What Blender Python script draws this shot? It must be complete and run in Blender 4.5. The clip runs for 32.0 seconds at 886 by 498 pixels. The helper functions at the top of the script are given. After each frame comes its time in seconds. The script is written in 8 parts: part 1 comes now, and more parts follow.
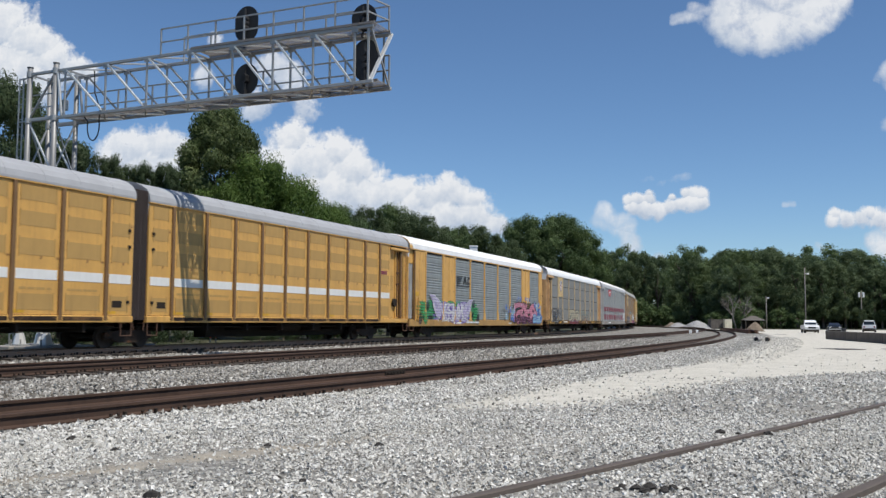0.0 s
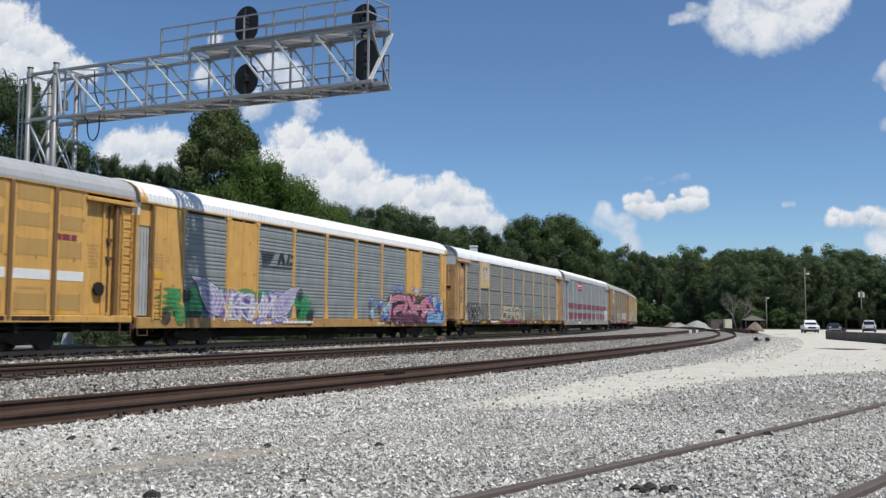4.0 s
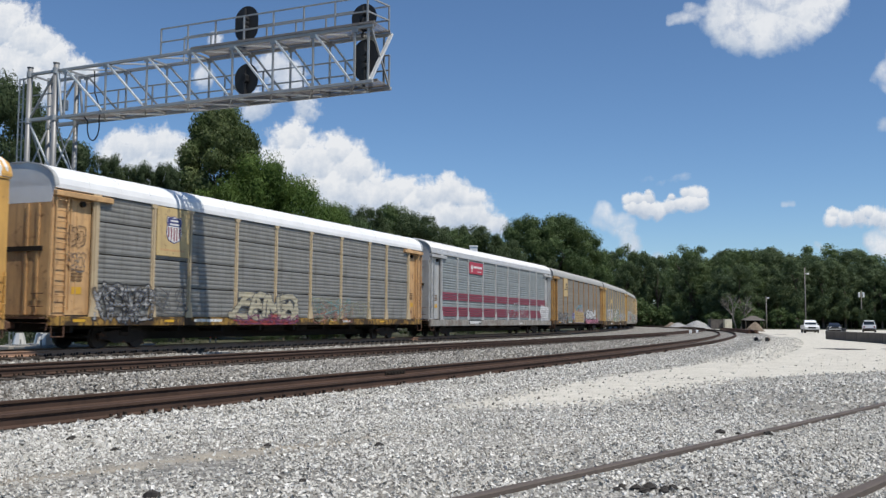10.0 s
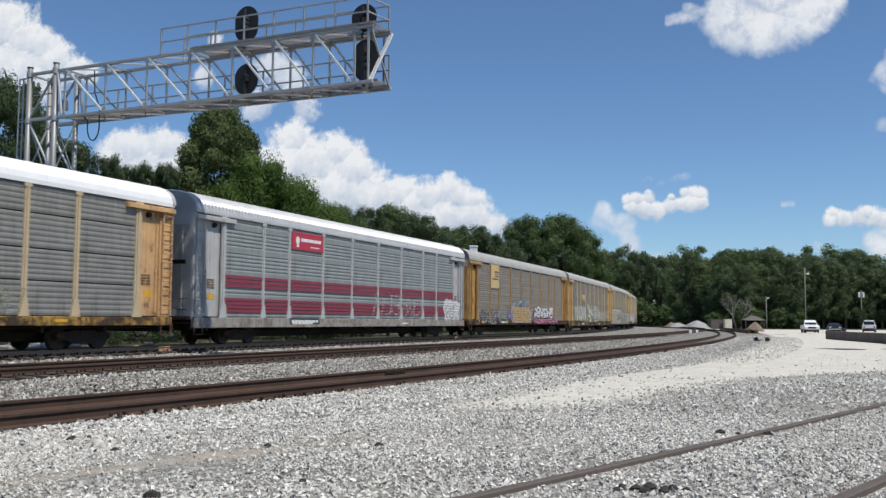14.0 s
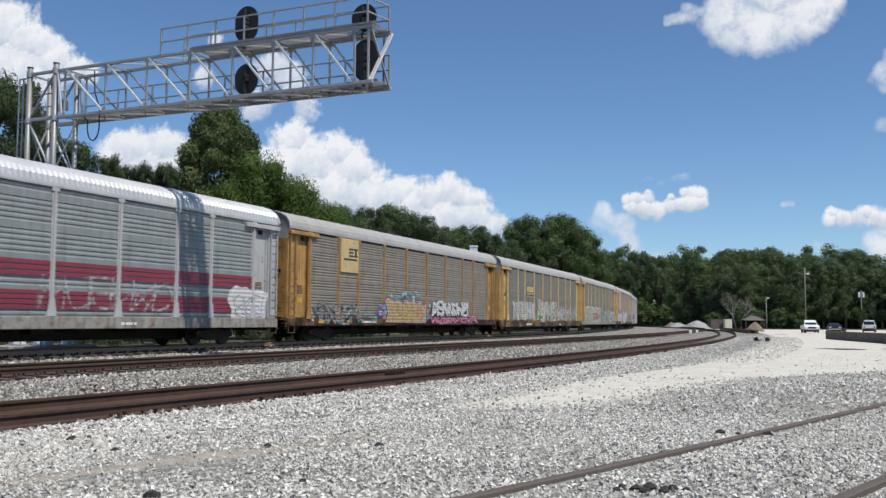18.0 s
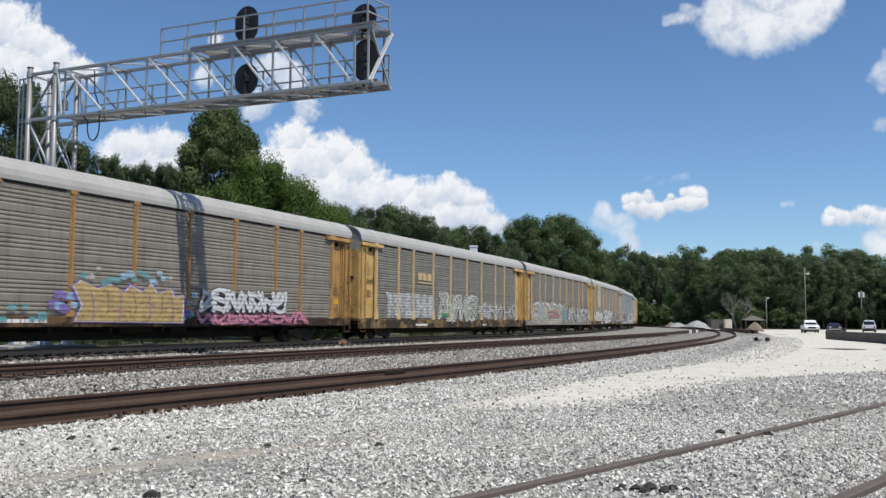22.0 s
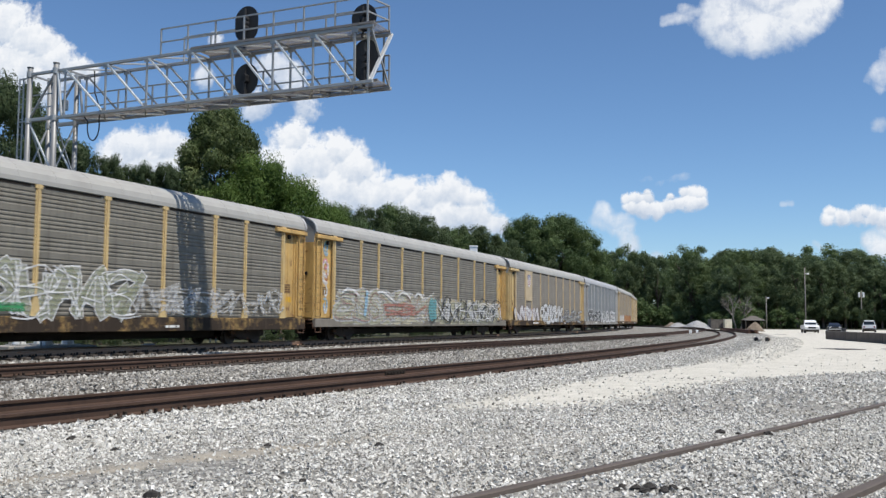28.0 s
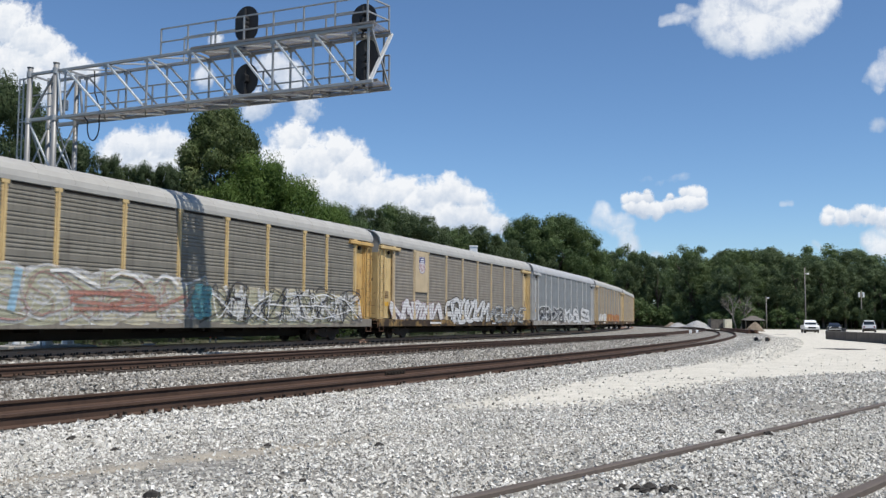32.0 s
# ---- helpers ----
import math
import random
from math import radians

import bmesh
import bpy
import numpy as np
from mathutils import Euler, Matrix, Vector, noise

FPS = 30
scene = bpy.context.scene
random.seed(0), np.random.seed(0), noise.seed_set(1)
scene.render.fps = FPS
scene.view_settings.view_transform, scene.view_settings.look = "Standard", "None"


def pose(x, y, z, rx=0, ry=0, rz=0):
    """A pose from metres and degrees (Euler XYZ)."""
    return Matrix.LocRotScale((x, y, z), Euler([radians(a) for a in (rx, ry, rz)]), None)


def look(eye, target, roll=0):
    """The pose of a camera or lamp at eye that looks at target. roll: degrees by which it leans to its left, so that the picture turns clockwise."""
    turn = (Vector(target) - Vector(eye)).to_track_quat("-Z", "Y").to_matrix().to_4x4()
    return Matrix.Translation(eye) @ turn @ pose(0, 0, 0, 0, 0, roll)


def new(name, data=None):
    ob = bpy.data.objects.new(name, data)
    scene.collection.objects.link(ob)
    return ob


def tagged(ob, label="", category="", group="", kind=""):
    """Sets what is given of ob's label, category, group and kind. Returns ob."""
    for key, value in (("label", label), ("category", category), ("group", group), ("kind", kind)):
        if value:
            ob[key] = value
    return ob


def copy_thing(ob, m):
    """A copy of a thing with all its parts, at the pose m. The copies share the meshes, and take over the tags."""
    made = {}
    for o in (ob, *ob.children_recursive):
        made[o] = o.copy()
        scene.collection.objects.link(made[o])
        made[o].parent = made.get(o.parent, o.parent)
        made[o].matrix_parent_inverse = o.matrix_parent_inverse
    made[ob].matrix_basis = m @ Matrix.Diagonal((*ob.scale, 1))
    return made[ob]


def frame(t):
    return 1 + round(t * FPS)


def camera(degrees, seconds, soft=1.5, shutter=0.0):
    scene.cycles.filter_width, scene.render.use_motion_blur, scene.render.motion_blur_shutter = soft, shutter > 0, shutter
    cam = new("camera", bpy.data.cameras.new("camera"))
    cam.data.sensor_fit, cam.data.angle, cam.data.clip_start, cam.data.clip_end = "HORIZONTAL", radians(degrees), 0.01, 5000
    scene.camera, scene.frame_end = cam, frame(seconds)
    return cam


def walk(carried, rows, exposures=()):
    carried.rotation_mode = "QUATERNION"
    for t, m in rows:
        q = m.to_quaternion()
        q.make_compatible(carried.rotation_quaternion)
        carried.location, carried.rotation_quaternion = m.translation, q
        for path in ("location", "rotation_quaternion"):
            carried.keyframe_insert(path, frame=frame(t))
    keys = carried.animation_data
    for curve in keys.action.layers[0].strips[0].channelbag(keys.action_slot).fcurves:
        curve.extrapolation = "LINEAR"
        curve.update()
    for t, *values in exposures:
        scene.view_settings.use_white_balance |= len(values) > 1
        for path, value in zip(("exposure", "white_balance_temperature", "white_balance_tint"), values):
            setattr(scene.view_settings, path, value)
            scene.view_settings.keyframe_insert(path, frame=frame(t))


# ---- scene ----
cam = camera(50.99, 32.0, soft=1.4, shutter=0.4)
EYE = 0.99
CAM_POSE = Matrix.Translation((0, 0, EYE)) @ Euler((radians(90 + 4.41), 0, 0)).to_matrix().to_4x4() @ pose(0, 0, 0, 0, 0, 0.34)
walk(cam, [(0.0, CAM_POSE), (32.0, CAM_POSE)], exposures=[(0.0, 0.0), (13.0, 0.03), (20.0, 0.12), (32.0, 0.17)])

# ---- light ----
SUN_DIR = Vector((0.422, -0.352, 1.0)).normalized()
world = bpy.data.worlds.new("sky")
scene.world = world
world.use_nodes = True
wn = world.node_tree.nodes
sky = wn.new("ShaderNodeTexSky")
sky.sky_type = "NISHITA"
sky.sun_disc = False
sky.sun_elevation = math.asin(SUN_DIR.z)
sky.sun_rotation = math.atan2(SUN_DIR.x, SUN_DIR.y)
sky.air_density = 1.0
sky.dust_density = 0.0
sky.ozone_density = 8.0
sky.altitude = 900
bg = wn["Background"]
bg.inputs["Strength"].default_value = 0.109
tone = wn.new("ShaderNodeMix")  # the clear blue of a dry summer day
tone.data_type, tone.blend_type = "RGBA", "MULTIPLY"
tone.inputs[0].default_value = 1.0
tone.inputs[7].default_value = (0.975, 1.0, 0.99, 1)
world.node_tree.links.new(sky.outputs[0], tone.inputs[6])
world.node_tree.links.new(tone.outputs[2], bg.inputs["Color"])
sun_data = bpy.data.lights.new("sun", "SUN")
sun_data.energy = 4.5
sun_data.angle = radians(0.53)
sun_data.color = (1.0, 0.96, 0.9)
sun = new("sun", sun_data)
sun.matrix_world = look(SUN_DIR * 200, (0, 0, 0))


# ---- materials ----
def shader(name):
    m = bpy.data.materials.new(name)
    m.use_nodes = True
    nt = m.node_tree
    return m, nt, nt.nodes["Principled BSDF"]


def mixed(nt, fac, a, b, blend="MIX"):
    n = nt.nodes.new("ShaderNodeMix")
    n.data_type = "RGBA"
    n.blend_type = blend
    for sock, v in ((n.inputs[0], fac), (n.inputs[6], a), (n.inputs[7], b)):
        if isinstance(v, (int, float)):
            sock.default_value = v
        elif isinstance(v, (tuple, list)):
            sock.default_value = (*v[:3], 1)
        else:
            nt.links.new(v, sock)
    return n.outputs[2]


def noise_out(nt, scale, detail=4.0, rough=0.55, coord="Object", stretch=(1, 1, 1), kind="noise"):
    tc = nt.nodes.new("ShaderNodeTexCoord")
    mp = nt.nodes.new("ShaderNodeMapping")
    mp.inputs["Scale"].default_value = stretch
    nt.links.new(tc.outputs[coord], mp.inputs[0])
    if kind == "noise":
        n = nt.nodes.new("ShaderNodeTexNoise")
        n.inputs["Scale"].default_value = scale
        n.inputs["Detail"].default_value = detail
        n.inputs["Roughness"].default_value = rough
        nt.links.new(mp.outputs[0], n.inputs["Vector"])
        return n.outputs[0]
    n = nt.nodes.new("ShaderNodeTexVoronoi")
    n.inputs["Scale"].default_value = scale
    nt.links.new(mp.outputs[0], n.inputs["Vector"])
    return n


def ramp(nt, src, lo, hi, a=(0, 0, 0), b=(1, 1, 1)):
    r = nt.nodes.new("ShaderNodeValToRGB")
    r.color_ramp.elements[0].position = lo
    r.color_ramp.elements[1].position = hi
    r.color_ramp.elements[0].color = (*a, 1)
    r.color_ramp.elements[1].color = (*b, 1)
    nt.links.new(src, r.inputs[0])
    return r.outputs[0]


def bump(nt, bsdf, src, strength=0.3, dist=0.02):
    b = nt.nodes.new("ShaderNodeBump")
    b.inputs["Strength"].default_value = strength
    b.inputs["Distance"].default_value = dist
    nt.links.new(src, b.inputs["Height"])
    nt.links.new(b.outputs[0], bsdf.inputs["Normal"])


def paint(name, base, dirt=None, amount=0.5, rough=0.55, metal=0.0, scale=1.3, streak=True, rust=0.0):
    """Weathered paint: faded in patches, streaked from above, with fine grain."""
    m, nt, p = shader(name)
    dirt = dirt or tuple(c * 0.45 for c in base)
    big = ramp(nt, noise_out(nt, scale, 5), 0.38, 0.72)
    col = mixed(nt, big, tuple(min(1, c * 1.06) for c in base), mixed(nt, amount * 0.5, base, dirt))
    if streak:
        st = ramp(nt, noise_out(nt, 2.2, 6, 0.65, stretch=(2.6, 2.6, 0.22)), 0.5, 0.78)
        sm = nt.nodes.new("ShaderNodeMath")
        sm.operation = "MULTIPLY"
        sm.inputs[1].default_value = amount
        nt.links.new(st, sm.inputs[0])
        col = mixed(nt, sm.outputs[0], col, dirt)
    if rust:
        rs = ramp(nt, noise_out(nt, 3.1, 8, 0.7), 0.62 - rust * 0.15, 0.7)
        col = mixed(nt, rs, col, (0.13, 0.055, 0.025))
    nt.links.new(col, p.inputs["Base Color"])
    p.inputs["Roughness"].default_value = rough
    p.inputs["Metallic"].default_value = metal
    bump(nt, p, noise_out(nt, 22, 5), 0.15, 0.01)
    return m


YELLOW = paint("yellow_paint", (0.6, 0.335, 0.085), (0.2534, 0.1408, 0.0516), 0.5, rust=0.1)
YELLOW_GRIMY = paint("grimy_yellow_paint", (0.43, 0.245, 0.07), (0.15, 0.085, 0.04), 0.8, rust=0.35)
YELLOW_PALE = paint("faded_yellow_paint", (0.54, 0.395, 0.18), (0.24, 0.15, 0.075), 0.7, rust=0.35)
SALMON = paint("sun_faded_orange_yellow", (0.57, 0.345, 0.155), (0.22, 0.12, 0.06), 0.8, rust=0.45)
YELLOW_DEEP = paint("deep_yellow_paint", (0.365, 0.2, 0.058), (0.1, 0.058, 0.033), 0.85, rust=0.5)
SAFETY_YELLOW = paint("safety_yellow_paint", (0.61, 0.3378, 0.0188), (0.2815, 0.1501, 0.0282), 0.4)
SCREEN = paint("dusty_screen", (0.42, 0.255, 0.08), (0.29, 0.175, 0.058), 0.5, 0.7)
WHITE_REFLECT = paint("white_reflective_sheet", (0.7038, 0.6944, 0.6569), (0.3754, 0.3284, 0.2628), 0.3, 0.45)
GALV_BLUE = paint("galvanised_blue_grey", (0.243, 0.263, 0.255), (0.145, 0.14, 0.124), 0.8, 0.5, 0.15)
GALV = paint("galvanised_grey", (0.222, 0.217, 0.197), (0.1126, 0.0985, 0.0798), 0.8, 0.55, 0.15)
GALV_SLATE = paint("stained_slate_grey", (0.185, 0.197, 0.2), (0.075, 0.07, 0.064), 0.95, 0.6)
GALV_WARM = paint("dusty_galvanised", (0.225, 0.198, 0.158), (0.1126, 0.0891, 0.0657), 0.85, 0.6, 0.1)
GALV_DARK = paint("dark_weathered_galvanised", (0.19, 0.174, 0.14), (0.0938, 0.0798, 0.062), 0.85, 0.6, 0.1)
GREY_PAINT = paint("light_grey_paint", (0.4, 0.4, 0.39), (0.2, 0.16, 0.13), 0.6, 0.5, rust=0.12)
TAN_POST = paint("tan_post_paint", (0.4692, 0.366, 0.2252), (0.2346, 0.1595, 0.0938), 0.5, rust=0.2)
ROOF_WHITE = paint("white_roof_paint", (0.72, 0.72, 0.71), (0.48, 0.46, 0.43), 0.25, 0.5, streak=False)
ROOF_GREY = paint("grey_roof_sheet", (0.5, 0.5, 0.5), (0.32, 0.31, 0.29), 0.4, 0.5, 0.2, streak=False)
ROOF_SLATE = paint("dull_grey_roof_sheet", (0.33, 0.335, 0.345), (0.24, 0.235, 0.225), 0.4, 0.75, 0.0, streak=False)
ROOF_SLATE.node_tree.nodes["Principled BSDF"].inputs["Specular IOR Level"].default_value = 0.2
ROOF_DUSTY = paint("dusty_roof_sheet", (0.35, 0.338, 0.308), (0.22, 0.205, 0.18), 0.45, 0.6, 0.1, streak=False)
RED_PAINT = paint("red_paint", (0.21, 0.03, 0.05), (0.1126, 0.0282, 0.0282), 0.35, 0.5)
SIGN_RED = paint("red_sign_paint", (0.3941, 0.0188, 0.0422), (0.2346, 0.0188, 0.0282), 0.2, 0.4, streak=False)
NAVY = paint("navy_paint", (0.04, 0.045, 0.16), (0.03, 0.03, 0.08), 0.3)
BLACK = paint("black_paint", (0.02, 0.02, 0.02), (0.05, 0.045, 0.04), 0.4)
BROWN_POST = paint("brown_stained_post", (0.175, 0.095, 0.036), (0.0938, 0.0516, 0.0282), 0.5, rust=0.2)
RUST = paint("rust_steel", (0.12, 0.06, 0.035), (0.05, 0.03, 0.02), 0.6, 0.8)
UNDER = paint("grimy_steel", (0.03, 0.024, 0.019), (0.016, 0.013, 0.01), 0.5, 0.75)
BOGIE = paint("greasy_brown_steel", (0.042, 0.031, 0.024), (0.018, 0.014, 0.011), 0.7, 0.7, rust=0.3)
WHEEL = paint("worn_wheel_steel", (0.06, 0.046, 0.037), (0.028, 0.021, 0.017), 0.5, 0.6, 0.1)
for dull in (UNDER, BOGIE, WHEEL):
    dull.node_tree.nodes["Principled BSDF"].inputs["Specular IOR Level"].default_value = 0.12
BELLOWS = paint("dark_rubber_bellows", (0.045, 0.032, 0.028), (0.08, 0.06, 0.05), 0.4, 0.8)


def grimy(name, base, dirt, share, size=0.9):
    """Old paint under broken crusts of black grease and brown dust, with hard-edged patches."""
    m, nt, p = shader(name)
    col = mixed(nt, ramp(nt, noise_out(nt, 3.0, 6, 0.6), 0.35, 0.7), base, tuple(c * 0.55 for c in base))
    col = mixed(nt, ramp(nt, noise_out(nt, 4.5, 7, 0.7), 0.5, 0.62), col, (0.1, 0.052, 0.028))
    crust = ramp(nt, noise_out(nt, size, 6, 0.62, stretch=(1, 1, 1.6)), 0.5 - share * 0.16, 0.58 - share * 0.14, (1, 1, 1), (0, 0, 0))
    col = mixed(nt, crust, dirt, col)
    drip = ramp(nt, noise_out(nt, 3.4, 5, 0.6, stretch=(2.4, 2.4, 0.3)), 0.52, 0.62)
    col = mixed(nt, drip, col, tuple(c * 1.4 for c in dirt))
    nt.links.new(col, p.inputs["Base Color"])
    p.inputs["Roughness"].default_value = 0.85
    p.inputs["Specular IOR Level"].default_value = 0.2
    bump(nt, p, noise_out(nt, 16, 6), 0.3, 0.012)
    return m


SILL_RUST = grimy("rusty_grimy_sill", (0.2, 0.115, 0.05), (0.028, 0.019, 0.014), 0.5)
SILL_GREY = paint("grimy_grey_sill", (0.3, 0.285, 0.25), (0.07, 0.058, 0.046), 0.95, 0.8, rust=0.9)
YELLOW_SOILED = paint("soiled_deep_yellow", (0.42, 0.235, 0.065), (0.085, 0.048, 0.028), 1.0, rust=0.6)
YELLOW_WORN = paint("worn_orange_yellow", (0.54, 0.345, 0.115), (0.2, 0.115, 0.05), 0.75, rust=0.4)
SILL_AMBER = grimy("amber_sill_with_grease", (0.4, 0.235, 0.06), (0.05, 0.034, 0.022), 0.2)
SILL_YELLOW = grimy("grimy_yellow_sill", (0.33, 0.215, 0.085), (0.04, 0.029, 0.021), 0.45)
RAIL_SIDE = paint("rail_rust", (0.082, 0.051, 0.037), (0.037, 0.026, 0.02), 0.65, 0.75, 0.1)
RAIL_SIDE.node_tree.nodes["Principled BSDF"].inputs["Specular IOR Level"].default_value = 0.15
# rail rust lightened and warmed to offset the train's shade on the main rails
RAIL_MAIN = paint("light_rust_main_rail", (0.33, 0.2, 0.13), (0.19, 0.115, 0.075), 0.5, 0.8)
RAIL_DUSTY = paint("dusty_old_rail", (0.115, 0.092, 0.076), (0.06, 0.046, 0.037), 0.5, 0.8, 0.2)
TIE_WOOD = paint("creosoted_timber", (0.055, 0.042, 0.032), (0.12, 0.1, 0.08), 0.6, 0.9)
STEEL = paint("galvanised_steel", (0.36, 0.36, 0.35), (0.25, 0.23, 0.2), 0.4, 0.45, 0.4)
STEEL_POST = paint("dull_galvanised_post", (0.23, 0.23, 0.225), (0.16, 0.15, 0.14), 0.4, 0.5, 0.3)
STEEL_BRIGHT = paint("bright_galvanised_steel", (0.62, 0.62, 0.6), (0.45, 0.44, 0.42), 0.3, 0.4, 0.3)
CLOD_SOIL = paint("dark_crumbled_soil", (0.036, 0.031, 0.026), (0.018, 0.016, 0.014), 0.6, 0.85)
DARK_SOIL = paint("damp_soil", (0.07, 0.055, 0.04), (0.04, 0.03, 0.025), 0.5, 0.6)
STEEL_DARK = paint("weathered_grating", (0.24, 0.22, 0.2), (0.12, 0.1, 0.09), 0.4, 0.6, 0.3)
SIGNAL_BLACK = paint("matt_black_signal", (0.012, 0.012, 0.013), (0.03, 0.03, 0.03), 0.3, 0.6)
RUBBER = paint("tyre_rubber", (0.02, 0.02, 0.02), (0.04, 0.04, 0.04), 0.3, 0.8)
CONCRETE_PALE = paint("pale_concrete", (0.3, 0.285, 0.26), (0.22, 0.2, 0.18), 0.5, 0.9)
CONCRETE = paint("stained_concrete", (0.125, 0.11, 0.095), (0.05, 0.042, 0.035), 0.7, 0.9)
WOOD_POLE = paint("pole_wood", (0.16, 0.12, 0.085), (0.07, 0.05, 0.04), 0.5, 0.9)
BARK = paint("bark", (0.11, 0.085, 0.065), (0.05, 0.04, 0.03), 0.6, 0.95)
DEAD_WOOD = paint("bare_grey_wood", (0.2, 0.182, 0.155), (0.1, 0.09, 0.075), 0.5, 0.95)
CAR_WHITE = paint("white_car_paint", (0.75, 0.75, 0.75), (0.5, 0.48, 0.45), 0.15, 0.25, streak=False)
CAR_DARK = paint("dark_blue_car_paint", (0.025, 0.03, 0.045), (0.05, 0.05, 0.05), 0.2, 0.2, streak=False)
ORANGE = paint("orange_paint", (0.6, 0.16, 0.06), (0.4, 0.12, 0.05), 0.3)
CREAM = paint("cream_panel", (0.6, 0.55, 0.42), (0.35, 0.3, 0.22), 0.4)


def glass_mat():
    m, nt, p = shader("window_glass")
    p.inputs["Base Color"].default_value = (0.02, 0.025, 0.03, 1)
    p.inputs["Roughness"].default_value = 0.05
    return m


GLASS = glass_mat()


def spray(name, col, amount=0.32):
    """Spray paint over corrugated sheet, with the ridges under it as relief and worn through in places."""
    m, nt, p = shader(name)
    w = nt.nodes.new("ShaderNodeTexWave")
    w.wave_type, w.bands_direction = "BANDS", "Z"
    w.inputs["Scale"].default_value = 1.9
    w.inputs["Distortion"].default_value = 0.2
    tc = nt.nodes.new("ShaderNodeTexCoord")
    nt.links.new(tc.outputs["Object"], w.inputs["Vector"])
    worn = ramp(nt, noise_out(nt, 2.6, 7, 0.65), 0.42, 0.7)
    col = tuple(c * 0.92 for c in col)
    dull = tuple(c * 0.55 + 0.06 for c in col)
    c = mixed(nt, worn, col, mixed(nt, amount, col, dull))
    nt.links.new(c, p.inputs["Base Color"])
    p.inputs["Roughness"].default_value = 0.6
    bump(nt, p, w.outputs[0], 0.3, 0.03)
    cover = nt.nodes.new("ShaderNodeMath")
    cover.operation = "MULTIPLY_ADD"
    cover.inputs[1].default_value = -0.28
    nt.links.new(w.outputs[0], cover.inputs[0])
    nt.links.new(ramp(nt, noise_out(nt, 5.5, 8, 0.7), 0.3, 0.62, (1, 1, 1), (1 - amount,) * 3), cover.inputs[2])
    nt.links.new(cover.outputs[0], p.inputs["Alpha"])
    return m


SPRAY = {
    "white": spray("white_spray", (0.76, 0.75, 0.73), 0.2), "black": spray("black_spray", (0.025, 0.025, 0.03)),
    "purple": spray("purple_spray", (0.22, 0.14, 0.46)), "lilac": spray("lilac_spray", (0.5, 0.43, 0.68)),
    "green": spray("green_spray", (0.03, 0.3, 0.1)), "pink": spray("pink_spray", (0.72, 0.27, 0.36)),
    "blue": spray("blue_spray", (0.04, 0.15, 0.5)), "sky": spray("light_blue_spray", (0.32, 0.53, 0.68)),
    "orange": spray("orange_spray", (0.55, 0.27, 0.07)), "red": spray("red_spray", (0.4, 0.06, 0.06)),
    "sand": spray("pale_olive_spray", (0.47, 0.455, 0.32), 0.35),
    "grey": spray("dark_grey_spray", (0.12, 0.12, 0.12)), "maroon": spray("maroon_spray", (0.2, 0.06, 0.12)),
    "cream": spray("cream_spray", (0.6, 0.54, 0.38)), "faint": spray("thin_white_spray", (0.6, 0.59, 0.56), 0.68),
    "ghost": spray("worn_off_white_spray", (0.55, 0.54, 0.52), 0.9),
    "teal": spray("teal_spray", (0.12, 0.36, 0.38)), "haze": spray("blurred_white_spray", (0.66, 0.65, 0.63), 0.5),
    "olive": spray("grey_olive_spray", (0.33, 0.34, 0.22), 0.5), "rose": spray("faded_rose_spray", (0.42, 0.24, 0.22), 0.5),
    "brick": spray("faded_brick_spray", (0.45, 0.2, 0.15), 0.45), "sun": spray("warm_yellow_spray", (0.6, 0.42, 0.16), 0.35),
}


def leaf_mat(name, a, b):
    m, nt, p = shader(name)
    oi = nt.nodes.new("ShaderNodeNewGeometry")
    col = mixed(nt, oi.outputs["Random Per Island"], a, b)
    col = mixed(nt, ramp(nt, noise_out(nt, 0.35, 3), 0.4, 0.65), col, tuple(c * 0.75 for c in a))
    nt.links.new(col, p.inputs["Base Color"])
    p.inputs["Roughness"].default_value = 0.55
    p.inputs["Specular IOR Level"].default_value = 0.15
    tr = nt.nodes.new("ShaderNodeBsdfTranslucent")
    nt.links.new(col, tr.inputs["Color"])
    mx = nt.nodes.new("ShaderNodeMixShader")
    mx.inputs[0].default_value = 0.32
    nt.links.new(p.outputs[0], mx.inputs[1])
    nt.links.new(tr.outputs[0], mx.inputs[2])
    nt.links.new(mx.outputs[0], nt.nodes["Material Output"].inputs["Surface"])
    return m


LEAF = leaf_mat("broad_leaves", (0.075, 0.118, 0.044), (0.15, 0.2, 0.08))
LEAF_TALL = leaf_mat("grey_green_leaves", (0.08, 0.115, 0.038), (0.21, 0.245, 0.105))
LEAF_BRIGHT = leaf_mat("bright_leaves", (0.075, 0.13, 0.028), (0.14, 0.2, 0.052))
LEAF_DARK = leaf_mat("dark_leaves", (0.06, 0.09, 0.042), (0.118, 0.15, 0.068))
LEAF_FAR = leaf_mat("far_wood_leaves", (0.098, 0.145, 0.056), (0.19, 0.24, 0.105))
LEAF_FAR_DARK = leaf_mat("far_wood_dark_leaves", (0.085, 0.122, 0.058), (0.16, 0.2, 0.092))
GRASS_MAT = leaf_mat("grass_blades", (0.06, 0.1, 0.02), (0.13, 0.17, 0.05))


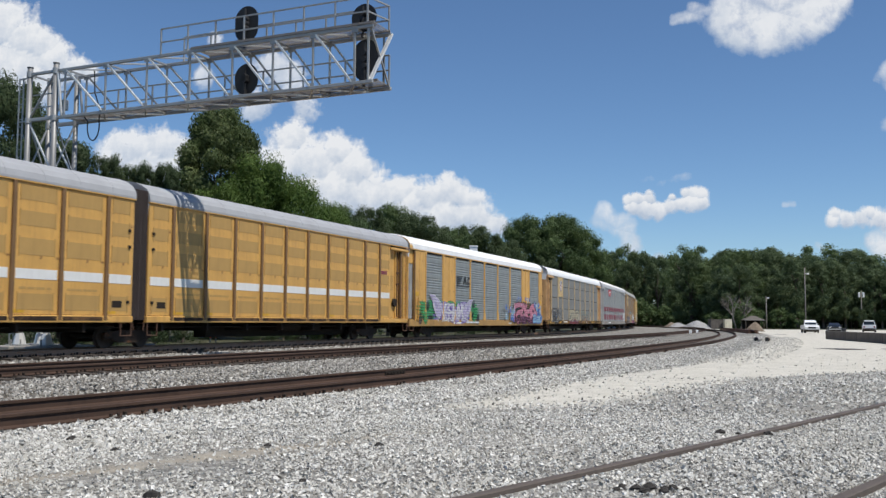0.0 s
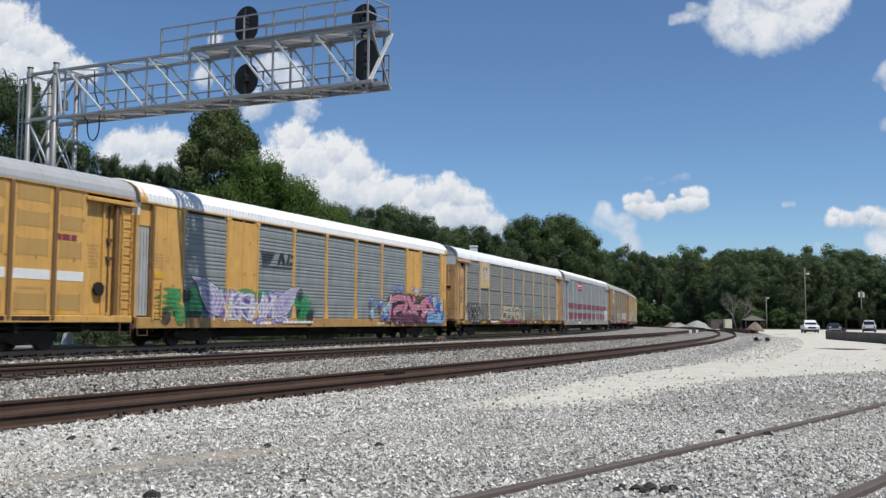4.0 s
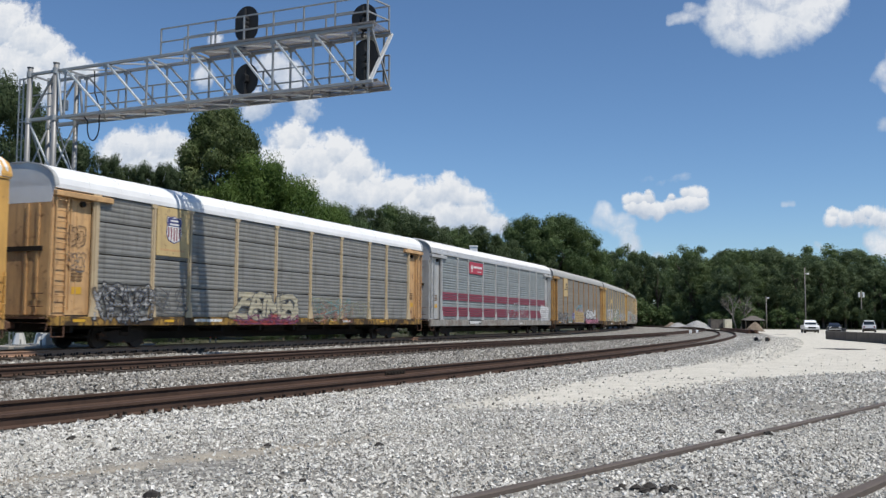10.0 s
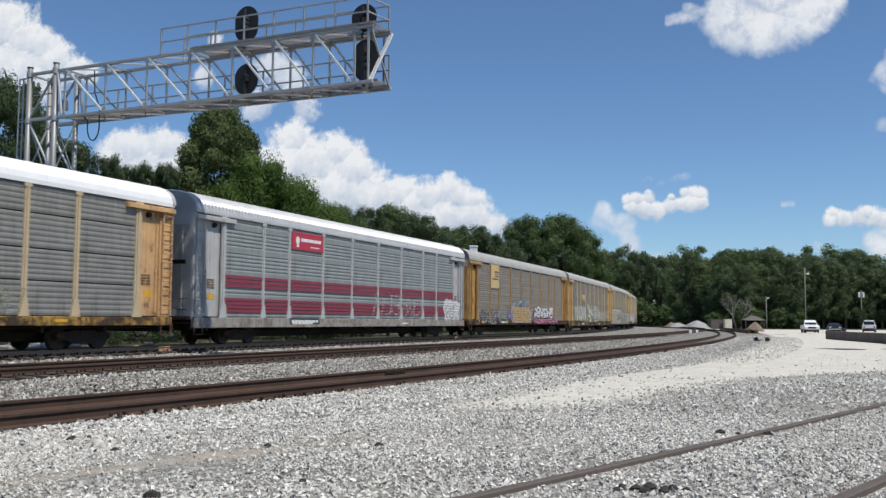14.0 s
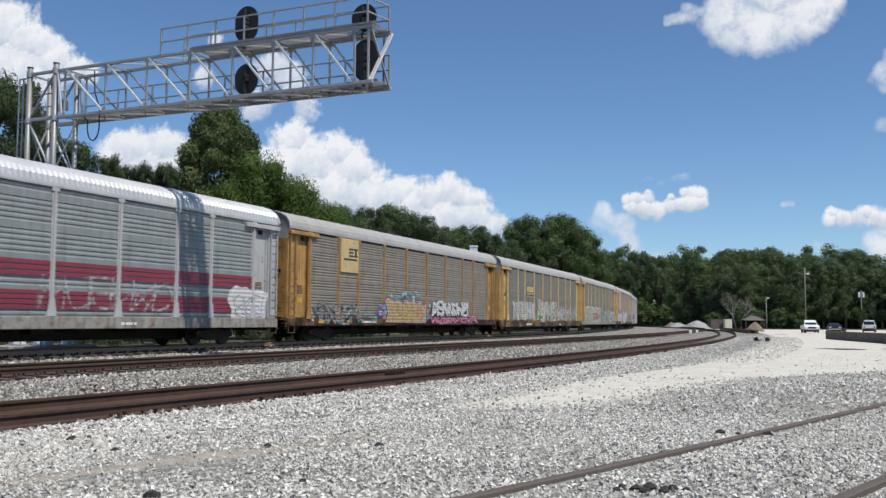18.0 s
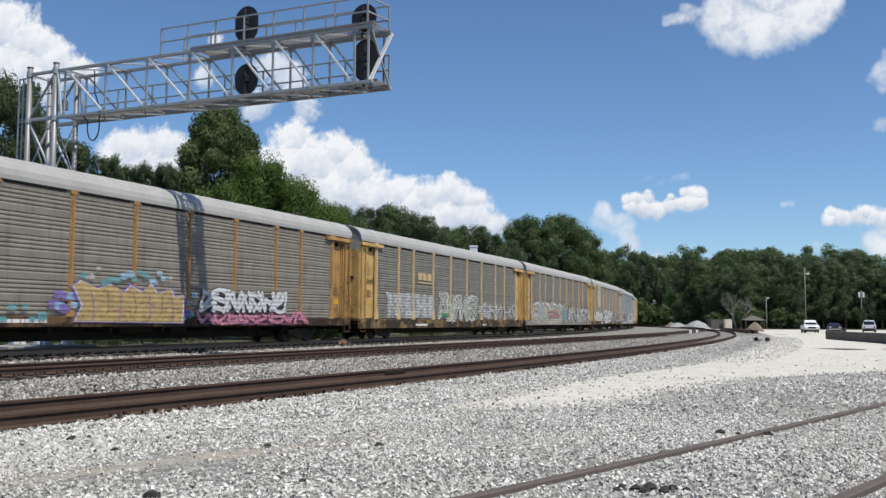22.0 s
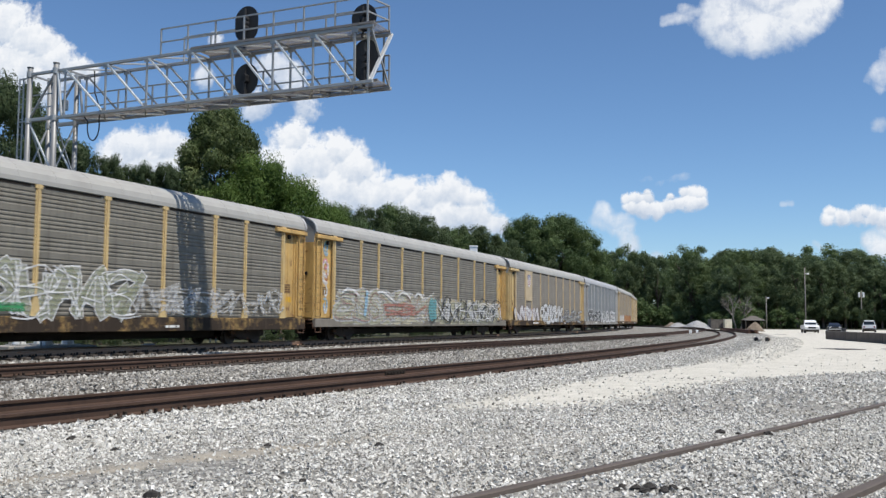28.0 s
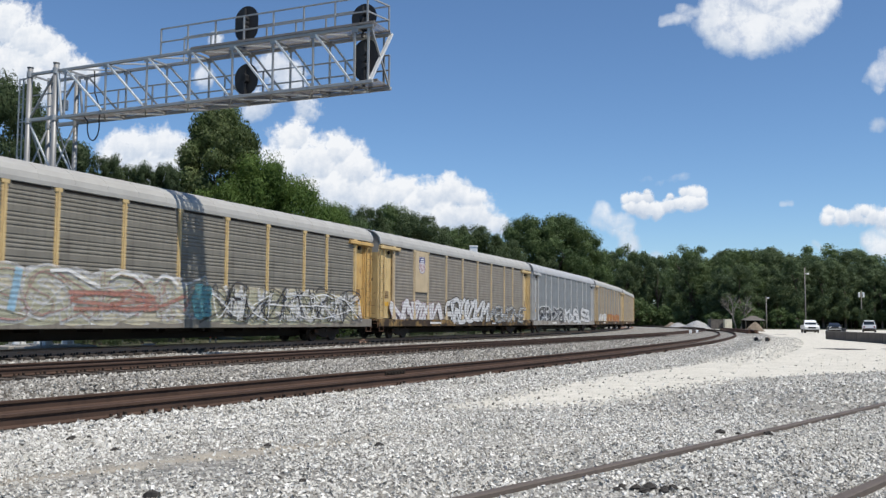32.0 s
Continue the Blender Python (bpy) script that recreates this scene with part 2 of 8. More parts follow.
def stone_mat(name, tones, island=True, fine=0.0):
    m, nt, p = shader(name)
    if island:
        g = nt.nodes.new("ShaderNodeNewGeometry")
        rnd = g.outputs["Random Per Island"]
    r = nt.nodes.new("ShaderNodeValToRGB")
    e = r.color_ramp.elements
    while len(e) < len(tones):
        e.new(0.5)
    for i, t in enumerate(tones):
        e[i].position = i / (len(tones) - 1)
        e[i].color = (*t, 1)
    nt.links.new(rnd, r.inputs[0])
    col = mixed(nt, ramp(nt, noise_out(nt, 60, 4), 0.35, 0.7), r.outputs[0], (0.24, 0.225, 0.2))
    col = mixed(nt, 0.25, r.outputs[0], col)
    dust = ramp(nt, noise_out(nt, 0.42, 6, 0.6), 0.47, 0.64)
    nt.links.new(mixed(nt, dust, col, mixed(nt, 0.3, col, (0.37, 0.345, 0.285))), p.inputs["Base Color"])
    p.inputs["Roughness"].default_value = 0.85
    bump(nt, p, noise_out(nt, 90, 3), 0.3, 0.004)
    return m


STONE = stone_mat("crushed_granite", [(0.11, 0.1, 0.085), (0.59, 0.565, 0.505), (0.24, 0.225, 0.19), (0.7, 0.675, 0.61), (0.39, 0.37, 0.32), (0.82, 0.795, 0.73), (0.48, 0.46, 0.405), (0.87, 0.845, 0.78)])
BALLAST = stone_mat("track_ballast", [(0.065, 0.057, 0.047), (0.38, 0.355, 0.31), (0.15, 0.135, 0.115), (0.52, 0.49, 0.43), (0.25, 0.23, 0.195), (0.68, 0.65, 0.585)])


def ground_mat():
    """Crushed stone, with pale limestone dust over the open lot and soil under the trees."""
    m, nt, p = shader("gravel_ground")
    cells = []
    for sc in (42, 17):
        v = noise_out(nt, sc, kind="voronoi", coord="Object")
        sep = nt.nodes.new("ShaderNodeSeparateColor")
        nt.links.new(v.outputs["Color"], sep.inputs[0])
        r = ramp(nt, sep.outputs[0], 0.05, 0.95, (0.06, 0.055, 0.046), (0.5, 0.48, 0.43))
        cells.append((v, r))
    col = mixed(nt, 0.45, cells[0][1], cells[1][1])
    dusty = ramp(nt, noise_out(nt, 0.35, 6, 0.6), 0.46, 0.62)
    col = mixed(nt, dusty, col, mixed(nt, 0.55, col, (0.41, 0.38, 0.31)))
    col = mixed(nt, ramp(nt, noise_out(nt, 4.5, 7, 0.75), 0.38, 0.62), col, mixed(nt, 0.55, col, (0.08, 0.075, 0.065)))
    att = nt.nodes.new("ShaderNodeAttribute")
    att.attribute_name = "zone"
    sp = nt.nodes.new("ShaderNodeSeparateColor")
    nt.links.new(att.outputs["Color"], sp.inputs[0])
    fine = ramp(nt, noise_out(nt, 2.5, 8, 0.7), 0.3, 0.75, (0.46, 0.43, 0.355), (0.71, 0.67, 0.58))
    speck = ramp(nt, noise_out(nt, 28, 4, 0.7), 0.5, 0.66)
    thin = ramp(nt, noise_out(nt, 0.5, 7, 0.65), 0.4, 0.62)
    worn = nt.nodes.new("ShaderNodeMath")
    worn.operation = "MULTIPLY"
    nt.links.new(speck, worn.inputs[0])
    nt.links.new(thin, worn.inputs[1])
    fine = mixed(nt, worn.outputs[0], fine, mixed(nt, 0.6, fine, col))
    wob = nt.nodes.new("ShaderNodeMath")
    wob.operation = "ADD"
    nt.links.new(sp.outputs[0], wob.inputs[0])
    sc = nt.nodes.new("ShaderNodeMath")
    sc.operation = "MULTIPLY_ADD"
    sc.inputs[1].default_value = 1.3
    sc.inputs[2].default_value = -0.65
    nt.links.new(mixed(nt, 0.45, noise_out(nt, 0.8, 9, 0.7), noise_out(nt, 9, 8, 0.75)), sc.inputs[0])
    nt.links.new(sc.outputs[0], wob.inputs[1])
    col = mixed(nt, ramp(nt, wob.outputs[0], 0.24, 0.72), col, fine)
    rut = nt.nodes.new("ShaderNodeMath")
    rut.operation = "ADD"
    nt.links.new(att.outputs["Alpha"], rut.inputs[0])
    nt.links.new(sc.outputs[0], rut.inputs[1])
    col = mixed(nt, ramp(nt, rut.outputs[0], 0.2, 0.8), col, ramp(nt, noise_out(nt, 3.5, 8, 0.7), 0.3, 0.75, (0.27, 0.235, 0.18), (0.43, 0.385, 0.305)))
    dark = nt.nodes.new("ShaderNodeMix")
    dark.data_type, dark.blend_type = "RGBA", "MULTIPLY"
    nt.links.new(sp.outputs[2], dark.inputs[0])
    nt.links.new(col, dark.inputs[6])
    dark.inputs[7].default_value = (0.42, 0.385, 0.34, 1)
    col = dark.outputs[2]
    soil = ramp(nt, noise_out(nt, 0.8, 6), 0.35, 0.7, (0.03, 0.038, 0.014), (0.085, 0.075, 0.04))
    col = mixed(nt, sp.outputs[1], col, soil)
    nt.links.new(col, p.inputs["Base Color"])
    p.inputs["Roughness"].default_value = 0.95
    bump(nt, p, cells[0][0].outputs["Distance"], 0.5, -0.03)
    return m


GROUND_MAT = ground_mat()


# ---- mesh helpers ----
class Shape:
    """Gathers vertices and faces for one mesh."""

    def __init__(self):
        self.v, self.f = [], []

    def add(self, verts, faces):
        o = len(self.v)
        self.v += [tuple(p) for p in verts]
        self.f += [tuple(i + o for i in q) for q in faces]
        return self

    def box(self, x0, x1, y0, y1, z0, z1, b=0.0):
        """A block; b: the width of its bevelled edges."""
        b = min(b, (x1 - x0) * 0.45, (y1 - y0) * 0.45, (z1 - z0) * 0.45)
        if b <= 0:
            v = [(x, y, z) for x in (x0, x1) for y in (y0, y1) for z in (z0, z1)]
            return self.add(v, [(0, 1, 3, 2), (4, 6, 7, 5), (0, 4, 5, 1), (2, 3, 7, 6), (0, 2, 6, 4), (1, 5, 7, 3)])
        X, Y, Z = (x0, x1), (y0, y1), (z0, z1)
        v, idx = [], {}
        for i in (0, 1):
            for j in (0, 1):
                for k in (0, 1):
                    sx, sy, sz = (b if i == 0 else -b), (b if j == 0 else -b), (b if k == 0 else -b)
                    for a, q in enumerate(((X[i], Y[j] + sy, Z[k] + sz), (X[i] + sx, Y[j], Z[k] + sz), (X[i] + sx, Y[j] + sy, Z[k]))):
                        idx[i, j, k, a] = len(v)
                        v.append(q)
        f = []
        for i in (0, 1):
            q = [idx[i, 0, 0, 0], idx[i, 1, 0, 0], idx[i, 1, 1, 0], idx[i, 0, 1, 0]]
            f.append(q if i else q[::-1])
            q = [idx[0, i, 0, 1], idx[1, i, 0, 1], idx[1, i, 1, 1], idx[0, i, 1, 1]]
            f.append(q if not i else q[::-1])
            q = [idx[0, 0, i, 2], idx[1, 0, i, 2], idx[1, 1, i, 2], idx[0, 1, i, 2]]
            f.append(q if i else q[::-1])
        for i in (0, 1):
            for j in (0, 1):
                f.append([idx[i, j, 0, 0], idx[i, j, 0, 1], idx[i, j, 1, 1], idx[i, j, 1, 0]])
                f.append([idx[i, 0, j, 0], idx[i, 0, j, 2], idx[i, 1, j, 2], idx[i, 1, j, 0]])
                f.append([idx[0, i, j, 1], idx[0, i, j, 2], idx[1, i, j, 2], idx[1, i, j, 1]])
                for k in (0, 1):
                    f.append([idx[i, j, k, a] for a in (0, 1, 2)])
        return self.add(v, f)

    def tube(self, a, b, r0, r1=None, n=8, caps=True):
        a, b = Vector(a), Vector(b)
        r1 = r0 if r1 is None else r1
        q = (b - a).to_track_quat("Z", "Y")
        ring = [q @ Vector((math.cos(2 * math.pi * i / n), math.sin(2 * math.pi * i / n), 0)) for i in range(n)]
        v = [a + p * r0 for p in ring] + [b + p * r1 for p in ring]
        f = [(i, (i + 1) % n, n + (i + 1) % n, n + i) for i in range(n)]
        if caps:
            f += [tuple(range(n))[::-1], tuple(range(n, 2 * n))]
        return self.add(v, f)

    def bar(self, a, b, w, d=None):
        """A bar of rectangular section from a to b."""
        a, b = Vector(a), Vector(b)
        d = d or w
        q = (b - a).to_track_quat("Z", "Y")
        ring = [q @ Vector((x * w / 2, y * d / 2, 0)) for x, y in ((-1, -1), (1, -1), (1, 1), (-1, 1))]
        return self.add([a + p for p in ring] + [b + p for p in ring],
                        [(0, 1, 5, 4), (1, 2, 6, 5), (2, 3, 7, 6), (3, 0, 4, 7), (3, 2, 1, 0), (4, 5, 6, 7)])

    def prism(self, outline, axis, a, b):
        """Extrudes a closed outline, given in the two other axes in order, from a to b along axis 0, 1 or 2."""
        n = len(outline)

        def at(p, w):
            q = list(p)
            q.insert(axis, w)
            return q
        return self.add([at(p, a) for p in outline] + [at(p, b) for p in outline],
                        [(i, (i + 1) % n, n + (i + 1) % n, n + i) for i in range(n)] + [tuple(range(n))[::-1], tuple(range(n, 2 * n))])

    def lathe(self, profile, n=16, at=(0, 0, 0), axis=2):
        """Turns a profile of (radius, height) round an axis."""
        v = []
        for r, hgt in profile:
            for i in range(n):
                a = 2 * math.pi * i / n
                p = [r * math.cos(a), r * math.sin(a)]
                p.insert(axis, hgt)
                v.append((p[0] + at[0], p[1] + at[1], p[2] + at[2]))
        f = [(k * n + i, k * n + (i + 1) % n, (k + 1) * n + (i + 1) % n, (k + 1) * n + i) for k in range(len(profile) - 1) for i in range(n)]
        f += [tuple(range(n))[::-1], tuple(range((len(profile) - 1) * n, len(profile) * n))]
        return self.add(v, f)

    def sweep(self, section, pts):
        """Carries a closed section (side, up) along points with their side vectors: (point, side)."""
        n = len(section)
        o = len(self.v)
        for p, s in pts:
            self.v += [(p[0] + s[0] * a, p[1] + s[1] * a, p[2] + b) for a, b in section]
        for k in range(len(pts) - 1):
            self.f += [(o + k * n + i, o + k * n + (i + 1) % n, o + (k + 1) * n + (i + 1) % n, o + (k + 1) * n + i) for i in range(n)]
        self.f += [tuple(range(o + n))[o:][::-1], tuple(range(o + (len(pts) - 1) * n, o + len(pts) * n))]
        return self

    def mesh(self, name, material, smooth=False):
        me = bpy.data.meshes.new(name)
        me.from_pydata(self.v, [], self.f)
        bm = bmesh.new()
        bm.from_mesh(me)
        bmesh.ops.recalc_face_normals(bm, faces=bm.faces)
        bm.to_mesh(me)
        bm.free()
        me.materials.append(material)
        if smooth:
            me.shade_smooth()
        return me


def thing(name, label, category, group="", m=None, kind=""):
    ob = new(name)
    ob.empty_display_size = 0.2
    if m is not None:
        ob.matrix_world = m
    return tagged(ob, label, category, group, kind)


def part(name, shape, material, parent, label="", smooth=False, at=None):
    """One mesh under a thing or a part."""
    me = shape if isinstance(shape, bpy.types.Mesh) else shape.mesh(name, material, smooth)
    ob = new(name, me)
    ob.parent = parent
    if at is not None:
        ob.matrix_basis = at
    if label:
        ob["label"] = label
    return ob


def solid(name, shape, material, label, category, group="", kind="", smooth=False, m=None):
    """A thing of one mesh."""
    ob = new(name, shape.mesh(name, material, smooth))
    if m is not None:
        ob.matrix_world = m
    return tagged(ob, label, category, group, kind)


# ---- the plan: the tracks ----
STEP = 0.5


class Line:
    """A track's centre line in plan: points, and the heading to the left of +y, along the distance s."""

    def __init__(self, x0, y0, heading, bend, s0, s1, shift=0.0):
        self.s = np.arange(s0, s1 + STEP / 2, STEP)
        k = bend(self.s)

        def total(u):
            return np.concatenate([[0], np.cumsum((u[1:] + u[:-1]) / 2 * STEP)])
        th = total(k)
        th += heading - np.interp(0, self.s, th)
        x, y = total(-np.sin(th)), total(np.cos(th))
        x += x0 - np.interp(0, self.s, x)
        y += y0 - np.interp(0, self.s, y)
        self.x, self.y, self.th = x + shift * np.cos(th), y + shift * np.sin(th), th

    def at(self, s):
        return Vector((np.interp(s, self.s, self.x), np.interp(s, self.s, self.y), 0))

    def rows(self, s0, s1, z, step=1.0):
        out = []
        for s in np.arange(s0, s1 + step / 2, step):
            p = self.at(s)
            a = np.interp(s, self.s, self.th)
            out.append(((p.x, p.y, z), (math.cos(a), math.sin(a))))
        return out


HALF = 1.52  # half the width of a car
KNOTS = (-45, -15, 15, 45, 75, 105, 135)
BENDS = (0.00012, 0.00012, 0.00066, 0.0019, 0.00135, 0.00127, 0.001244)
MAIN = Line(-7.775, 37.748, -0.39942, lambda s: np.interp(s, KNOTS, BENDS), -240, 380, -HALF)
SECOND = Line(-2.204, 35.377, -0.4335, lambda s: np.clip(3.3e-5 * s, 0, 0.0018), -60, 260)
THIRD = Line(-5.403, 11.476, -0.49727, lambda s: 0.00248 - 0.44e-5 * s, -30, 260)
SIDING = Line(2.16, 6.292, -0.70677, lambda s: np.clip(0.00226 - 0.74e-5 * s, 0.0005, 0.01), -12, 45)


# ---- ground ----
def off_line(line, x, y, lo=-200, hi=330):
    """Signed distance to the right of a track's centre line, for arrays of points."""
    use = (line.s >= lo) & (line.s <= hi)
    lx, ly, lt = line.x[use][::2], line.y[use][::2], line.th[use][::2]
    out = np.empty(x.shape)
    for i in range(0, x.size, 4000):
        px, py = x.flat[i:i + 4000], y.flat[i:i + 4000]
        k = np.argmin((px[:, None] - lx) ** 2 + (py[:, None] - ly) ** 2, axis=1)
        out.flat[i:i + 4000] = (px - lx[k]) * np.cos(lt[k]) + (py - ly[k]) * np.sin(lt[k])
    return out


def ease(v, a, b):
    t = np.clip((v - a) / (b - a), 0, 1)
    return t * t * (3 - 2 * t)


def ground_z(x, y):
    d3 = off_line(THIRD, x, y, -30, 260)
    d1 = off_line(MAIN, x, y)
    z = np.full(x.shape, -0.2)
    z = z + (-0.28 + 0.2) * ease(d3, -4, -1)
    near = ease(d3, 1.3, 5.5) * (1 - ease(y, 14, 30))
    z = z + near * 0.25
    z = z - 0.14 * ease(d3, 2, 12) * ease(y, 25, 60) - 0.1 * ease(y, 60, 200) * ease(d3, 2, 12)
    z = z - 0.35 * ease(-d1, 2.6, 5.0)
    ds = off_line(SIDING, x, y, -12, 45)
    z = z + (0.018 - z) * (1 - ease(np.abs(ds), 1.1, 2.6)) * (1 - ease(y, 22, 34))
    z = z - 0.05 * (1 - ease(np.abs(d3), 0.6, 0.8))
    d2 = off_line(SECOND, x, y, -60, 120)
    z = z - 0.075 * ease(d2, -1.95, -1.4) * (1 - ease(d3, -1.8, -1.0))
    z = z - 0.1 * ease(d1, -2.2, -0.9) * (1 - ease(d2, -2.6, -1.5)) * (1 - ease(y, 90, 130))
    return z, d1, d3


def lot_zone(x, y, d3):
    lo = np.interp(y, (12, 16.4, 20, 25, 31, 37, 63, 113), (4.7, 4.35, 4.0, 3.9, 3.85, 3.7, 3.6, 4.6))
    hi = np.interp(y, (12.5, 13.9, 15.2, 17, 19.5, 22.5, 26, 36), (6.4, 6.6, 6.8, 7.0, 7.5, 9.1, 11.2, 17))
    hi = hi + np.maximum(y - 36, 0) * 3
    lot = ease(d3, lo - 0.7, lo + 0.7) * (1 - ease(d3, hi - 0.6, hi + 0.9)) * ease(y, 9.9, 12.0)
    off = y - np.interp(x, (-3.2, -2.7, -1.95, -1.56, -1.07, -0.5, 1.3), (5.5, 5.9, 6.76, 7.2, 7.65, 8.3, 9.6))
    wheel_mark = np.exp(-(off / 0.27) ** 2) * ease(x, -3.9, -2.7) * (1 - ease(x, -1.1, 0.9))
    return lot, wheel_mark


def build_ground():
    u = np.linspace(-1, 1, 361)
    xs = 22 * np.sinh(u * 5.2) * 0.6 + 5
    v = np.linspace(0, 1, 281)
    ys = -60 + 66 * v / 0.18
    ys = np.where(v < 0.18, ys, 6 + 9 * (np.exp((v - 0.18) * 7.6) - 1))
    X, Y = np.meshgrid(xs, ys)
    Z, d1, d3 = ground_z(X, Y)
    rough = np.array([noise.noise((a * 0.7, b * 0.7, 0)) for a, b in zip(X.flat, Y.flat)]).reshape(X.shape)
    Z = Z + rough * 0.018
    n, m = X.shape
    me = bpy.data.meshes.new("ground")
    verts = np.stack([X, Y, Z], -1).reshape(-1, 3)
    faces = [(r * m + c, r * m + c + 1, (r + 1) * m + c + 1, (r + 1) * m + c) for r in range(n - 1) for c in range(m - 1)]
    me.from_pydata(verts.tolist(), [], faces)
    col = np.zeros((n * m, 4), np.float32)
    lot, mark = lot_zone(X, Y, d3)
    col[:, 0] = lot.ravel()
    col[:, 1] = np.maximum(ease(-d1, 3.6, 6), ease(Y, 195, 215) * ease(d3, 2, 6)).ravel()
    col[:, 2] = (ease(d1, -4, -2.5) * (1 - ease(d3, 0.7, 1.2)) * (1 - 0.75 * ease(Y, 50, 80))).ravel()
    col[:, 3] = mark.ravel()
    a = me.attributes.new("zone", "FLOAT_COLOR", "POINT")
    a.data.foreach_set("color", col.ravel())
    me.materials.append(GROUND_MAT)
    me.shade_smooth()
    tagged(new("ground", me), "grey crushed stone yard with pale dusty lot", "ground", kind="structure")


build_ground()


def scatter_stones(name, count, region, size, material, label, seed, squash=0.75, far=False, half=False):
    """Loose angular stones over a stretch of the plan, half sunk in the ground."""
    rng = np.random.default_rng(seed)
    x, y = region(rng, count)
    z, d1, d3 = ground_z(x, y)
    n = len(x)
    cube = np.array([(a, b, c) for a in (-1, 1) for b in (-1, 1) for c in (-1, 1)], float)
    faces = np.array([(0, 1, 3, 2), (4, 6, 7, 5), (0, 4, 5, 1), (2, 3, 7, 6), (0, 2, 6, 4), (1, 5, 7, 3)])
    if far:  # simpler stones, eight faces each
        cube = np.array([(1, 0, 0), (-1, 0, 0), (0, 1, 0), (0, -1, 0), (0, 0, 1), (0, 0, -1)], float) * 1.15
        faces = np.array([(0, 2, 4), (2, 1, 4), (1, 3, 4), (3, 0, 4), (2, 0, 5), (1, 2, 5), (3, 1, 5), (0, 3, 5)])
    if half:  # only the faces above the ground, for the distance
        cube = np.array([(1, 0.2, -0.25), (-0.35, 0.95, -0.25), (-0.5, -0.9, -0.25), (0.35, 0.1, 0.85), (-0.4, 0.1, 0.7)])
        faces = np.array([(0, 1, 3), (1, 4, 3), (1, 2, 4), (2, 3, 4), (2, 0, 3)])
    nv, (nf, fs) = len(cube), faces.shape
    v = cube[None] * rng.uniform(0.5, 1.1, (n, nv, 3)) + (rng.uniform(-0.25, 0.25, (n, nv, 3)) if far or half else 0)
    v *= rng.uniform(0.7, 1.25, (n, 1, 3)) * np.array((1, 1, squash))
    q = rng.normal(size=(n, 4)) * (np.array((1, 0.2, 0.2, 1)) if half else 1)
    q /= np.linalg.norm(q, axis=1)[:, None]
    w, a, b, c = q.T
    R = np.stack([1 - 2 * (b * b + c * c), 2 * (a * b - w * c), 2 * (a * c + w * b), 2 * (a * b + w * c), 1 - 2 * (a * a + c * c), 2 * (b * c - w * a),
                  2 * (a * c - w * b), 2 * (b * c + w * a), 1 - 2 * (a * a + b * b)], -1).reshape(n, 3, 3)
    s = size * np.clip(rng.lognormal(-0.06, 0.38, n), 0.45, 1.7) * 0.5
    v = np.einsum("nij,nkj->nki", R, v) * s[:, None, None]
    v += np.stack([x, y, z + s * 0.45], -1)[:, None]
    f = (faces[None] + nv * np.arange(n)[:, None, None]).reshape(-1)
    me = bpy.data.meshes.new(name)
    me.vertices.add(n * nv)
    me.vertices.foreach_set("co", v.ravel())
    me.loops.add(len(f))
    me.loops.foreach_set("vertex_index", f.astype(np.int32))
    me.polygons.add(n * nf)
    me.polygons.foreach_set("loop_start", np.arange(0, n * nf * fs, fs, dtype=np.int32))
    me.update(calc_edges=True)
    me.shade_flat()
    me.materials.append(material)
    return tagged(new(name, me), label, "gravel", kind="stuff")


def yard_region(y0, y1, keep_dust):
    def pick(rng, count):
        y = np.sqrt(rng.uniform(y0 * y0, y1 * y1, count))
        x = rng.uniform(-0.54, 0.54, count) * (y + 1.5)
        d3 = off_line(THIRD, x, y, -30, 120)
        ds = off_line(SIDING, x, y, -12, 45)
        lot, mark = lot_zone(x, y, d3)
        dust = np.maximum(lot, 0.85 * mark)
        patch = np.array([noise.noise((a * 0.55, b * 0.55, 3.7)) for a, b in zip(x, y)])
        ok = (d3 > 0.95) & (np.abs(np.abs(ds) - 0.75) > 0.07) & (rng.uniform(0, 1, count) > dust * keep_dust) & ((rng.uniform(-0.1, 0.85, count) > patch + 0.15 * ease(-x, -1.5, 2.5)) | (d3 < 3.0))
        return x[ok], y[ok]
    return pick


def ballast_region(line, s0, s1, lo, hi):
    def pick(rng, count):
        s = rng.uniform(s0, s1, count)
        o = rng.uniform(lo, hi, count)
        th = np.interp(s, line.s, line.th)
        x, y = np.interp(s, line.s, line.x) + o * np.cos(th), np.interp(s, line.s, line.y) + o * np.sin(th)
        ok = (np.abs(np.abs(o) - 0.75) > 0.1) & ((np.abs(o) > 0.75) | (lo > -5)) & ((np.abs(np.abs(o) - 0.75) > 0.45) | (rng.uniform(0, 1, count) < 0.35))
        near = np.abs(off_line(SECOND, x, y, -40, 120)) < 1.38
        ok = ok & (~near | (rng.uniform(0, 1, count) < 0.22))
        return x[ok], y[ok]
    return pick


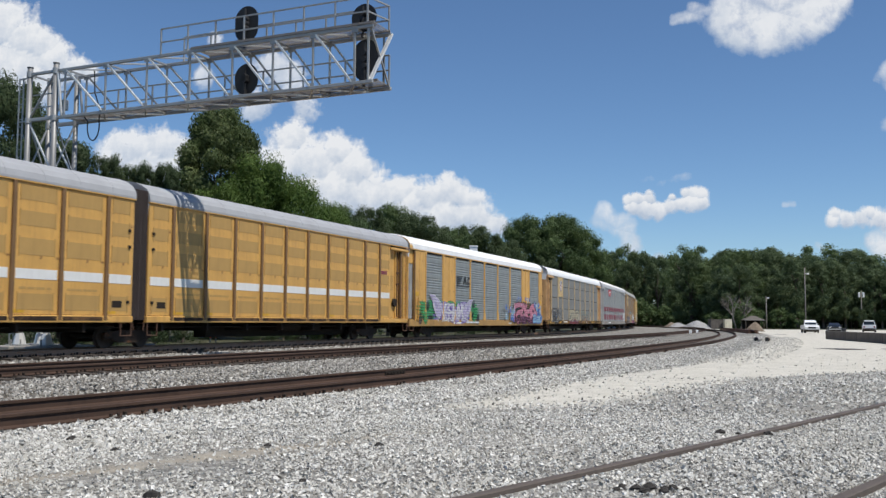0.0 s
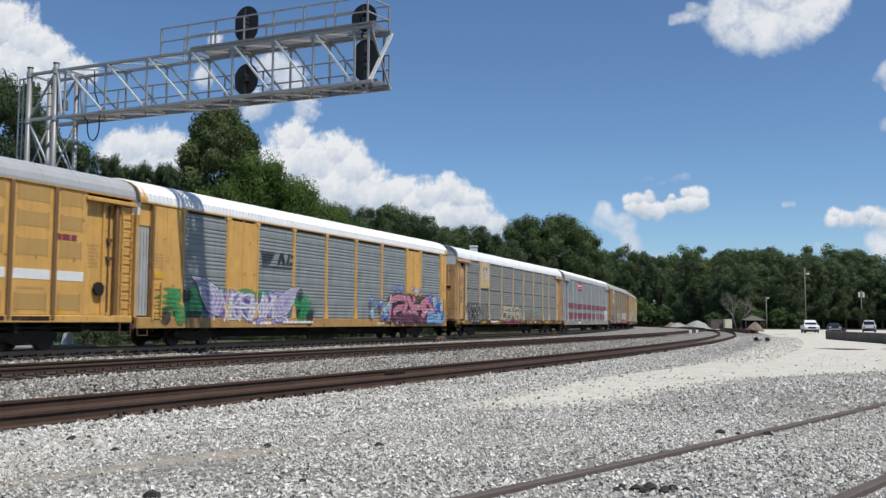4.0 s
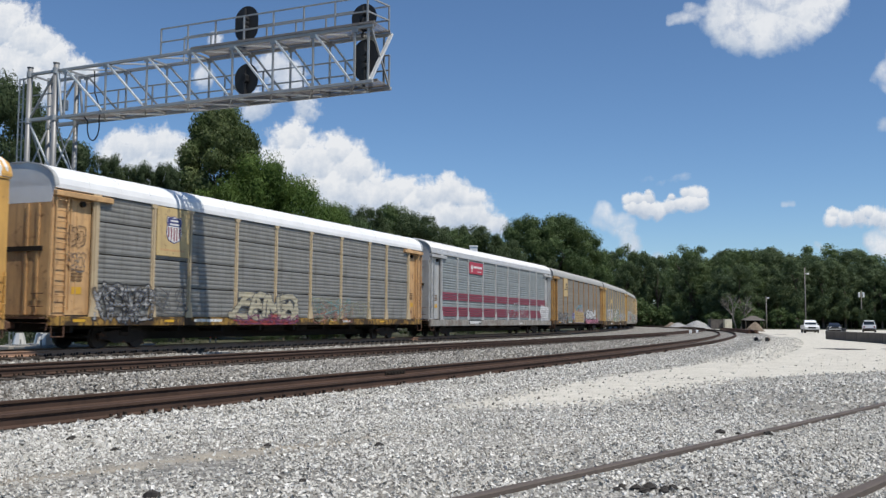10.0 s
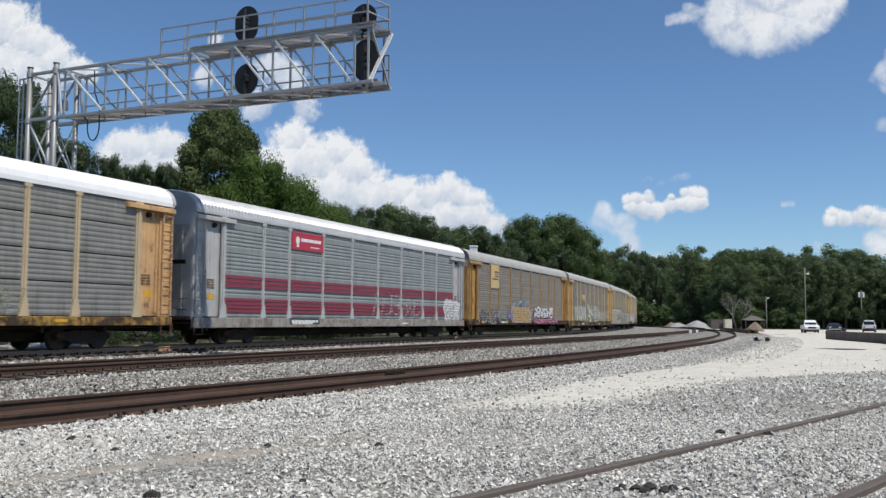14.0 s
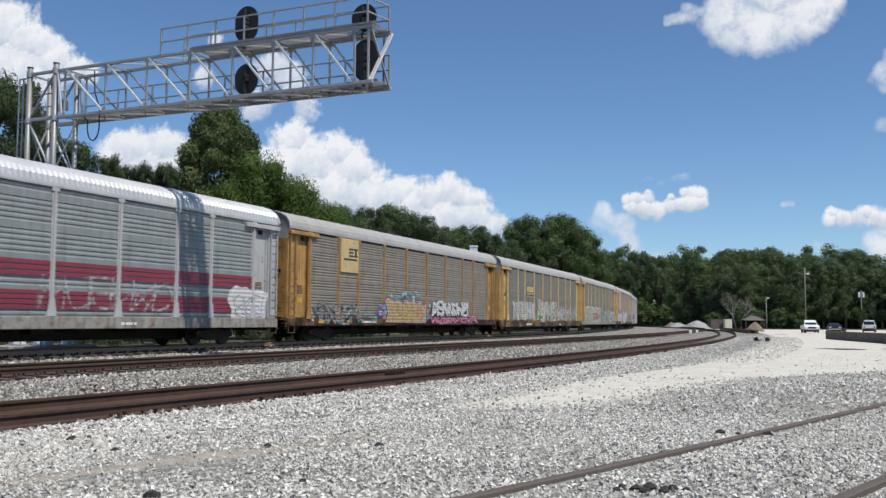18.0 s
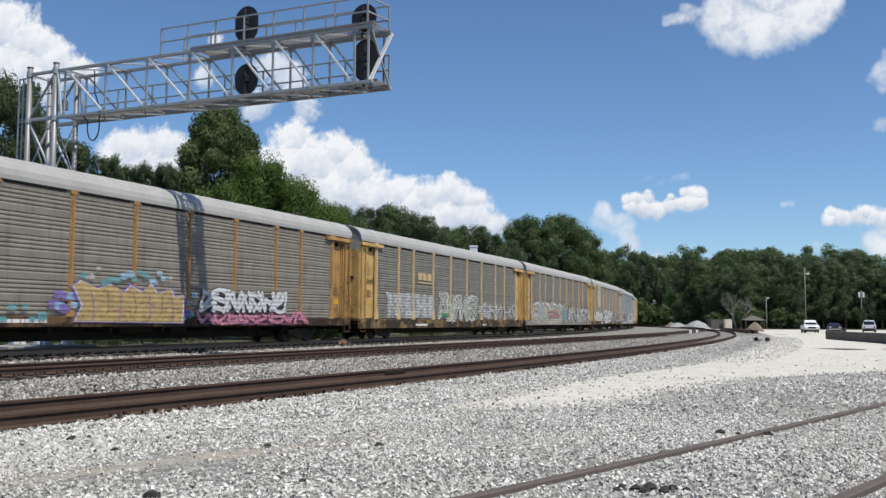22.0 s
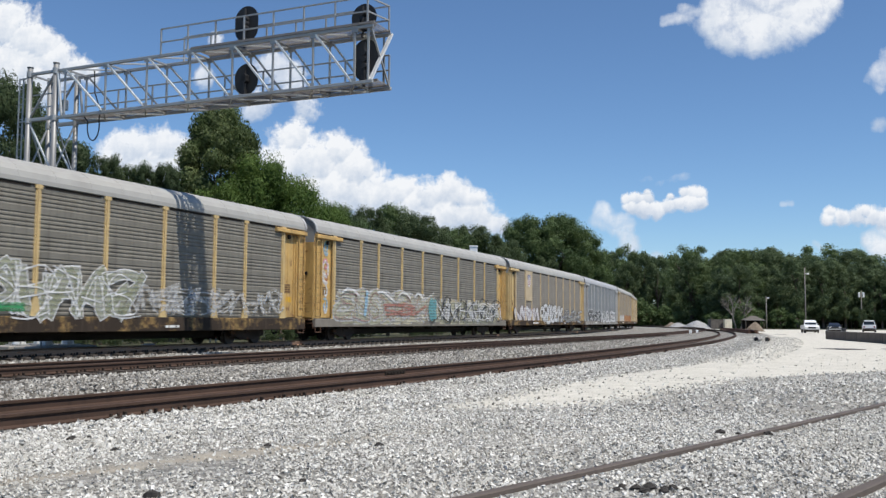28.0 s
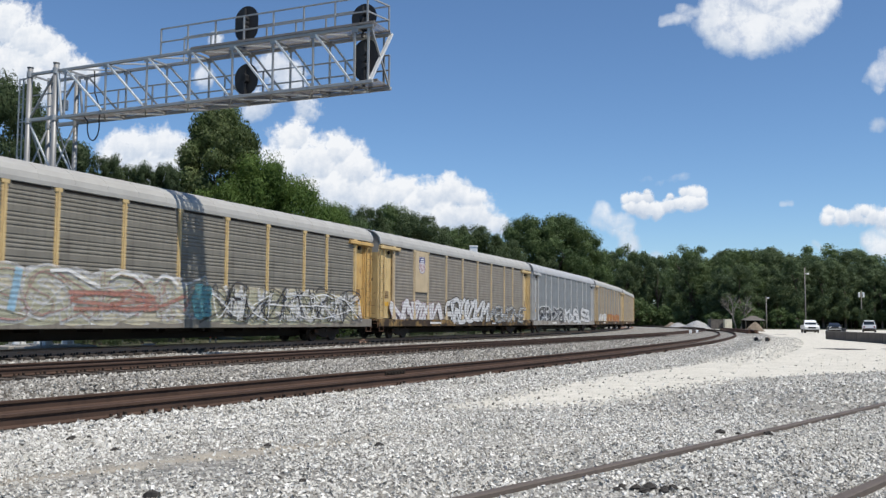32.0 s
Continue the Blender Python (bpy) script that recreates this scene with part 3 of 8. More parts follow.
scatter_stones("yard_gravel", 150000, yard_region(4.5, 10.5, 0.85), 0.029, STONE, "loose white and grey crushed stone", 1, half=True)
scatter_stones("yard_gravel", 72000, yard_region(10.5, 18, 0.95), 0.045, STONE, "loose white and grey crushed stone", 2, half=True)
scatter_stones("yard_gravel", 52000, yard_region(18, 38, 0.96), 0.056, STONE, "loose white and grey crushed stone", 8, half=True)
scatter_stones("track_ballast", 44000, ballast_region(THIRD, -10, 22, -6.6, 0.9), 0.074, BALLAST, "light and dark grey crushed stone between the tracks", 3, half=True)
scatter_stones("track_ballast", 18000, ballast_region(THIRD, 22, 60, -6.6, 0.9), 0.085, BALLAST, "light and dark grey crushed stone between the tracks", 5, half=True)


def shoulder_region(rng, count):
    s = rng.uniform(-9, 22, count)
    o = 0.95 + 3.2 * rng.uniform(0, 1, count) ** 1.6
    th = np.interp(s, THIRD.s, THIRD.th)
    return np.interp(s, THIRD.s, THIRD.x) + o * np.cos(th), np.interp(s, THIRD.s, THIRD.y) + o * np.sin(th)


scatter_stones("yard_gravel", 15000, shoulder_region, 0.056, STONE, "larger white crushed stone along the nearer track", 11, half=True)


def verge_region(rng, count):
    s = rng.uniform(22, 80, count)
    o = 0.95 + 4.8 * rng.uniform(0, 1, count) ** 1.7
    th = np.interp(s, THIRD.s, THIRD.th)
    return np.interp(s, THIRD.s, THIRD.x) + o * np.cos(th), np.interp(s, THIRD.s, THIRD.y) + o * np.sin(th)


scatter_stones("yard_gravel", 11000, verge_region, 0.065, STONE, "loose white and grey crushed stone", 7, half=True)
scatter_stones("track_ballast", 40000, ballast_region(SECOND, -18, 22, -4.9, 1.6), 0.078, BALLAST, "light and dark grey crushed stone between the tracks", 4, half=True)
scatter_stones("track_ballast", 13000, ballast_region(SECOND, -18, 50, -6.55, -4.9), 0.095, BALLAST, "light and dark grey crushed stone beside the main line", 12, half=True)
scatter_stones("track_ballast", 12000, ballast_region(SECOND, 22, 70, -3.7, 1.6), 0.09, BALLAST, "light and dark grey crushed stone between the tracks", 6, half=True)


# ---- tracks ----
RAIL_SECTION = [(-0.075, -0.17), (0.075, -0.17), (0.075, -0.156), (0.013, -0.135), (0.013, -0.05), (0.036, -0.038), (0.036, -0.006), (0.028, 0),
                (-0.028, 0), (-0.036, -0.006), (-0.036, -0.038), (-0.013, -0.05), (-0.013, -0.135), (-0.075, -0.156)]


def tie_mesh():
    return Shape().box(-1.3, 1.3, -0.115, 0.115, -0.17, 0, 0.012).mesh("tie", TIE_WOOD)


def plate_mesh():
    s = Shape().box(-0.19, 0.19, -0.1, 0.1, 0, 0.018, 0.004)
    for a in (-0.1, 0.1):
        for b in (-0.06, 0.06):
            s.box(a - 0.016, a + 0.016, b - 0.016, b + 0.016, 0.01, 0.06, 0.003)
    for a in (-0.125, 0.125):  # anchors clipped to the rail's foot
        s.box(a - 0.03, a + 0.03, 0.13, 0.165, -0.02, 0.075, 0.005)
    return s.mesh("tie_plate", BOGIE)


def build_track(line, z, s0, s1, label, tie_from, tie_to, buried=0.0):
    track = thing("railway_track", label, "track", "railway tracks", kind="structure")
    for side in (-0.753, 0.753):
        pts = [((p[0] + v[0] * side, p[1] + v[1] * side, p[2]), v) for p, v in line.rows(s0, s1, z)]
        part("rail", Shape().sweep(RAIL_SECTION, pts), RAIL_DUSTY if buried else RAIL_MAIN if line is MAIN else RAIL_SIDE, track, "dusty grey steel rail" if buried else "rust brown steel rail")
    tm, pm = tie_mesh(), plate_mesh()
    rng = random.Random(5)
    s = tie_from
    while s < tie_to:
        p = line.at(s)
        a = np.interp(s, line.s, line.th)
        t = part("tie", tm, None, track, at=pose(p.x, p.y, z - 0.172 - buried, 0, 0, math.degrees(a) + rng.uniform(-1.2, 1.2)))
        for side in (-0.753, 0.753):
            if not buried and (line is not THIRD or (side > 0 and rng.random() < 0.5)):
                part("tie_plate", pm, None, t, at=pose(side, 0, 0.0))
        s += 0.55
    return track


def joint_bar(track, line, s, side, z):
    """A bolted joint between two rail lengths."""
    p = line.at(s)
    a = np.interp(s, line.s, line.th)
    sh = Shape().box(-0.04, -0.014, -0.45, 0.45, -0.135, -0.045, 0.006).box(0.014, 0.04, -0.45, 0.45, -0.135, -0.045, 0.006)
    for b in (-0.36, -0.22, -0.08, 0.08, 0.22, 0.36):
        sh.tube((0.03, b, -0.09), (0.075, b, -0.09), 0.017, n=6)
    part("joint_bar", sh, UNDER, track, "bolted rail joint", at=pose(p.x + math.cos(a) * side, p.y + math.sin(a) * side, z, 0, 0, math.degrees(a)))


build_track(MAIN, 0.0, -110, 330, "main line track on grey ballast under the train", -22, 56)
track_second = build_track(SECOND, -0.03, -58, 250, "middle track with rusty rails on grey ballast", -24, 52)
track_third = build_track(THIRD, -0.1, -26, 250, "nearer track with rusty rails curving away over gravel", -10, 50)
build_track(SIDING, 0.05, -10, 40, "old siding rails half buried in white gravel", -6, 12, 0.1)
for line, track, z, s, side in ((SECOND, track_second, -0.03, 1.9, 0.753), (THIRD, track_third, -0.1, 10.7, -0.753)):
    joint_bar(track, line, s, side, z)


# ---- the train ----
POSTS = (-11.95, -9.19, -7.19, -4.27, -1.43, 1.43, 4.27, 7.19, 9.19, 11.95)
CACHE = {}


def kept(key, make):
    if key not in CACHE:
        CACHE[key] = make()
    return CACHE[key]


def corrugated(width, z0, z1, pitch, mat, depth=0.015, ridges=0):
    """A sheet with level corrugations, width along x, its outer face towards -y, with its back. ridges: how many lie between two plain bands."""
    def make():
        n = max(1, round((z1 - z0) / pitch))
        p = (z1 - z0) / n
        prof = [(0.0, z0)]
        for i in range(n):
            a = z0 + i * p
            if ridges and i % (ridges + 2) >= ridges:
                if i % (ridges + 2) == ridges:
                    prof += [(0.0, a + 0.1 * p), (-depth, a + 0.3 * p)]
                else:
                    prof += [(-depth, a + 0.7 * p), (0.0, a + 0.94 * p)]
                continue
            prof += [(0.0, a + 0.1 * p), (-depth, a + 0.34 * p), (-depth, a + 0.7 * p), (0.0, a + 0.94 * p)]
        prof.append((0.0, z1))
        s = Shape()
        k = len(prof)
        v = [(-width / 2, y, z) for y, z in prof] + [(width / 2, y, z) for y, z in prof]
        s.add(v, [(i, i + 1, k + i + 1, k + i) for i in range(k - 1)])
        s.add([(-width / 2, 0, z0), (width / 2, 0, z0), (width / 2, 0, z1), (-width / 2, 0, z1), (-width / 2, 0.05, z0), (width / 2, 0.05, z0), (width / 2, 0.05, z1), (-width / 2, 0.05, z1)],
              [(4, 5, 6, 7), (0, 1, 5, 4), (3, 2, 6, 7), (0, 4, 7, 3), (1, 5, 6, 2)])
        return s.mesh("panel", mat)
    return kept(("cor", round(width, 3), z0, z1, pitch, mat.name, ridges), make)


ROOF_PROFILE = [(1.53, 5.04), (1.53, 5.12), (1.48, 5.31), (1.35, 5.49), (1.1, 5.65), (0.74, 5.77), (0.37, 5.83), (0, 5.85)]


def roof_mesh(half, ribbed, mat):
    def make():
        prof = ROOF_PROFILE + [(-y, z) for y, z in ROOF_PROFILE[-2::-1]]
        xs, lift = [], []
        if ribbed:
            x, i = -half, 0
            while x < half:
                for dx, up in ((0, 0), (0.06, 1), (0.1, 1), (0.16, 0)):
                    xs.append(x + dx)
                    lift.append(up * 0.05)
                x += 0.22
            xs.append(max(half, xs[-1] + 0.05))
            lift.append(0)
        else:
            x = -half
            while x < half - 0.1:
                nx = min(half, x + 1.44)
                for q, up in ((x, 0.009), (x + 0.05, 0.009), (x + 0.06, 0), (nx - 0.01, 0)):
                    xs.append(q)
                    lift.append(up)
                x = nx
            xs.append(half)
            lift.append(0.018)
        n = len(prof)
        v = []
        for x, up in zip(xs, lift):
            v += [(x, y * (1 + up / 1.5 * min(1, max(0, (z - 5.12) / 0.18))), z + up * min(1, max(0, (z - 5.12) / 0.5))) for y, z in prof]
        f = [(a * n + b, a * n + b + 1, (a + 1) * n + b + 1, (a + 1) * n + b) for a in range(len(xs) - 1) for b in range(n - 1)]
        f += [tuple(range(n)), tuple(range((len(xs) - 1) * n, len(xs) * n))]
        return Shape().add(v, f).mesh("roof", mat)
    return kept(("roof", half, ribbed, mat.name), make)


def wheelset_mesh():
    s = Shape()
    for y in (-0.76, 0.76):
        k = 1 if y > 0 else -1
        s.lathe([(0.1, y - 0.09 * k), (0.3, y - 0.05 * k), (0.41, y - 0.07 * k), (0.41, y - 0.045 * k), (0.38, y - 0.03 * k), (0.375, y + 0.065 * k), (0.3, y + 0.05 * k), (0.12, y + 0.04 * k), (0.1, y + 0.09 * k)], 20, axis=1)
    s.tube((0, -1.05, 0), (0, 1.05, 0), 0.075, n=10)
    s.box(-0.05, 0.05, -1.07, -1.04, -0.05, 0.05).box(-0.05, 0.05, 1.04, 1.07, -0.05, 0.05)
    return s.mesh("wheelset", WHEEL)


def bogie_frame_mesh():
    s = Shape()
    for k in (-1, 1):
        y0, y1 = sorted((k * 0.93, k * 1.07))
        out = [(-1.15, 0.5), (-1.05, 0.56), (-0.75, 0.56), (-0.35, 0.62), (0.35, 0.62), (0.75, 0.56), (1.05, 0.56), (1.15, 0.5), (1.12, 0.32), (0.78, 0.3), (0.42, 0.18), (-0.42, 0.18), (-0.78, 0.3), (-1.12, 0.32)]
        s.prism(out, 1, y0, y1)
        for x in (-0.18, 0, 0.18):
            s.tube((x, k * 1.0, 0.2), (x, k * 1.0, 0.44), 0.07, n=8)
    s.box(-0.2, 0.2, -1.1, 1.1, 0.42, 0.6, 0.02)
    return s.mesh("bogie_frame", BOGIE)


TURNING = []  # wheelsets to be keyed


def bogie(car, x, turning):
    b = part("bogie", kept("bogie", bogie_frame_mesh), None, car, "grimy four-wheel bogie", at=pose(x, 0, 0))
    for dx in (-0.89, 0.89):
        w = part("wheelset", kept("wheelset", wheelset_mesh), None, b, at=pose(dx, 0, 0.375))
        if turning:
            TURNING.append((w, dx))


def ladder_mesh(z0, z1, n, width, mat):
    def make():
        s = Shape()
        for x in (-width / 2, width / 2):
            s.box(x - 0.022, x + 0.022, -0.03, 0.03, z0, z1, 0.006)
        for i in range(n):
            z = z0 + (i + 0.6) * (z1 - z0) / n
            s.tube((-width / 2, -0.045, z), (width / 2, -0.045, z), 0.014, n=6)
        return s.mesh("ladder", mat)
    return kept(("ladder", z0, z1, n, width, mat.name), make)


SIGNS = {  # skeletons of painted signs in a unit box
    "p": [[(0.1, 0), (0.1, 1)], [(0.1, 0.95), (0.6, 0.95), (0.8, 0.75), (0.6, 0.5), (0.15, 0.45)]],
    "u": [[(0.1, 1), (0.1, 0.25), (0.3, 0.02), (0.6, 0.02), (0.8, 0.25), (0.8, 1)]],
    "e": [[(0.8, 0.95), (0.15, 0.95), (0.12, 0.5), (0.15, 0.03), (0.8, 0.03)], [(0.15, 0.5), (0.65, 0.5)]],
    "h": [[(0.1, 0), (0.1, 1)], [(0.8, 1), (0.8, 0)], [(0.15, 0.5), (0.75, 0.55)]],
    "a": [[(0.02, 0), (0.42, 1), (0.85, 0)], [(0.22, 0.38), (0.65, 0.38)]],
    "r": [[(0.1, 0), (0.1, 1)], [(0.1, 0.95), (0.6, 0.95), (0.78, 0.75), (0.6, 0.52), (0.15, 0.48)], [(0.4, 0.45), (0.85, 0.0)]],
    "s": [[(0.8, 0.85), (0.5, 1), (0.15, 0.8), (0.25, 0.55), (0.7, 0.42), (0.78, 0.18), (0.45, 0), (0.05, 0.15)]],
    "o": [[(0.45, 1), (0.12, 0.8), (0.08, 0.3), (0.4, 0), (0.78, 0.25), (0.8, 0.75), (0.45, 1)]],
    "n": [[(0.1, 0), (0.12, 1), (0.75, 0.05), (0.8, 1)]],
    "k": [[(0.1, 0), (0.1, 1)], [(0.8, 1), (0.2, 0.48), (0.85, 0)]],
    "m": [[(0.02, 0), (0.15, 1), (0.42, 0.35), (0.7, 1), (0.86, 0)]],
    "l": [[(0.15, 1), (0.12, 0.05), (0.8, 0.03)]],
}


class Paintwork:
    """Spray-painted shapes on a car's side, laid over one another; every shape is a part of its own."""

    def __init__(self, car, y, label):
        self.car, self.y, self.label = car, y, label

    def face(self, pts, col, name, parent=None, label=""):
        self.y -= 0.0006
        return part(name, Shape().add([(x, self.y, z) for x, z in pts], [tuple(range(len(pts)))]), SPRAY[col], parent or self.car, label)

    def ring(self, pts, width, col, name, parent=None, label=""):
        """A painted line of that width along a closed outline."""
        self.y -= 0.0006
        cx, cz = sum(p[0] for p in pts) / len(pts), sum(p[1] for p in pts) / len(pts)
        n = len(pts)
        v = []
        for x, z in pts:
            d = math.hypot(x - cx, z - cz) + 1e-6
            v += [(x + (x - cx) / d * width / 2, self.y, z + (z - cz) / d * width / 2), (x - (x - cx) / d * width / 2, self.y, z - (z - cz) / d * width / 2)]
        f = [(2 * i, 2 * ((i + 1) % n), 2 * ((i + 1) % n) + 1, 2 * i + 1) for i in range(n)]
        return part(name, Shape().add(v, f), SPRAY[col], parent or self.car, label)

    def patch(self, x0, x1, z0, z1, col, seed=0, bumps=None):
        """A cloud of background colour with a bumpy edge."""
        rng = random.Random(seed)
        cx, cz, a, b = (x0 + x1) / 2, (z0 + z1) / 2, (x1 - x0) / 2, (z1 - z0) / 2
        k = bumps or max(4, int((x1 - x0) * 2.2))
        pts = []
        for i in range(k * 6):
            t = 2 * math.pi * i / (k * 6)
            u = abs(math.sin(t * k / 2))
            r = 0.86 + 0.2 * u * rng.uniform(0.8, 1.1)
            c, q = math.cos(t), math.sin(t)
            m = max(abs(c), abs(q)) ** 0.65
            pts.append((cx + a * r * c / m, max(cz + b * r * q / m, 0.75)))
        return self.face(pts, col, "graffiti_background", label=self.label + " background in " + col)

    def shape(self, rng, cx, cz, w, h, spiky):
        """An outline, swollen or spiky, that fills a box of w by h."""
        k = rng.randint(4, 6)
        ph = rng.uniform(0, 6.28)
        rr = [rng.uniform(0.62, 1.12) for _ in range(k * 2)]
        n = 28
        pts = []
        for i in range(n):
            t = 2 * math.pi * i / n
            u = (t / (2 * math.pi) * k * 2) % (k * 2)
            j = int(u)
            f = u - j
            f = f if spiky else f * f * (3 - 2 * f)
            r = rr[j] * (1 - f) + rr[(j + 1) % (k * 2)] * f
            c, q = math.cos(t + 0.1 * math.sin(3 * t + ph)), math.sin(t)
            m = max(abs(c), abs(q)) ** 0.8
            pts.append((cx + w / 2 * r * c / m, cz + h / 2 * min(r, 1.05) * q / m))
        return pts

    def piece(self, x0, x1, z0, z1, n, fill, line, edge=0.06, seed=0, shine=None, spiky=False, inner=True):
        """A row of n interlocked shapes, too wild to be read."""
        rng = random.Random(seed)
        w, h = (x1 - x0) / n, z1 - z0
        for i in range(n):
            cx, cz = x0 + (i + 0.5) * w + rng.uniform(-0.08, 0.08) * w, (z0 + z1) / 2 + rng.uniform(-0.06, 0.06) * h
            pts = self.shape(rng, cx, cz, w * 1.35, h, spiky)
            if line and edge:
                big = [(cx + (x - cx) * (1 + 2 * edge / w), cz + (z - cz) * (1 + 2 * edge / h)) for x, z in pts]
                base = self.face(big, line, "graffiti_shape", label=self.label + " in " + fill)
                top = self.face(pts, fill, "graffiti_fill", base)
            else:
                base = self.face(pts, fill, "graffiti_shape", label=self.label + " in " + fill)
            if inner:
                for _ in range(rng.randint(2, 3)):
                    ax, az = cx + rng.uniform(-0.28, 0.22) * w, cz + rng.uniform(-0.3, 0.2) * h
                    ang = rng.uniform(0, 6.28)
                    bx, bz = ax + math.cos(ang) * 0.35 * w, az + math.sin(ang) * 0.35 * h
                    e = max(0.025, edge * 0.7)
                    nx, nz = -(bz - az), bx - ax
                    q = math.hypot(nx, nz) + 1e-6
                    nx, nz = nx / q * e, nz / q * e
                    self.face([(ax - nx, az - nz), (bx - nx * 0.4, bz - nz * 0.4), (bx + nx * 0.4, bz + nz * 0.4), (ax + nx, az + nz)], line or "grey", "inner_line", base)
            if shine:
                ax, az = cx - 0.3 * w, cz + 0.12 * h
                self.face([(ax, az), (ax + 0.07 * w, az), (ax + 0.22 * w, az + 0.25 * h), (ax + 0.1 * w, az + 0.27 * h)], shine, "highlight", base)

    def stroke(self, pts, width, col, name, parent=None, label=""):
        """A painted line of that width along points, with mitred corners."""
        self.y -= 0.0006
        left, right = [], []
        for i, (x, z) in enumerate(pts):
            ax, az = pts[max(i - 1, 0)]
            bx, bz = pts[min(i + 1, len(pts) - 1)]
            d = math.hypot(bx - ax, bz - az) + 1e-6
            nx, nz = -(bz - az) / d * width / 2, (bx - ax) / d * width / 2
            left.append((x + nx, self.y, max(z + nz, 0.76)))
            right.append((x - nx, self.y, max(z - nz, 0.76)))
        n = len(pts)
        return part(name, Shape().add(left + right, [(i, i + 1, n + i + 1, n + i) for i in range(n - 1)]), SPRAY[col], parent or self.car, label)

    def signs(self, x0, x1, z0, z1, kinds, fill, line=None, width=0.2, edge=0.05, seed=0, shine=None, lean=0.0, apart=False):
        """A row of painted signs, each a few broad strokes, edged in a second colour."""
        rng = random.Random(seed)
        w, h = (x1 - x0) / len(kinds), z1 - z0
        for i, kind in enumerate(kinds):
            todo = []
            up, grow, tilt = rng.uniform(-0.06, 0.06) * h, rng.uniform(1.35, 1.9), rng.uniform(-0.4, 0.4)
            mirror, turned = rng.random() < 0.5, rng.random() < 0.5
            if apart:
                grow, tilt = 0.86, 0.0
            for skeleton in SIGNS[kind] + [] if apart else SIGNS[kind] + SIGNS[rng.choice("snkam")][:1]:
                pts = []
                for u, v in skeleton:
                    u, v = u + rng.uniform(-0.13, 0.13), v + rng.uniform(-0.1, 0.1)
                    u, v = (0.85 - u if mirror else u), min(1.06, max(-0.04, 1 - v if turned else v))
                    pts.append((x0 + (i + 0.5 + (u - 0.42) * grow) * w + (lean + tilt) * (v - 0.5) * h, z0 + width / 2 + v * (h - width) + up))
                fine = []
                for k in range(len(pts) - 1):  # a smooth curve through the points
                    a, b, c, d = pts[max(k - 1, 0)], pts[k], pts[k + 1], pts[min(k + 2, len(pts) - 1)]
                    for t in (0, 0.25, 0.5, 0.75):
                        fine.append(tuple(0.5 * (2 * b[n] + (c[n] - a[n]) * t + (2 * a[n] - 5 * b[n] + 4 * c[n] - d[n]) * t * t + (3 * b[n] - a[n] - 3 * c[n] + d[n]) * t ** 3) for n in (0, 1)))
                todo.append(fine + [pts[-1]])
            bases = []
            if line:
                for pts in todo:
                    (ax, az), (bx, bz), (cx, cz), (dx, dz) = pts[0], pts[1], pts[-2], pts[-1]
                    d0, d1 = math.hypot(ax - bx, az - bz) + 1e-6, math.hypot(dx - cx, dz - cz) + 1e-6
                    longer = [(ax + (ax - bx) / d0 * edge, az + (az - bz) / d0 * edge), *pts[1:-1], (dx + (dx - cx) / d1 * edge, dz + (dz - cz) / d1 * edge)]
                    bases.append(self.stroke(longer, width + 2 * edge, line, "graffiti_shape", label=self.label + " in " + fill))
            for k, pts in enumerate(todo):
                base = self.stroke(pts, width, fill, "graffiti_fill", bases[k]) if line else self.stroke(pts, width, fill, "graffiti_shape", label=self.label + " in " + fill)
                if shine:
                    self.stroke([(x - width * 0.22, z + width * 0.12) for x, z in pts[:3]], width * 0.2, shine, "highlight", bases[k] if line else base)

    def bubble(self, x, z, r, col, shine="white"):
        base = self.face([(x + r * math.cos(t * 0.524), z + r * 1.15 * math.sin(t * 0.524)) for t in range(12)], col, "bubble", label="painted " + col + " bubble")
        if shine:
            self.face([(x - 0.3 * r + 0.32 * r * math.cos(t * 0.785), z + 0.35 * r + 0.32 * r * math.sin(t * 0.785)) for t in range(8)], shine, "highlight", base)

    def outlines(self, x0, x1, z0, z1, n, col, width=0.05, seed=0, spiky=False, echo=None):
        """A row of shapes in outline only."""
        rng = random.Random(seed)
        w, h = (x1 - x0) / n, z1 - z0
        for i in range(n):
            cx, cz = x0 + (i + 0.5) * w, (z0 + z1) / 2 + rng.uniform(-0.08, 0.08) * h
            pts = self.shape(rng, cx, cz, w * 1.08, h, spiky)
            base = self.ring(pts, width, col, "graffiti_shape", label=self.label + " outline in " + col)
            small = [(cx + (x - cx) * 0.5, cz + (z - cz) * 0.55) for x, z in pts]
            self.ring(small[::2], width * 0.8, echo or col, "inner_line", base)


def bars(car, name, x0, x1, z0, z1, y, rows, mat, label, seed=1):
    """Lettering too small to read, as plain bars."""
    rng = random.Random(seed)
    h = (z1 - z0) / rows
    for r in range(rows):
        x = x0
        while x < x1 - 0.05:
            w = min(rng.uniform(0.15, 0.4), x1 - x)
            part(name, Shape().box(x, x + w * 0.85, y - 0.004, y, z0 + r * h + h * 0.2, z0 + (r + 1) * h - h * 0.2), mat, car, label)
            x += w


def car_empty(name, label, length):
    return thing(name, label, "railway wagon", "auto carrier wagons of the train")


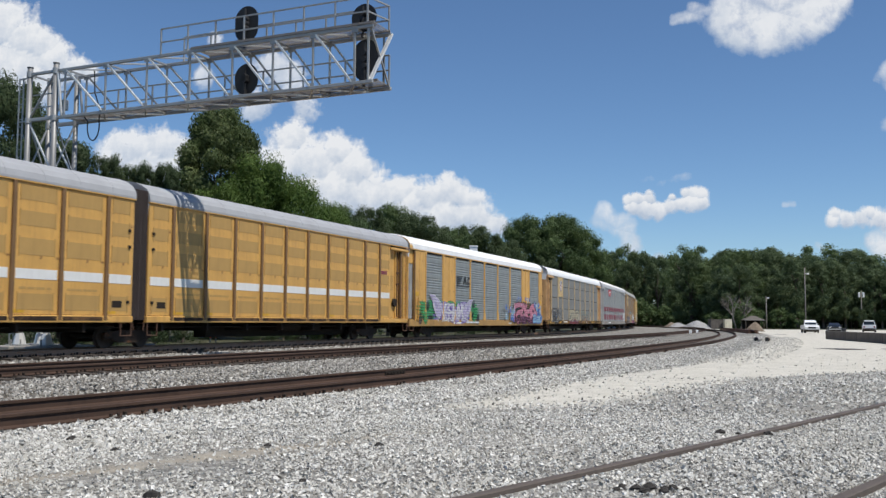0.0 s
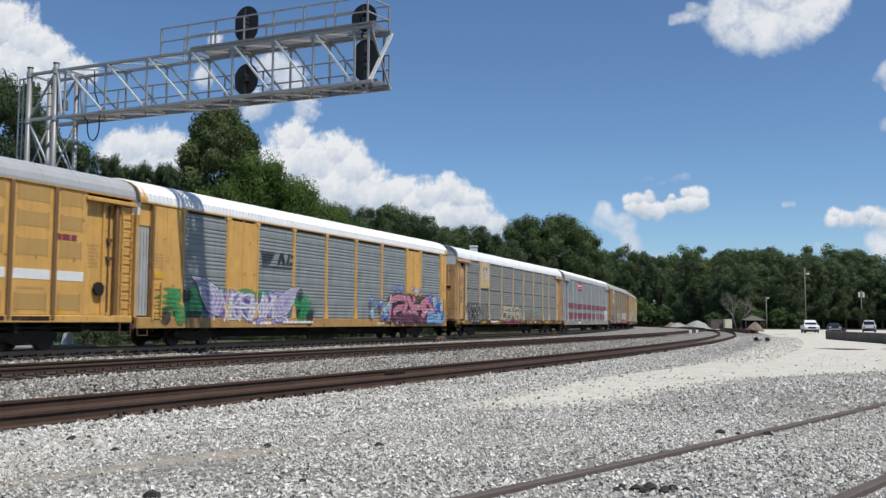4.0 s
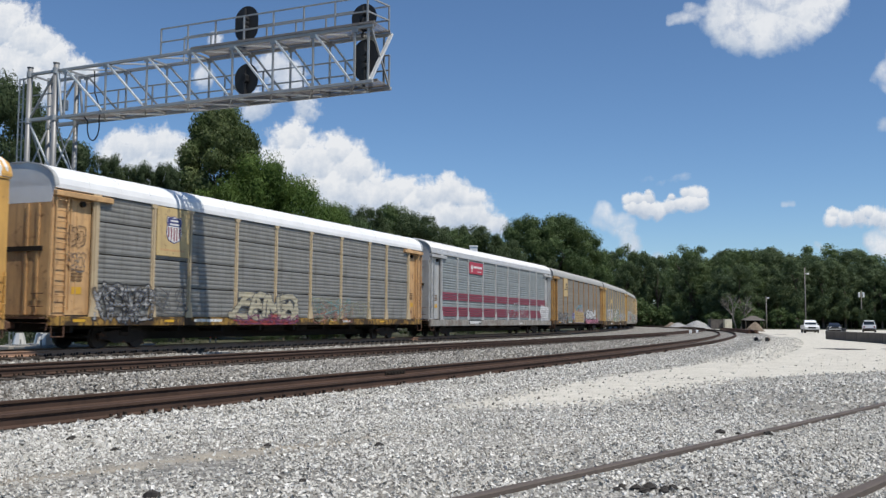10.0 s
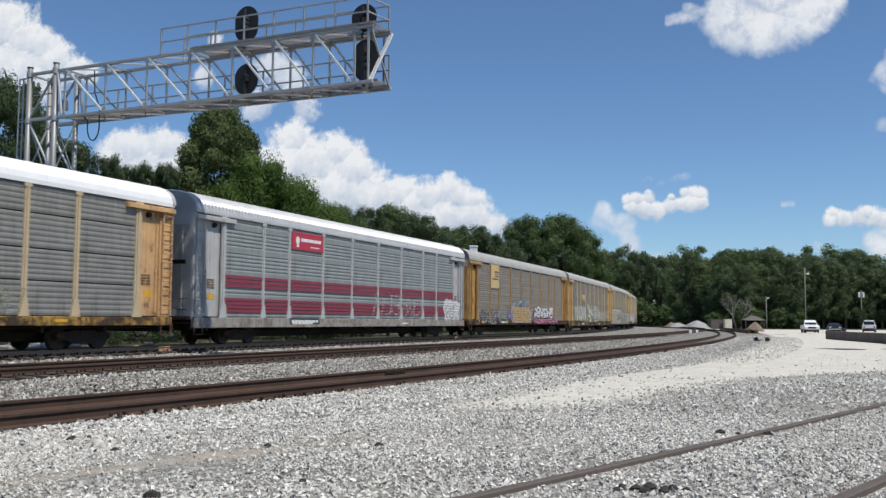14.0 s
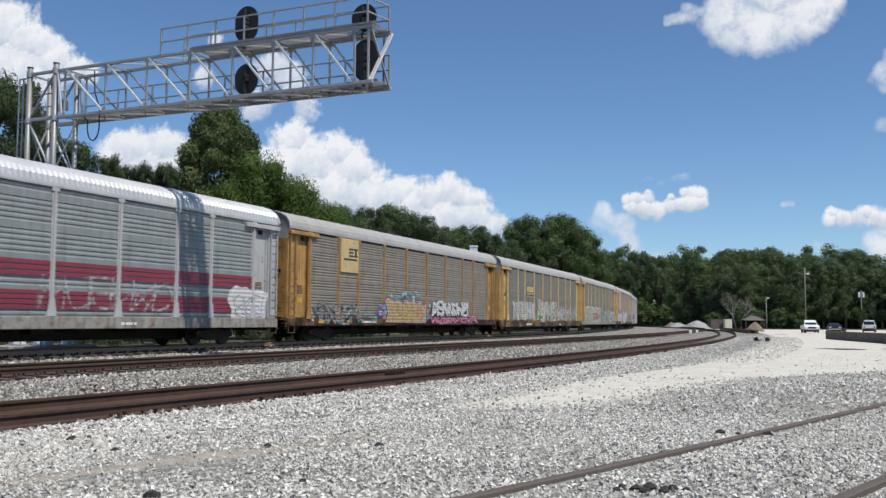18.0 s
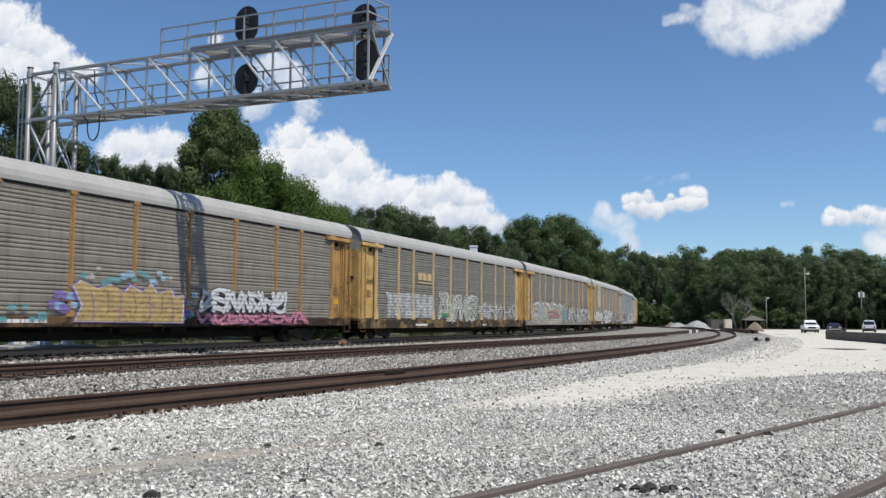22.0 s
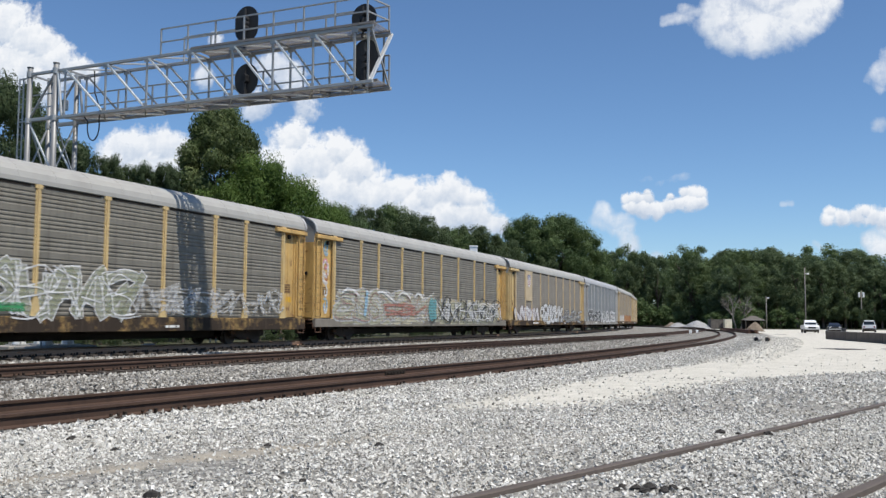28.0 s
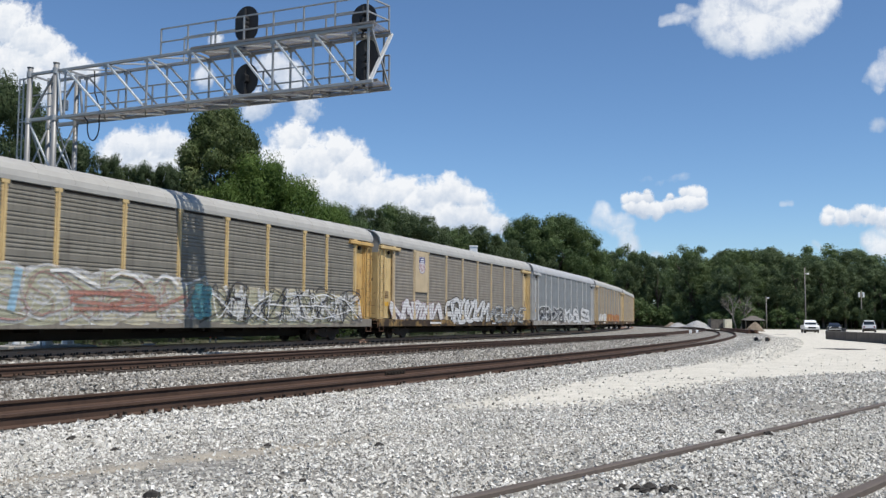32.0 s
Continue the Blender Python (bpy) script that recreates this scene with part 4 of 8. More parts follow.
def underframe(car, half, truck, sill_mat, turning, z0=0.66, z1=1.05, splash=None, trucks=None):
    part("side_sill", Shape().box(-half, half, -1.53, -1.38, z0, z1, 0.02), sill_mat, car)
    part("side_sill", Shape().box(-half, half, 1.38, 1.53, z0, z1, 0.02), sill_mat, car)
    part("floor_deck", Shape().box(-half, half, -1.38, 1.38, 0.95, 1.1), UNDER, car)
    s = Shape().box(-half + 4.9, half - 4.9, -0.3, 0.3, 0.27, 0.95, 0.02).box(-half, half, -0.3, 0.3, 0.62, 0.95, 0.02)
    for x in np.arange(-half + 1, half, 2.6):
        s.box(x - 0.06, x + 0.06, -1.38, 1.38, 0.55, 0.95)
    part("centre_sill", s, UNDER, car, "grimy steel underframe")
    if z0 < 0.8:
        bars(car, "reporting_mark", -6.9, -5.2, z0 + 0.1, z0 + 0.28, -1.53, 1, WHITE_REFLECT, "small white reporting marks", 7)
        bars(car, "reporting_mark", 4.4, 5.2, z0 + 0.1, z0 + 0.24, -1.53, 1, WHITE_REFLECT, "small white reporting marks", 8)
    part("air_pipe", Shape().tube((-half, -1.1, 0.7), (half, -1.1, 0.7), 0.03, n=6), UNDER, car)
    part("brake_tank", Shape().tube((-1.4, -0.75, 0.68), (0.4, -0.75, 0.68), 0.2, n=12), UNDER, car)
    part("brake_cylinder", Shape().box(1.2, 2.1, -0.95, -0.5, 0.5, 0.9, 0.03), UNDER, car)
    for k in (-1, 1):
        c = Shape().box(*sorted((k * half, k * (half + 0.42))), -0.11, 0.11, 0.66, 0.88, 0.03).box(*sorted((k * (half + 0.32), k * (half + 0.5))), -0.17, 0.17, 0.62, 0.93, 0.04)
        part("coupler", c, RUST, car)
        st = Shape()
        for x in (-0.25, 0.25):
            st.bar((k * (half - 0.3) + x, -1.5, z0 + 0.02), (k * (half - 0.3) + x, -1.5, 0.42), 0.03)
        st.bar((k * (half - 0.3) - 0.25, -1.5, 0.43), (k * (half - 0.3) + 0.25, -1.5, 0.43), 0.05, 0.03)
        part("step", st, RUST, car)
        hose = Shape()
        pts = [(k * (half + 0.1), 0.35, 0.7), (k * (half + 0.22), 0.36, 0.5), (k * (half + 0.34), 0.36, 0.36), (k * (half + 0.46), 0.34, 0.33), (k * (half + 0.56), 0.3, 0.42)]
        for a, q in zip(pts, pts[1:]):
            hose.tube(a, q, 0.028, n=6)
        part("brake_hose", hose, RUBBER, car, "black rubber brake hose")
        lever = Shape().tube((k * (half + 0.06), -1.45, 0.84), (k * (half + 0.06), -0.1, 0.86), 0.016, n=6).tube((k * (half + 0.06), -1.45, 0.84), (k * (half + 0.12), -1.47, 0.6), 0.016, n=6)
        part("uncoupling_lever", lever, RUST, car)
        part("crossover_platform", Shape().box(*sorted((k * half, k * (half + 0.22))), -1.3, 1.3, 0.98, 1.02), RUST, car)
        for z in (1.35, 1.75):
            part("grab_iron", Shape().tube((k * half + k * 0.05, -1.25, z), (k * half + k * 0.05, -0.75, z), 0.014, n=6), RUST, car)
    for x in trucks or (-truck, truck):
        bogie(car, x, turning)
    if splash:
        for x in splash:
            part("sill_plate", Shape().box(x - 0.25, x + 0.25, -1.537, -1.53, z0 + 0.12, z1 - 0.08), SAFETY_YELLOW, car, "bright yellow patch")


def end_walls(car, half, mat, cap):
    for k in (-1, 1):
        x0, x1 = sorted((k * (half - 0.12), k * half))
        w = Shape().box(x0, x1, -1.4, 1.4, 0.95, 4.55, 0.02)
        for y in (-0.9, -0.45, 0.45, 0.9):
            w.box(*sorted((k * half, k * (half + 0.035))), y - 0.05, y + 0.05, 1.1, 4.5)
        part("end_door", w, mat, car)
        arch = [(-1.4, 4.55)] + [(-y * 0.95, z - 0.04) for y, z in ROOF_PROFILE] + [(y * 0.95, z - 0.04) for y, z in ROOF_PROFILE[-2::-1]] + [(1.4, 4.55)]
        part("end_cap", Shape().prism(arch, 0, x0, x1), cap, car)
        part("slot", Shape().box(*sorted((k * half, k * (half + 0.05))), -1.1, 1.1, 3.05, 3.2), UNDER, car)


def autorack(label, panel, post, end, roof, sill, ribbed=False, pitch=0.165, seams=(), solid_bays=(), turning=True, flare=True, posts=POSTS, flush=False, splash=(), slots=False, ridges=0, foot=0.66):
    """A covered auto carrier: corrugated sides between posts, door bays and ladders at both ends."""
    car = car_empty("auto_carrier", label, 27.8)
    half = 13.75
    underframe(car, half, 10.06, sill, turning, foot, splash=splash)
    edges = [1.06, *seams, 4.98]
    for side in (-1, 1):
        rot = 0 if side < 0 else 180
        for i, (a, b) in enumerate(zip(posts, posts[1:])):
            c, w = (a + b) / 2, b - a - 0.16
            if i in solid_bays:
                part("plain_panel", kept(("flat", w, post.name), lambda: Shape().box(-w / 2, w / 2, -0.03, 0.05, 1.06, 4.98, 0.01).box(-0.03, 0.03, -0.045, -0.03, 1.1, 4.95).mesh("plain_panel", post)), None, car, at=pose(c, side * 1.46, 0, 0, 0, rot))
                continue
            for z0, z1 in zip(edges, edges[1:]):
                g = 0.022 if seams else 0
                part("panel", corrugated(w, z0 + g, z1 - g, pitch, panel, 0.018 if ridges else 0.013, ridges), None, car, at=pose(c, side * 1.46, 0, 0, 0, rot))
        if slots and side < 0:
            # closed dark strips whose colour gives the shade inside the roof-edge slots
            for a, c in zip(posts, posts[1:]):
                part("roof_slot", Shape().box(a + 0.25, c - 0.3, -1.492, -1.47, 4.89, 4.965), UNDER, car, "dark strip coloured as the shade in a slot under the roof edge")
        if seams:
            part("backing", Shape().box(-11.9, 11.9, *sorted((side * 1.38, side * 1.4)), 1.06, 4.98), UNDER, car)
        for x in posts:
            wide = 0.11 if abs(x) > 11 and not flush else 0.075

            def make_post(wide=wide):
                s = Shape().box(-wide * 0.62, wide * 0.62, -0.055, 0.06, 1.055, 5.0, 0.01).box(-wide - 0.03, wide + 0.03, -0.022, 0.06, 1.055, 5.0, 0.008)
                s.box(-wide - 0.07, wide + 0.07, -0.05, 0.05, 4.86, 5.0, 0.01)
                if flare:
                    s.prism([(-wide - 0.12, 1.05), (wide + 0.12, 1.05), (wide + 0.02, 1.6), (-wide - 0.02, 1.6)], 1, -0.058, 0.0)
                else:
                    s.box(-wide - 0.04, wide + 0.04, -0.062, 0.05, 1.055, 1.3, 0.01)
                return s.mesh("post", post)
            part("post", kept(("post", wide, flare, post.name), make_post), None, car, at=pose(x, side * 1.475, 0, 0, 0, rot))
        part("top_rail", Shape().box(-half, half, *sorted((side * 1.4, side * 1.53)), 4.98, 5.05, 0.01), roof if not ribbed else post, car)
        if flush:
            for k, edge in ((-1, posts[0]), (1, posts[-1])):
                x0, x1 = sorted((edge + k * 0.08, k * (half if k > 0 else 13.08)))
                part("end_panel", Shape().box(x0, x1, *sorted((side * 1.4, side * 1.5)), 1.06, 4.98, 0.015).box((x0 + x1) / 2 - 0.02, (x0 + x1) / 2 + 0.02, *sorted((side * 1.5, side * 1.512)), 1.25, 4.95), end, car)
                part("ladder", ladder_mesh(0.95, 2.3, 5, 0.42, end), None, car, at=pose(k * (half - (0.3 if k > 0 else 0.95)), side * 1.56, 0, 0, 0, rot))
                if k < 0:
                    s = Shape().box(-half, -13.08, *sorted((side * 1.3, side * 1.36)), 1.06, 4.2, 0.01)
                    for x in (-13.66, -13.5, -13.34, -13.18):
                        s.box(x - 0.025, x + 0.025, *sorted((side * 1.36, side * 1.4)), 1.1, 4.18, 0.01)
                    part("corner_panel", s, GREY_PAINT, car, "pale grey ribbed corner panel")
                    part("corner_panel", Shape().box(-half, -13.08, *sorted((side * 1.3, side * 1.4)), 4.2, 4.98, 0.01), end, car)
                    part("post", Shape().box(-13.08, -12.96, *sorted((side * 1.36, side * 1.53)), 1.06, 4.98, 0.01), BROWN_POST, car, "brown stained post")
                at = 13.2 if k > 0 else -12.7
                part("notice", Shape().box(at - 0.22, at + 0.22, *sorted((side * 1.512, side * 1.52)), 2.4, 2.62), SAFETY_YELLOW, car, "bright yellow notice plate")
                bars(car, "lettering", at - 0.3, at + 0.25, 2.75, 3.3, -1.502 if side < 0 else 1.506, 5, SCREEN, "tiny dark stencilled lettering", 5)
            continue
        for k in (-1, 1):
            x0, x1 = sorted((k * 12.06, k * 13.1))
            p = part("end_bay_panel", Shape().box(x0, x1, *sorted((side * 1.3, side * 1.37)), 1.06, 4.9, 0.01).box(x0 + 0.42, x0 + 0.46, *sorted((side * 1.37, side * 1.385)), 1.3, 4.8), end, car)
            part("corner_post", Shape().box(*sorted((k * 13.1, k * 13.74)), *sorted((side * 1.34, side * 1.44)), 1.06, 4.9, 0.015), end, car)
            part("header", Shape().box(*sorted((k * 11.3, k * 13.74)), *sorted((side * 1.36, side * 1.6)), 4.74, 4.92, 0.02), end, car)
            part("ladder", ladder_mesh(1.15, 4.75, 11, 0.46, end), None, car, at=pose(k * 13.42, side * 1.5, 0, 0, 0, rot))
            part("pulley", Shape().tube((k * 12.5, side * 1.37, 4.6), (k * 12.5, side * 1.48, 4.6), 0.1, n=10), UNDER, car)
            part("lock_rod", Shape().tube((k * 12.95, side * 1.4, 1.25), (k * 12.95, side * 1.4, 4.7), 0.022, n=6).box(k * 12.95 - 0.05, k * 12.95 + 0.05, *sorted((side * 1.37, side * 1.44)), 2.6, 2.75, 0.01), end, car)
            part("notice", Shape().box(k * 12.6 - 0.2, k * 12.6 + 0.2, *sorted((side * 1.37, side * 1.378)), 1.75, 1.98), SAFETY_YELLOW, car, "bright yellow notice plate")
            bars(car, "lettering", k * 12.55 - 0.3, k * 12.55 + 0.2, 2.15, 2.55, -1.385 if side < 0 else 1.389, 4, BROWN_POST, "tiny dark stencilled lettering", seed=3)
    part("roof", roof_mesh(half, ribbed, roof), None, car)
    for k in (-1, 1):
        hoop = Shape()
        arch = [(y * 1.012, z + 0.012) for y, z in ROOF_PROFILE] + [(-y * 1.012, z + 0.012) for y, z in ROOF_PROFILE[-2::-1]]
        x0, x1 = sorted((k * (half + 0.03), k * (half - (0.34 if flush else 0.12))))
        for (y0, z0), (y1, z1) in zip(arch, arch[1:]):
            hoop.add([(x0, y0, z0), (x1, y0, z0), (x1, y1, z1), (x0, y1, z1), (x0, y0 * 0.97, z0 - 0.04), (x1, y0 * 0.97, z0 - 0.04), (x1, y1 * 0.97, z1 - 0.04), (x0, y1 * 0.97, z1 - 0.04)],
                     [(0, 1, 2, 3), (7, 6, 5, 4), (0, 3, 7, 4), (1, 5, 6, 2)])
        part("roof_hoop", hoop, end if flush else GREY_PAINT, car, "end hoop of the roof")
    end_walls(car, half, end, roof)
    return car


def yellow_unit(label, mirror, turning):
    """One unit of the two-part yellow carrier, with screened panels and a white band."""
    car = car_empty("auto_carrier_unit", label, 21)
    half, k = 10.625, -1 if mirror else 1
    underframe(car, half, 7.2, YELLOW, turning, 0.86, 1.09, trucks=(-6.68, 10.97) if mirror else (6.68,))
    posts = [k * (p - 0.525) for p in (-8.81, -6.89, -5.05, -3.17, -1.35, 0.49, 2.34, 4.2, 6.05, 7.7)][::k]
    for side in (-1, 1):
        rot = 0 if side < 0 else 180
        ends = sorted((-k * half, *posts, k * 8.53))
        for i, (a, b) in enumerate(zip(ends, ends[1:])):
            w = b - a - 0.06
            c = (a + b) / 2
            p = part("panel", Shape().box(-w / 2, w / 2, -0.02, 0.05, 1.1, 5.0, 0.008), YELLOW, car, at=pose(c, side * 1.46, 0, 0, 0, rot))
            if w > 1.2:
                for z0, z1 in ((4.48, 4.9), (3.72, 4.16), (2.86, 3.36), (1.24, 1.72)):
                    q = w / 2 - 0.24
                    s = Shape().box(-q, q, -0.026, -0.02, z0, z1)
                    s.box(-q - 0.04, -q, -0.036, -0.02, z0 - 0.04, z1 + 0.04).box(q, q + 0.04, -0.036, -0.02, z0 - 0.04, z1 + 0.04)
                    part("screen", s, SCREEN, p, "dusty brown perforated screen")
            if side < 0 and w > 1.2 and i % 3:
                q = (0.15, 0.3, 0.22)[i % 3] * w
                part("touch_up", Shape().box(-w / 2 + 0.1, -w / 2 + 0.1 + q, -0.024, -0.02, 1.15, 1.25 + 0.04 * (i % 2)), SAFETY_YELLOW, p, "fresh orange yellow paint patch")
            if w > 0.5:
                part("reflective_band", Shape().box(-w / 2 + 0.12, w / 2 - 0.1, -0.03, -0.02, 2.15, 2.45), WHITE_REFLECT, p, "white reflective band")
        # raised dark strips; their colour stands for the shade in the sill's recesses
        for a, b in zip(posts, posts[1:]):
            part("sill_plate", Shape().box(a + 0.12, b - 0.12, *sorted((side * 1.52, side * 1.534)), 0.92, 1.05), SILL_RUST, car, "dark strip along the sill, coloured as a shaded recess")
        for x in posts:
            part("post", kept("ypost", lambda: Shape().box(-0.07, 0.07, -0.09, 0.05, 0.95, 5.0, 0.015).mesh("post", BROWN_POST)), None, car, "brown stained post", at=pose(x, side * 1.47, 0, 0, 0, rot))
        part("top_rail", Shape().box(-half, half, *sorted((side * 1.4, side * 1.53)), 5.0, 5.06, 0.01), YELLOW, car)
    part("roof", roof_mesh(half, False, ROOF_SLATE), None, car)
    end_walls(car, half, YELLOW, ROOF_SLATE)
    for side in (-1, 1):
        part("end_bay_panel", Shape().box(*sorted((k * 8.53, k * 9.85)), *sorted((side * 1.24, side * 1.32)), 1.09, 4.95, 0.01).box(*sorted((k * 9.3, k * 9.38)), *sorted((side * 1.32, side * 1.4)), 1.09, 4.9, 0.01), YELLOW, car, "recessed panel at the wagon end")
        part("lock_rod", Shape().tube((k * 9.6, side * 1.36, 1.2), (k * 9.6, side * 1.36, 4.7), 0.03, n=6).box(*sorted((k * 9.5, k * 9.7)), *sorted((side * 1.32, side * 1.42)), 3.5, 3.62).box(*sorted((k * 9.5, k * 9.7)), *sorted((side * 1.32, side * 1.42)), 2.9, 3.02), RUST, car)
        part("corner_post", Shape().box(*sorted((k * 10.05, k * half)), *sorted((side * 1.3, side * 1.42)), 1.0, 4.75, 0.02), YELLOW, car)
        part("post", Shape().box(*sorted((k * 9.78, k * 9.9)), *sorted((side * 1.36, side * 1.5)), 1.0, 4.75, 0.015), BROWN_POST, car, "brown stained post")
        part("ladder", ladder_mesh(1.0, 4.6, 12, 0.44, YELLOW), None, car, at=pose(k * 10.32, side * 1.47, 0, 0, 0, 0 if side < 0 else 180))
        part("header", Shape().box(*sorted((k * 8.4, k * (half + 0.05))), *sorted((side * 1.38, side * 1.58)), 4.76, 4.9, 0.02), YELLOW, car)
    part("brake_wheel", Shape().tube((k * 9.15, -1.36, 1.95), (k * 9.15, -1.46, 1.95), 0.22, n=14), UNDER, car, "grimy round hand brake")
    bars(car, "lettering", k * 9.0 - 0.25, k * 9.0 + 0.2, 2.6, 3.4, -1.322, 7, SCREEN, "tiny dark stencilled lettering", 9)
    bars(car, "lettering", k * 7.75 - 0.45, k * 7.75 + 0.35, 3.35, 3.65, -1.49, 1, RED_PAINT, "small red company lettering")
    part("bellows", Shape().box(*sorted((-k * half, -k * (half + 0.36))), -1.36, 1.36, 1.0, 5.3, 0.04), BELLOWS, car, "dark pleated connection between two units")
    for i in range(5):
        x = -k * (half + 0.03 + i * 0.075)
        part("pleat", Shape().box(x - 0.018, x + 0.018, -1.45, 1.45, 0.95, 5.42, 0.01), BELLOWS, car)
    for z in (1.55, 3.4, 3.95):
        part("hinge", Shape().box(-k * (half - 0.25) - 0.06, -k * (half - 0.25) + 0.06, -1.53, -1.48, z - 0.05, z + 0.05, 0.01), UNDER, car)
    part("number_plate", Shape().box(-k * (half - 0.75) - 0.22, -k * (half - 0.75) + 0.22, -1.495, -1.48, 1.36, 1.58), UNDER, car, "dark stencilled plate")
    for i, (xa, xb) in enumerate(zip(posts, posts[1:])):
        bars(car, "lettering", xa + 0.3, xb - 0.3, 1.82, 1.94, -1.481, 1, SCREEN, "faint stencilled lettering", 20 + i)
    return car


CARS = []  # (car, middle along the train, half its bogie distance)

unit_front = yellow_unit("yellow two-part auto carrier with white band, front unit", True, True)
unit_rear = yellow_unit("yellow two-part auto carrier with white band, rear unit", False, True)
CARS += [(unit_front, -88.825, 7.2), (unit_rear, -66.895, 7.2)]

# yellow wagon with blue-grey panels, white ribbed roof
b = autorack("yellow auto carrier with blue-grey corrugated panels and bright graffiti", GALV_BLUE, YELLOW, YELLOW, ROOF_WHITE, YELLOW_GRIMY, ribbed=True, pitch=0.15, solid_bays=(1, 7), flush=True, flare=True, ridges=4, slots=True,
             posts=(-11.4, -8.64, -6.61, -3.78, -0.92, 2.0, 4.89, 7.98, 9.91, 12.84))
for i in range(5):
    part("emblem_bar", Shape().box(-6.35 + i * 0.03, -5.3 - i * 0.09, -1.512, -1.496, 3.78 - i * 0.11, 3.84 - i * 0.11), BLACK, b, "plain black emblem shape")
for k, q in enumerate(([(-5.1, 3.35), (-4.92, 3.35), (-4.72, 3.84), (-4.9, 3.84)], [(-4.85, 3.84), (-4.67, 3.84), (-4.5, 3.35), (-4.68, 3.35)], [(-4.42, 3.35), (-4.26, 3.35), (-4.1, 3.84), (-4.24, 3.84)])):
    part("emblem_stroke", Shape().prism(q, 1, -1.512 + 0.001 * k, -1.497), BLACK, b, "plain black emblem shape")
for q in ((-4.15, -3.92, 3.36, 3.46), (-4.05, -3.9, 3.7, 3.8), (-6.3, -3.95, 3.2, 3.25)):
    part("emblem_bar", Shape().box(q[0], q[1], -1.512, -1.496, q[2], q[3]), BLACK, b, "plain black emblem shape")
g = Paintwork(b, -1.512, "bold graffiti")
g.patch(-12.6, -2.2, 0.76, 2.2, "green", 3)
g.patch(-3.6, -2.0, 0.8, 1.5, "black", 4)
g.patch(-11.9, -10.2, 0.85, 1.3, "black", 5)
g.patch(-10.2, -3.9, 0.74, 1.9, "purple", 34)
g.signs(-9.4, -4.6, 0.8, 2.1, "hknmhk", "lilac", "purple", 0.2, 0.05, 11, "white")
g.signs(-9.3, -4.7, 0.95, 2.1, "nkhmnk", "white", None, 0.09, 0, 12)
for wing in ([(-10.9, 2.55), (-10.2, 2.52), (-9.4, 2.2), (-9.0, 1.7), (-9.3, 1.15), (-9.9, 1.3), (-10.3, 1.8), (-10.5, 2.2)], [(-3.4, 2.4), (-4.1, 2.35), (-5.0, 1.95), (-5.4, 1.5), (-5.1, 1.1), (-4.4, 1.25), (-3.9, 1.7), (-3.7, 2.1)]):
    g.ring(wing, 0.14, "black", "graffiti_shape", label="black edge of the graffiti wing")
    g.face(wing, "lilac", "graffiti_shape", label="lilac graffiti wing")
    g.ring(wing, 0.07, "white", "graffiti_shape", label="white line along the graffiti wing")
    mx, mz = sum(p[0] for p in wing) / 8, sum(p[1] for p in wing) / 8
    for share in (0.72, 0.45):
        g.ring([(mx + (x - mx) * share, mz + (z - mz) * share) for x, z in wing], 0.06, "white", "graffiti_shape", label="white line inside the graffiti wing")
for x, z, r, col in ((-12.3, 1.1, 0.28, "black"), (-12.0, 1.75, 0.3, "green"), (-11.5, 1.15, 0.32, "green"), (-11.2, 1.85, 0.25, "black"), (-2.9, 1.5, 0.4, "green"), (-2.5, 1.05, 0.3, "black"), (-3.3, 2.1, 0.24, "black"), (-3.2, 1.1, 0.25, "green")):
    g.bubble(x, z, r, col, None)
bars(b, "lettering", -4.7, -2.2, 0.8, 0.98, g.y - 0.002, 1, WHITE_REFLECT, "small white painted lettering", 13)
g.y -= 0.008
g.patch(10.6, 13.0, 0.9, 2.1, "blue", 7)
g.patch(5.9, 10.6, 0.85, 2.45, "black", 8)
g.signs(6.0, 11.4, 0.85, 2.5, "skar", "pink", "black", 0.36, 0.07, 14, "white")
g.signs(6.1, 11.2, 0.8, 1.35, "huehnu", "maroon", "black", 0.12, 0.04, 17)
g.signs(10.6, 13.0, 0.85, 1.5, "lk", "sky", "blue", 0.16, 0.05, 15, "white")
for x, z, r, col in ((3.55, 2.0, 0.2, "blue"), (3.6, 1.35, 0.24, "sky"), (4.1, 1.7, 0.15, "blue"), (4.6, 1.85, 0.24, "blue"), (5.05, 1.45, 0.3, "sky"), (4.75, 1.25, 0.22, "blue"), (5.45, 1.75, 0.22, "sky"), (5.3, 1.2, 0.25, "blue"), (6.2, 2.62, 0.16, "blue"), (6.6, 2.75, 0.14, "blue"), (7.2, 2.7, 0.2, "blue"),
                     (8.5, 2.72, 0.15, "blue"), (9.0, 2.62, 0.2, "sky"), (9.5, 2.66, 0.16, "blue"), (11.0, 2.3, 0.24, "blue"), (11.6, 2.1, 0.3, "sky"), (12.2, 2.3, 0.2, "blue"), (12.6, 1.75, 0.22, "sky"), (12.8, 1.3, 0.24, "blue"), (12.3, 1.2, 0.2, "sky"), (11.9, 1.6, 0.18, "blue"), (12.75, 2.15, 0.14, "sky")):
    g.bubble(x, z, r, col)
CARS.append((b, -42.3, 10.06))

# grey wagon with tan posts, yellow ends and a shield emblem
c = autorack("grey corrugated auto carrier with tan posts and white roof", GALV, TAN_POST, SALMON, ROOF_WHITE, SILL_AMBER, pitch=0.16, seams=(2.12, 3.08, 4.13), foot=0.76, splash=(-12.6, -8.3, 3.4, 8.6))


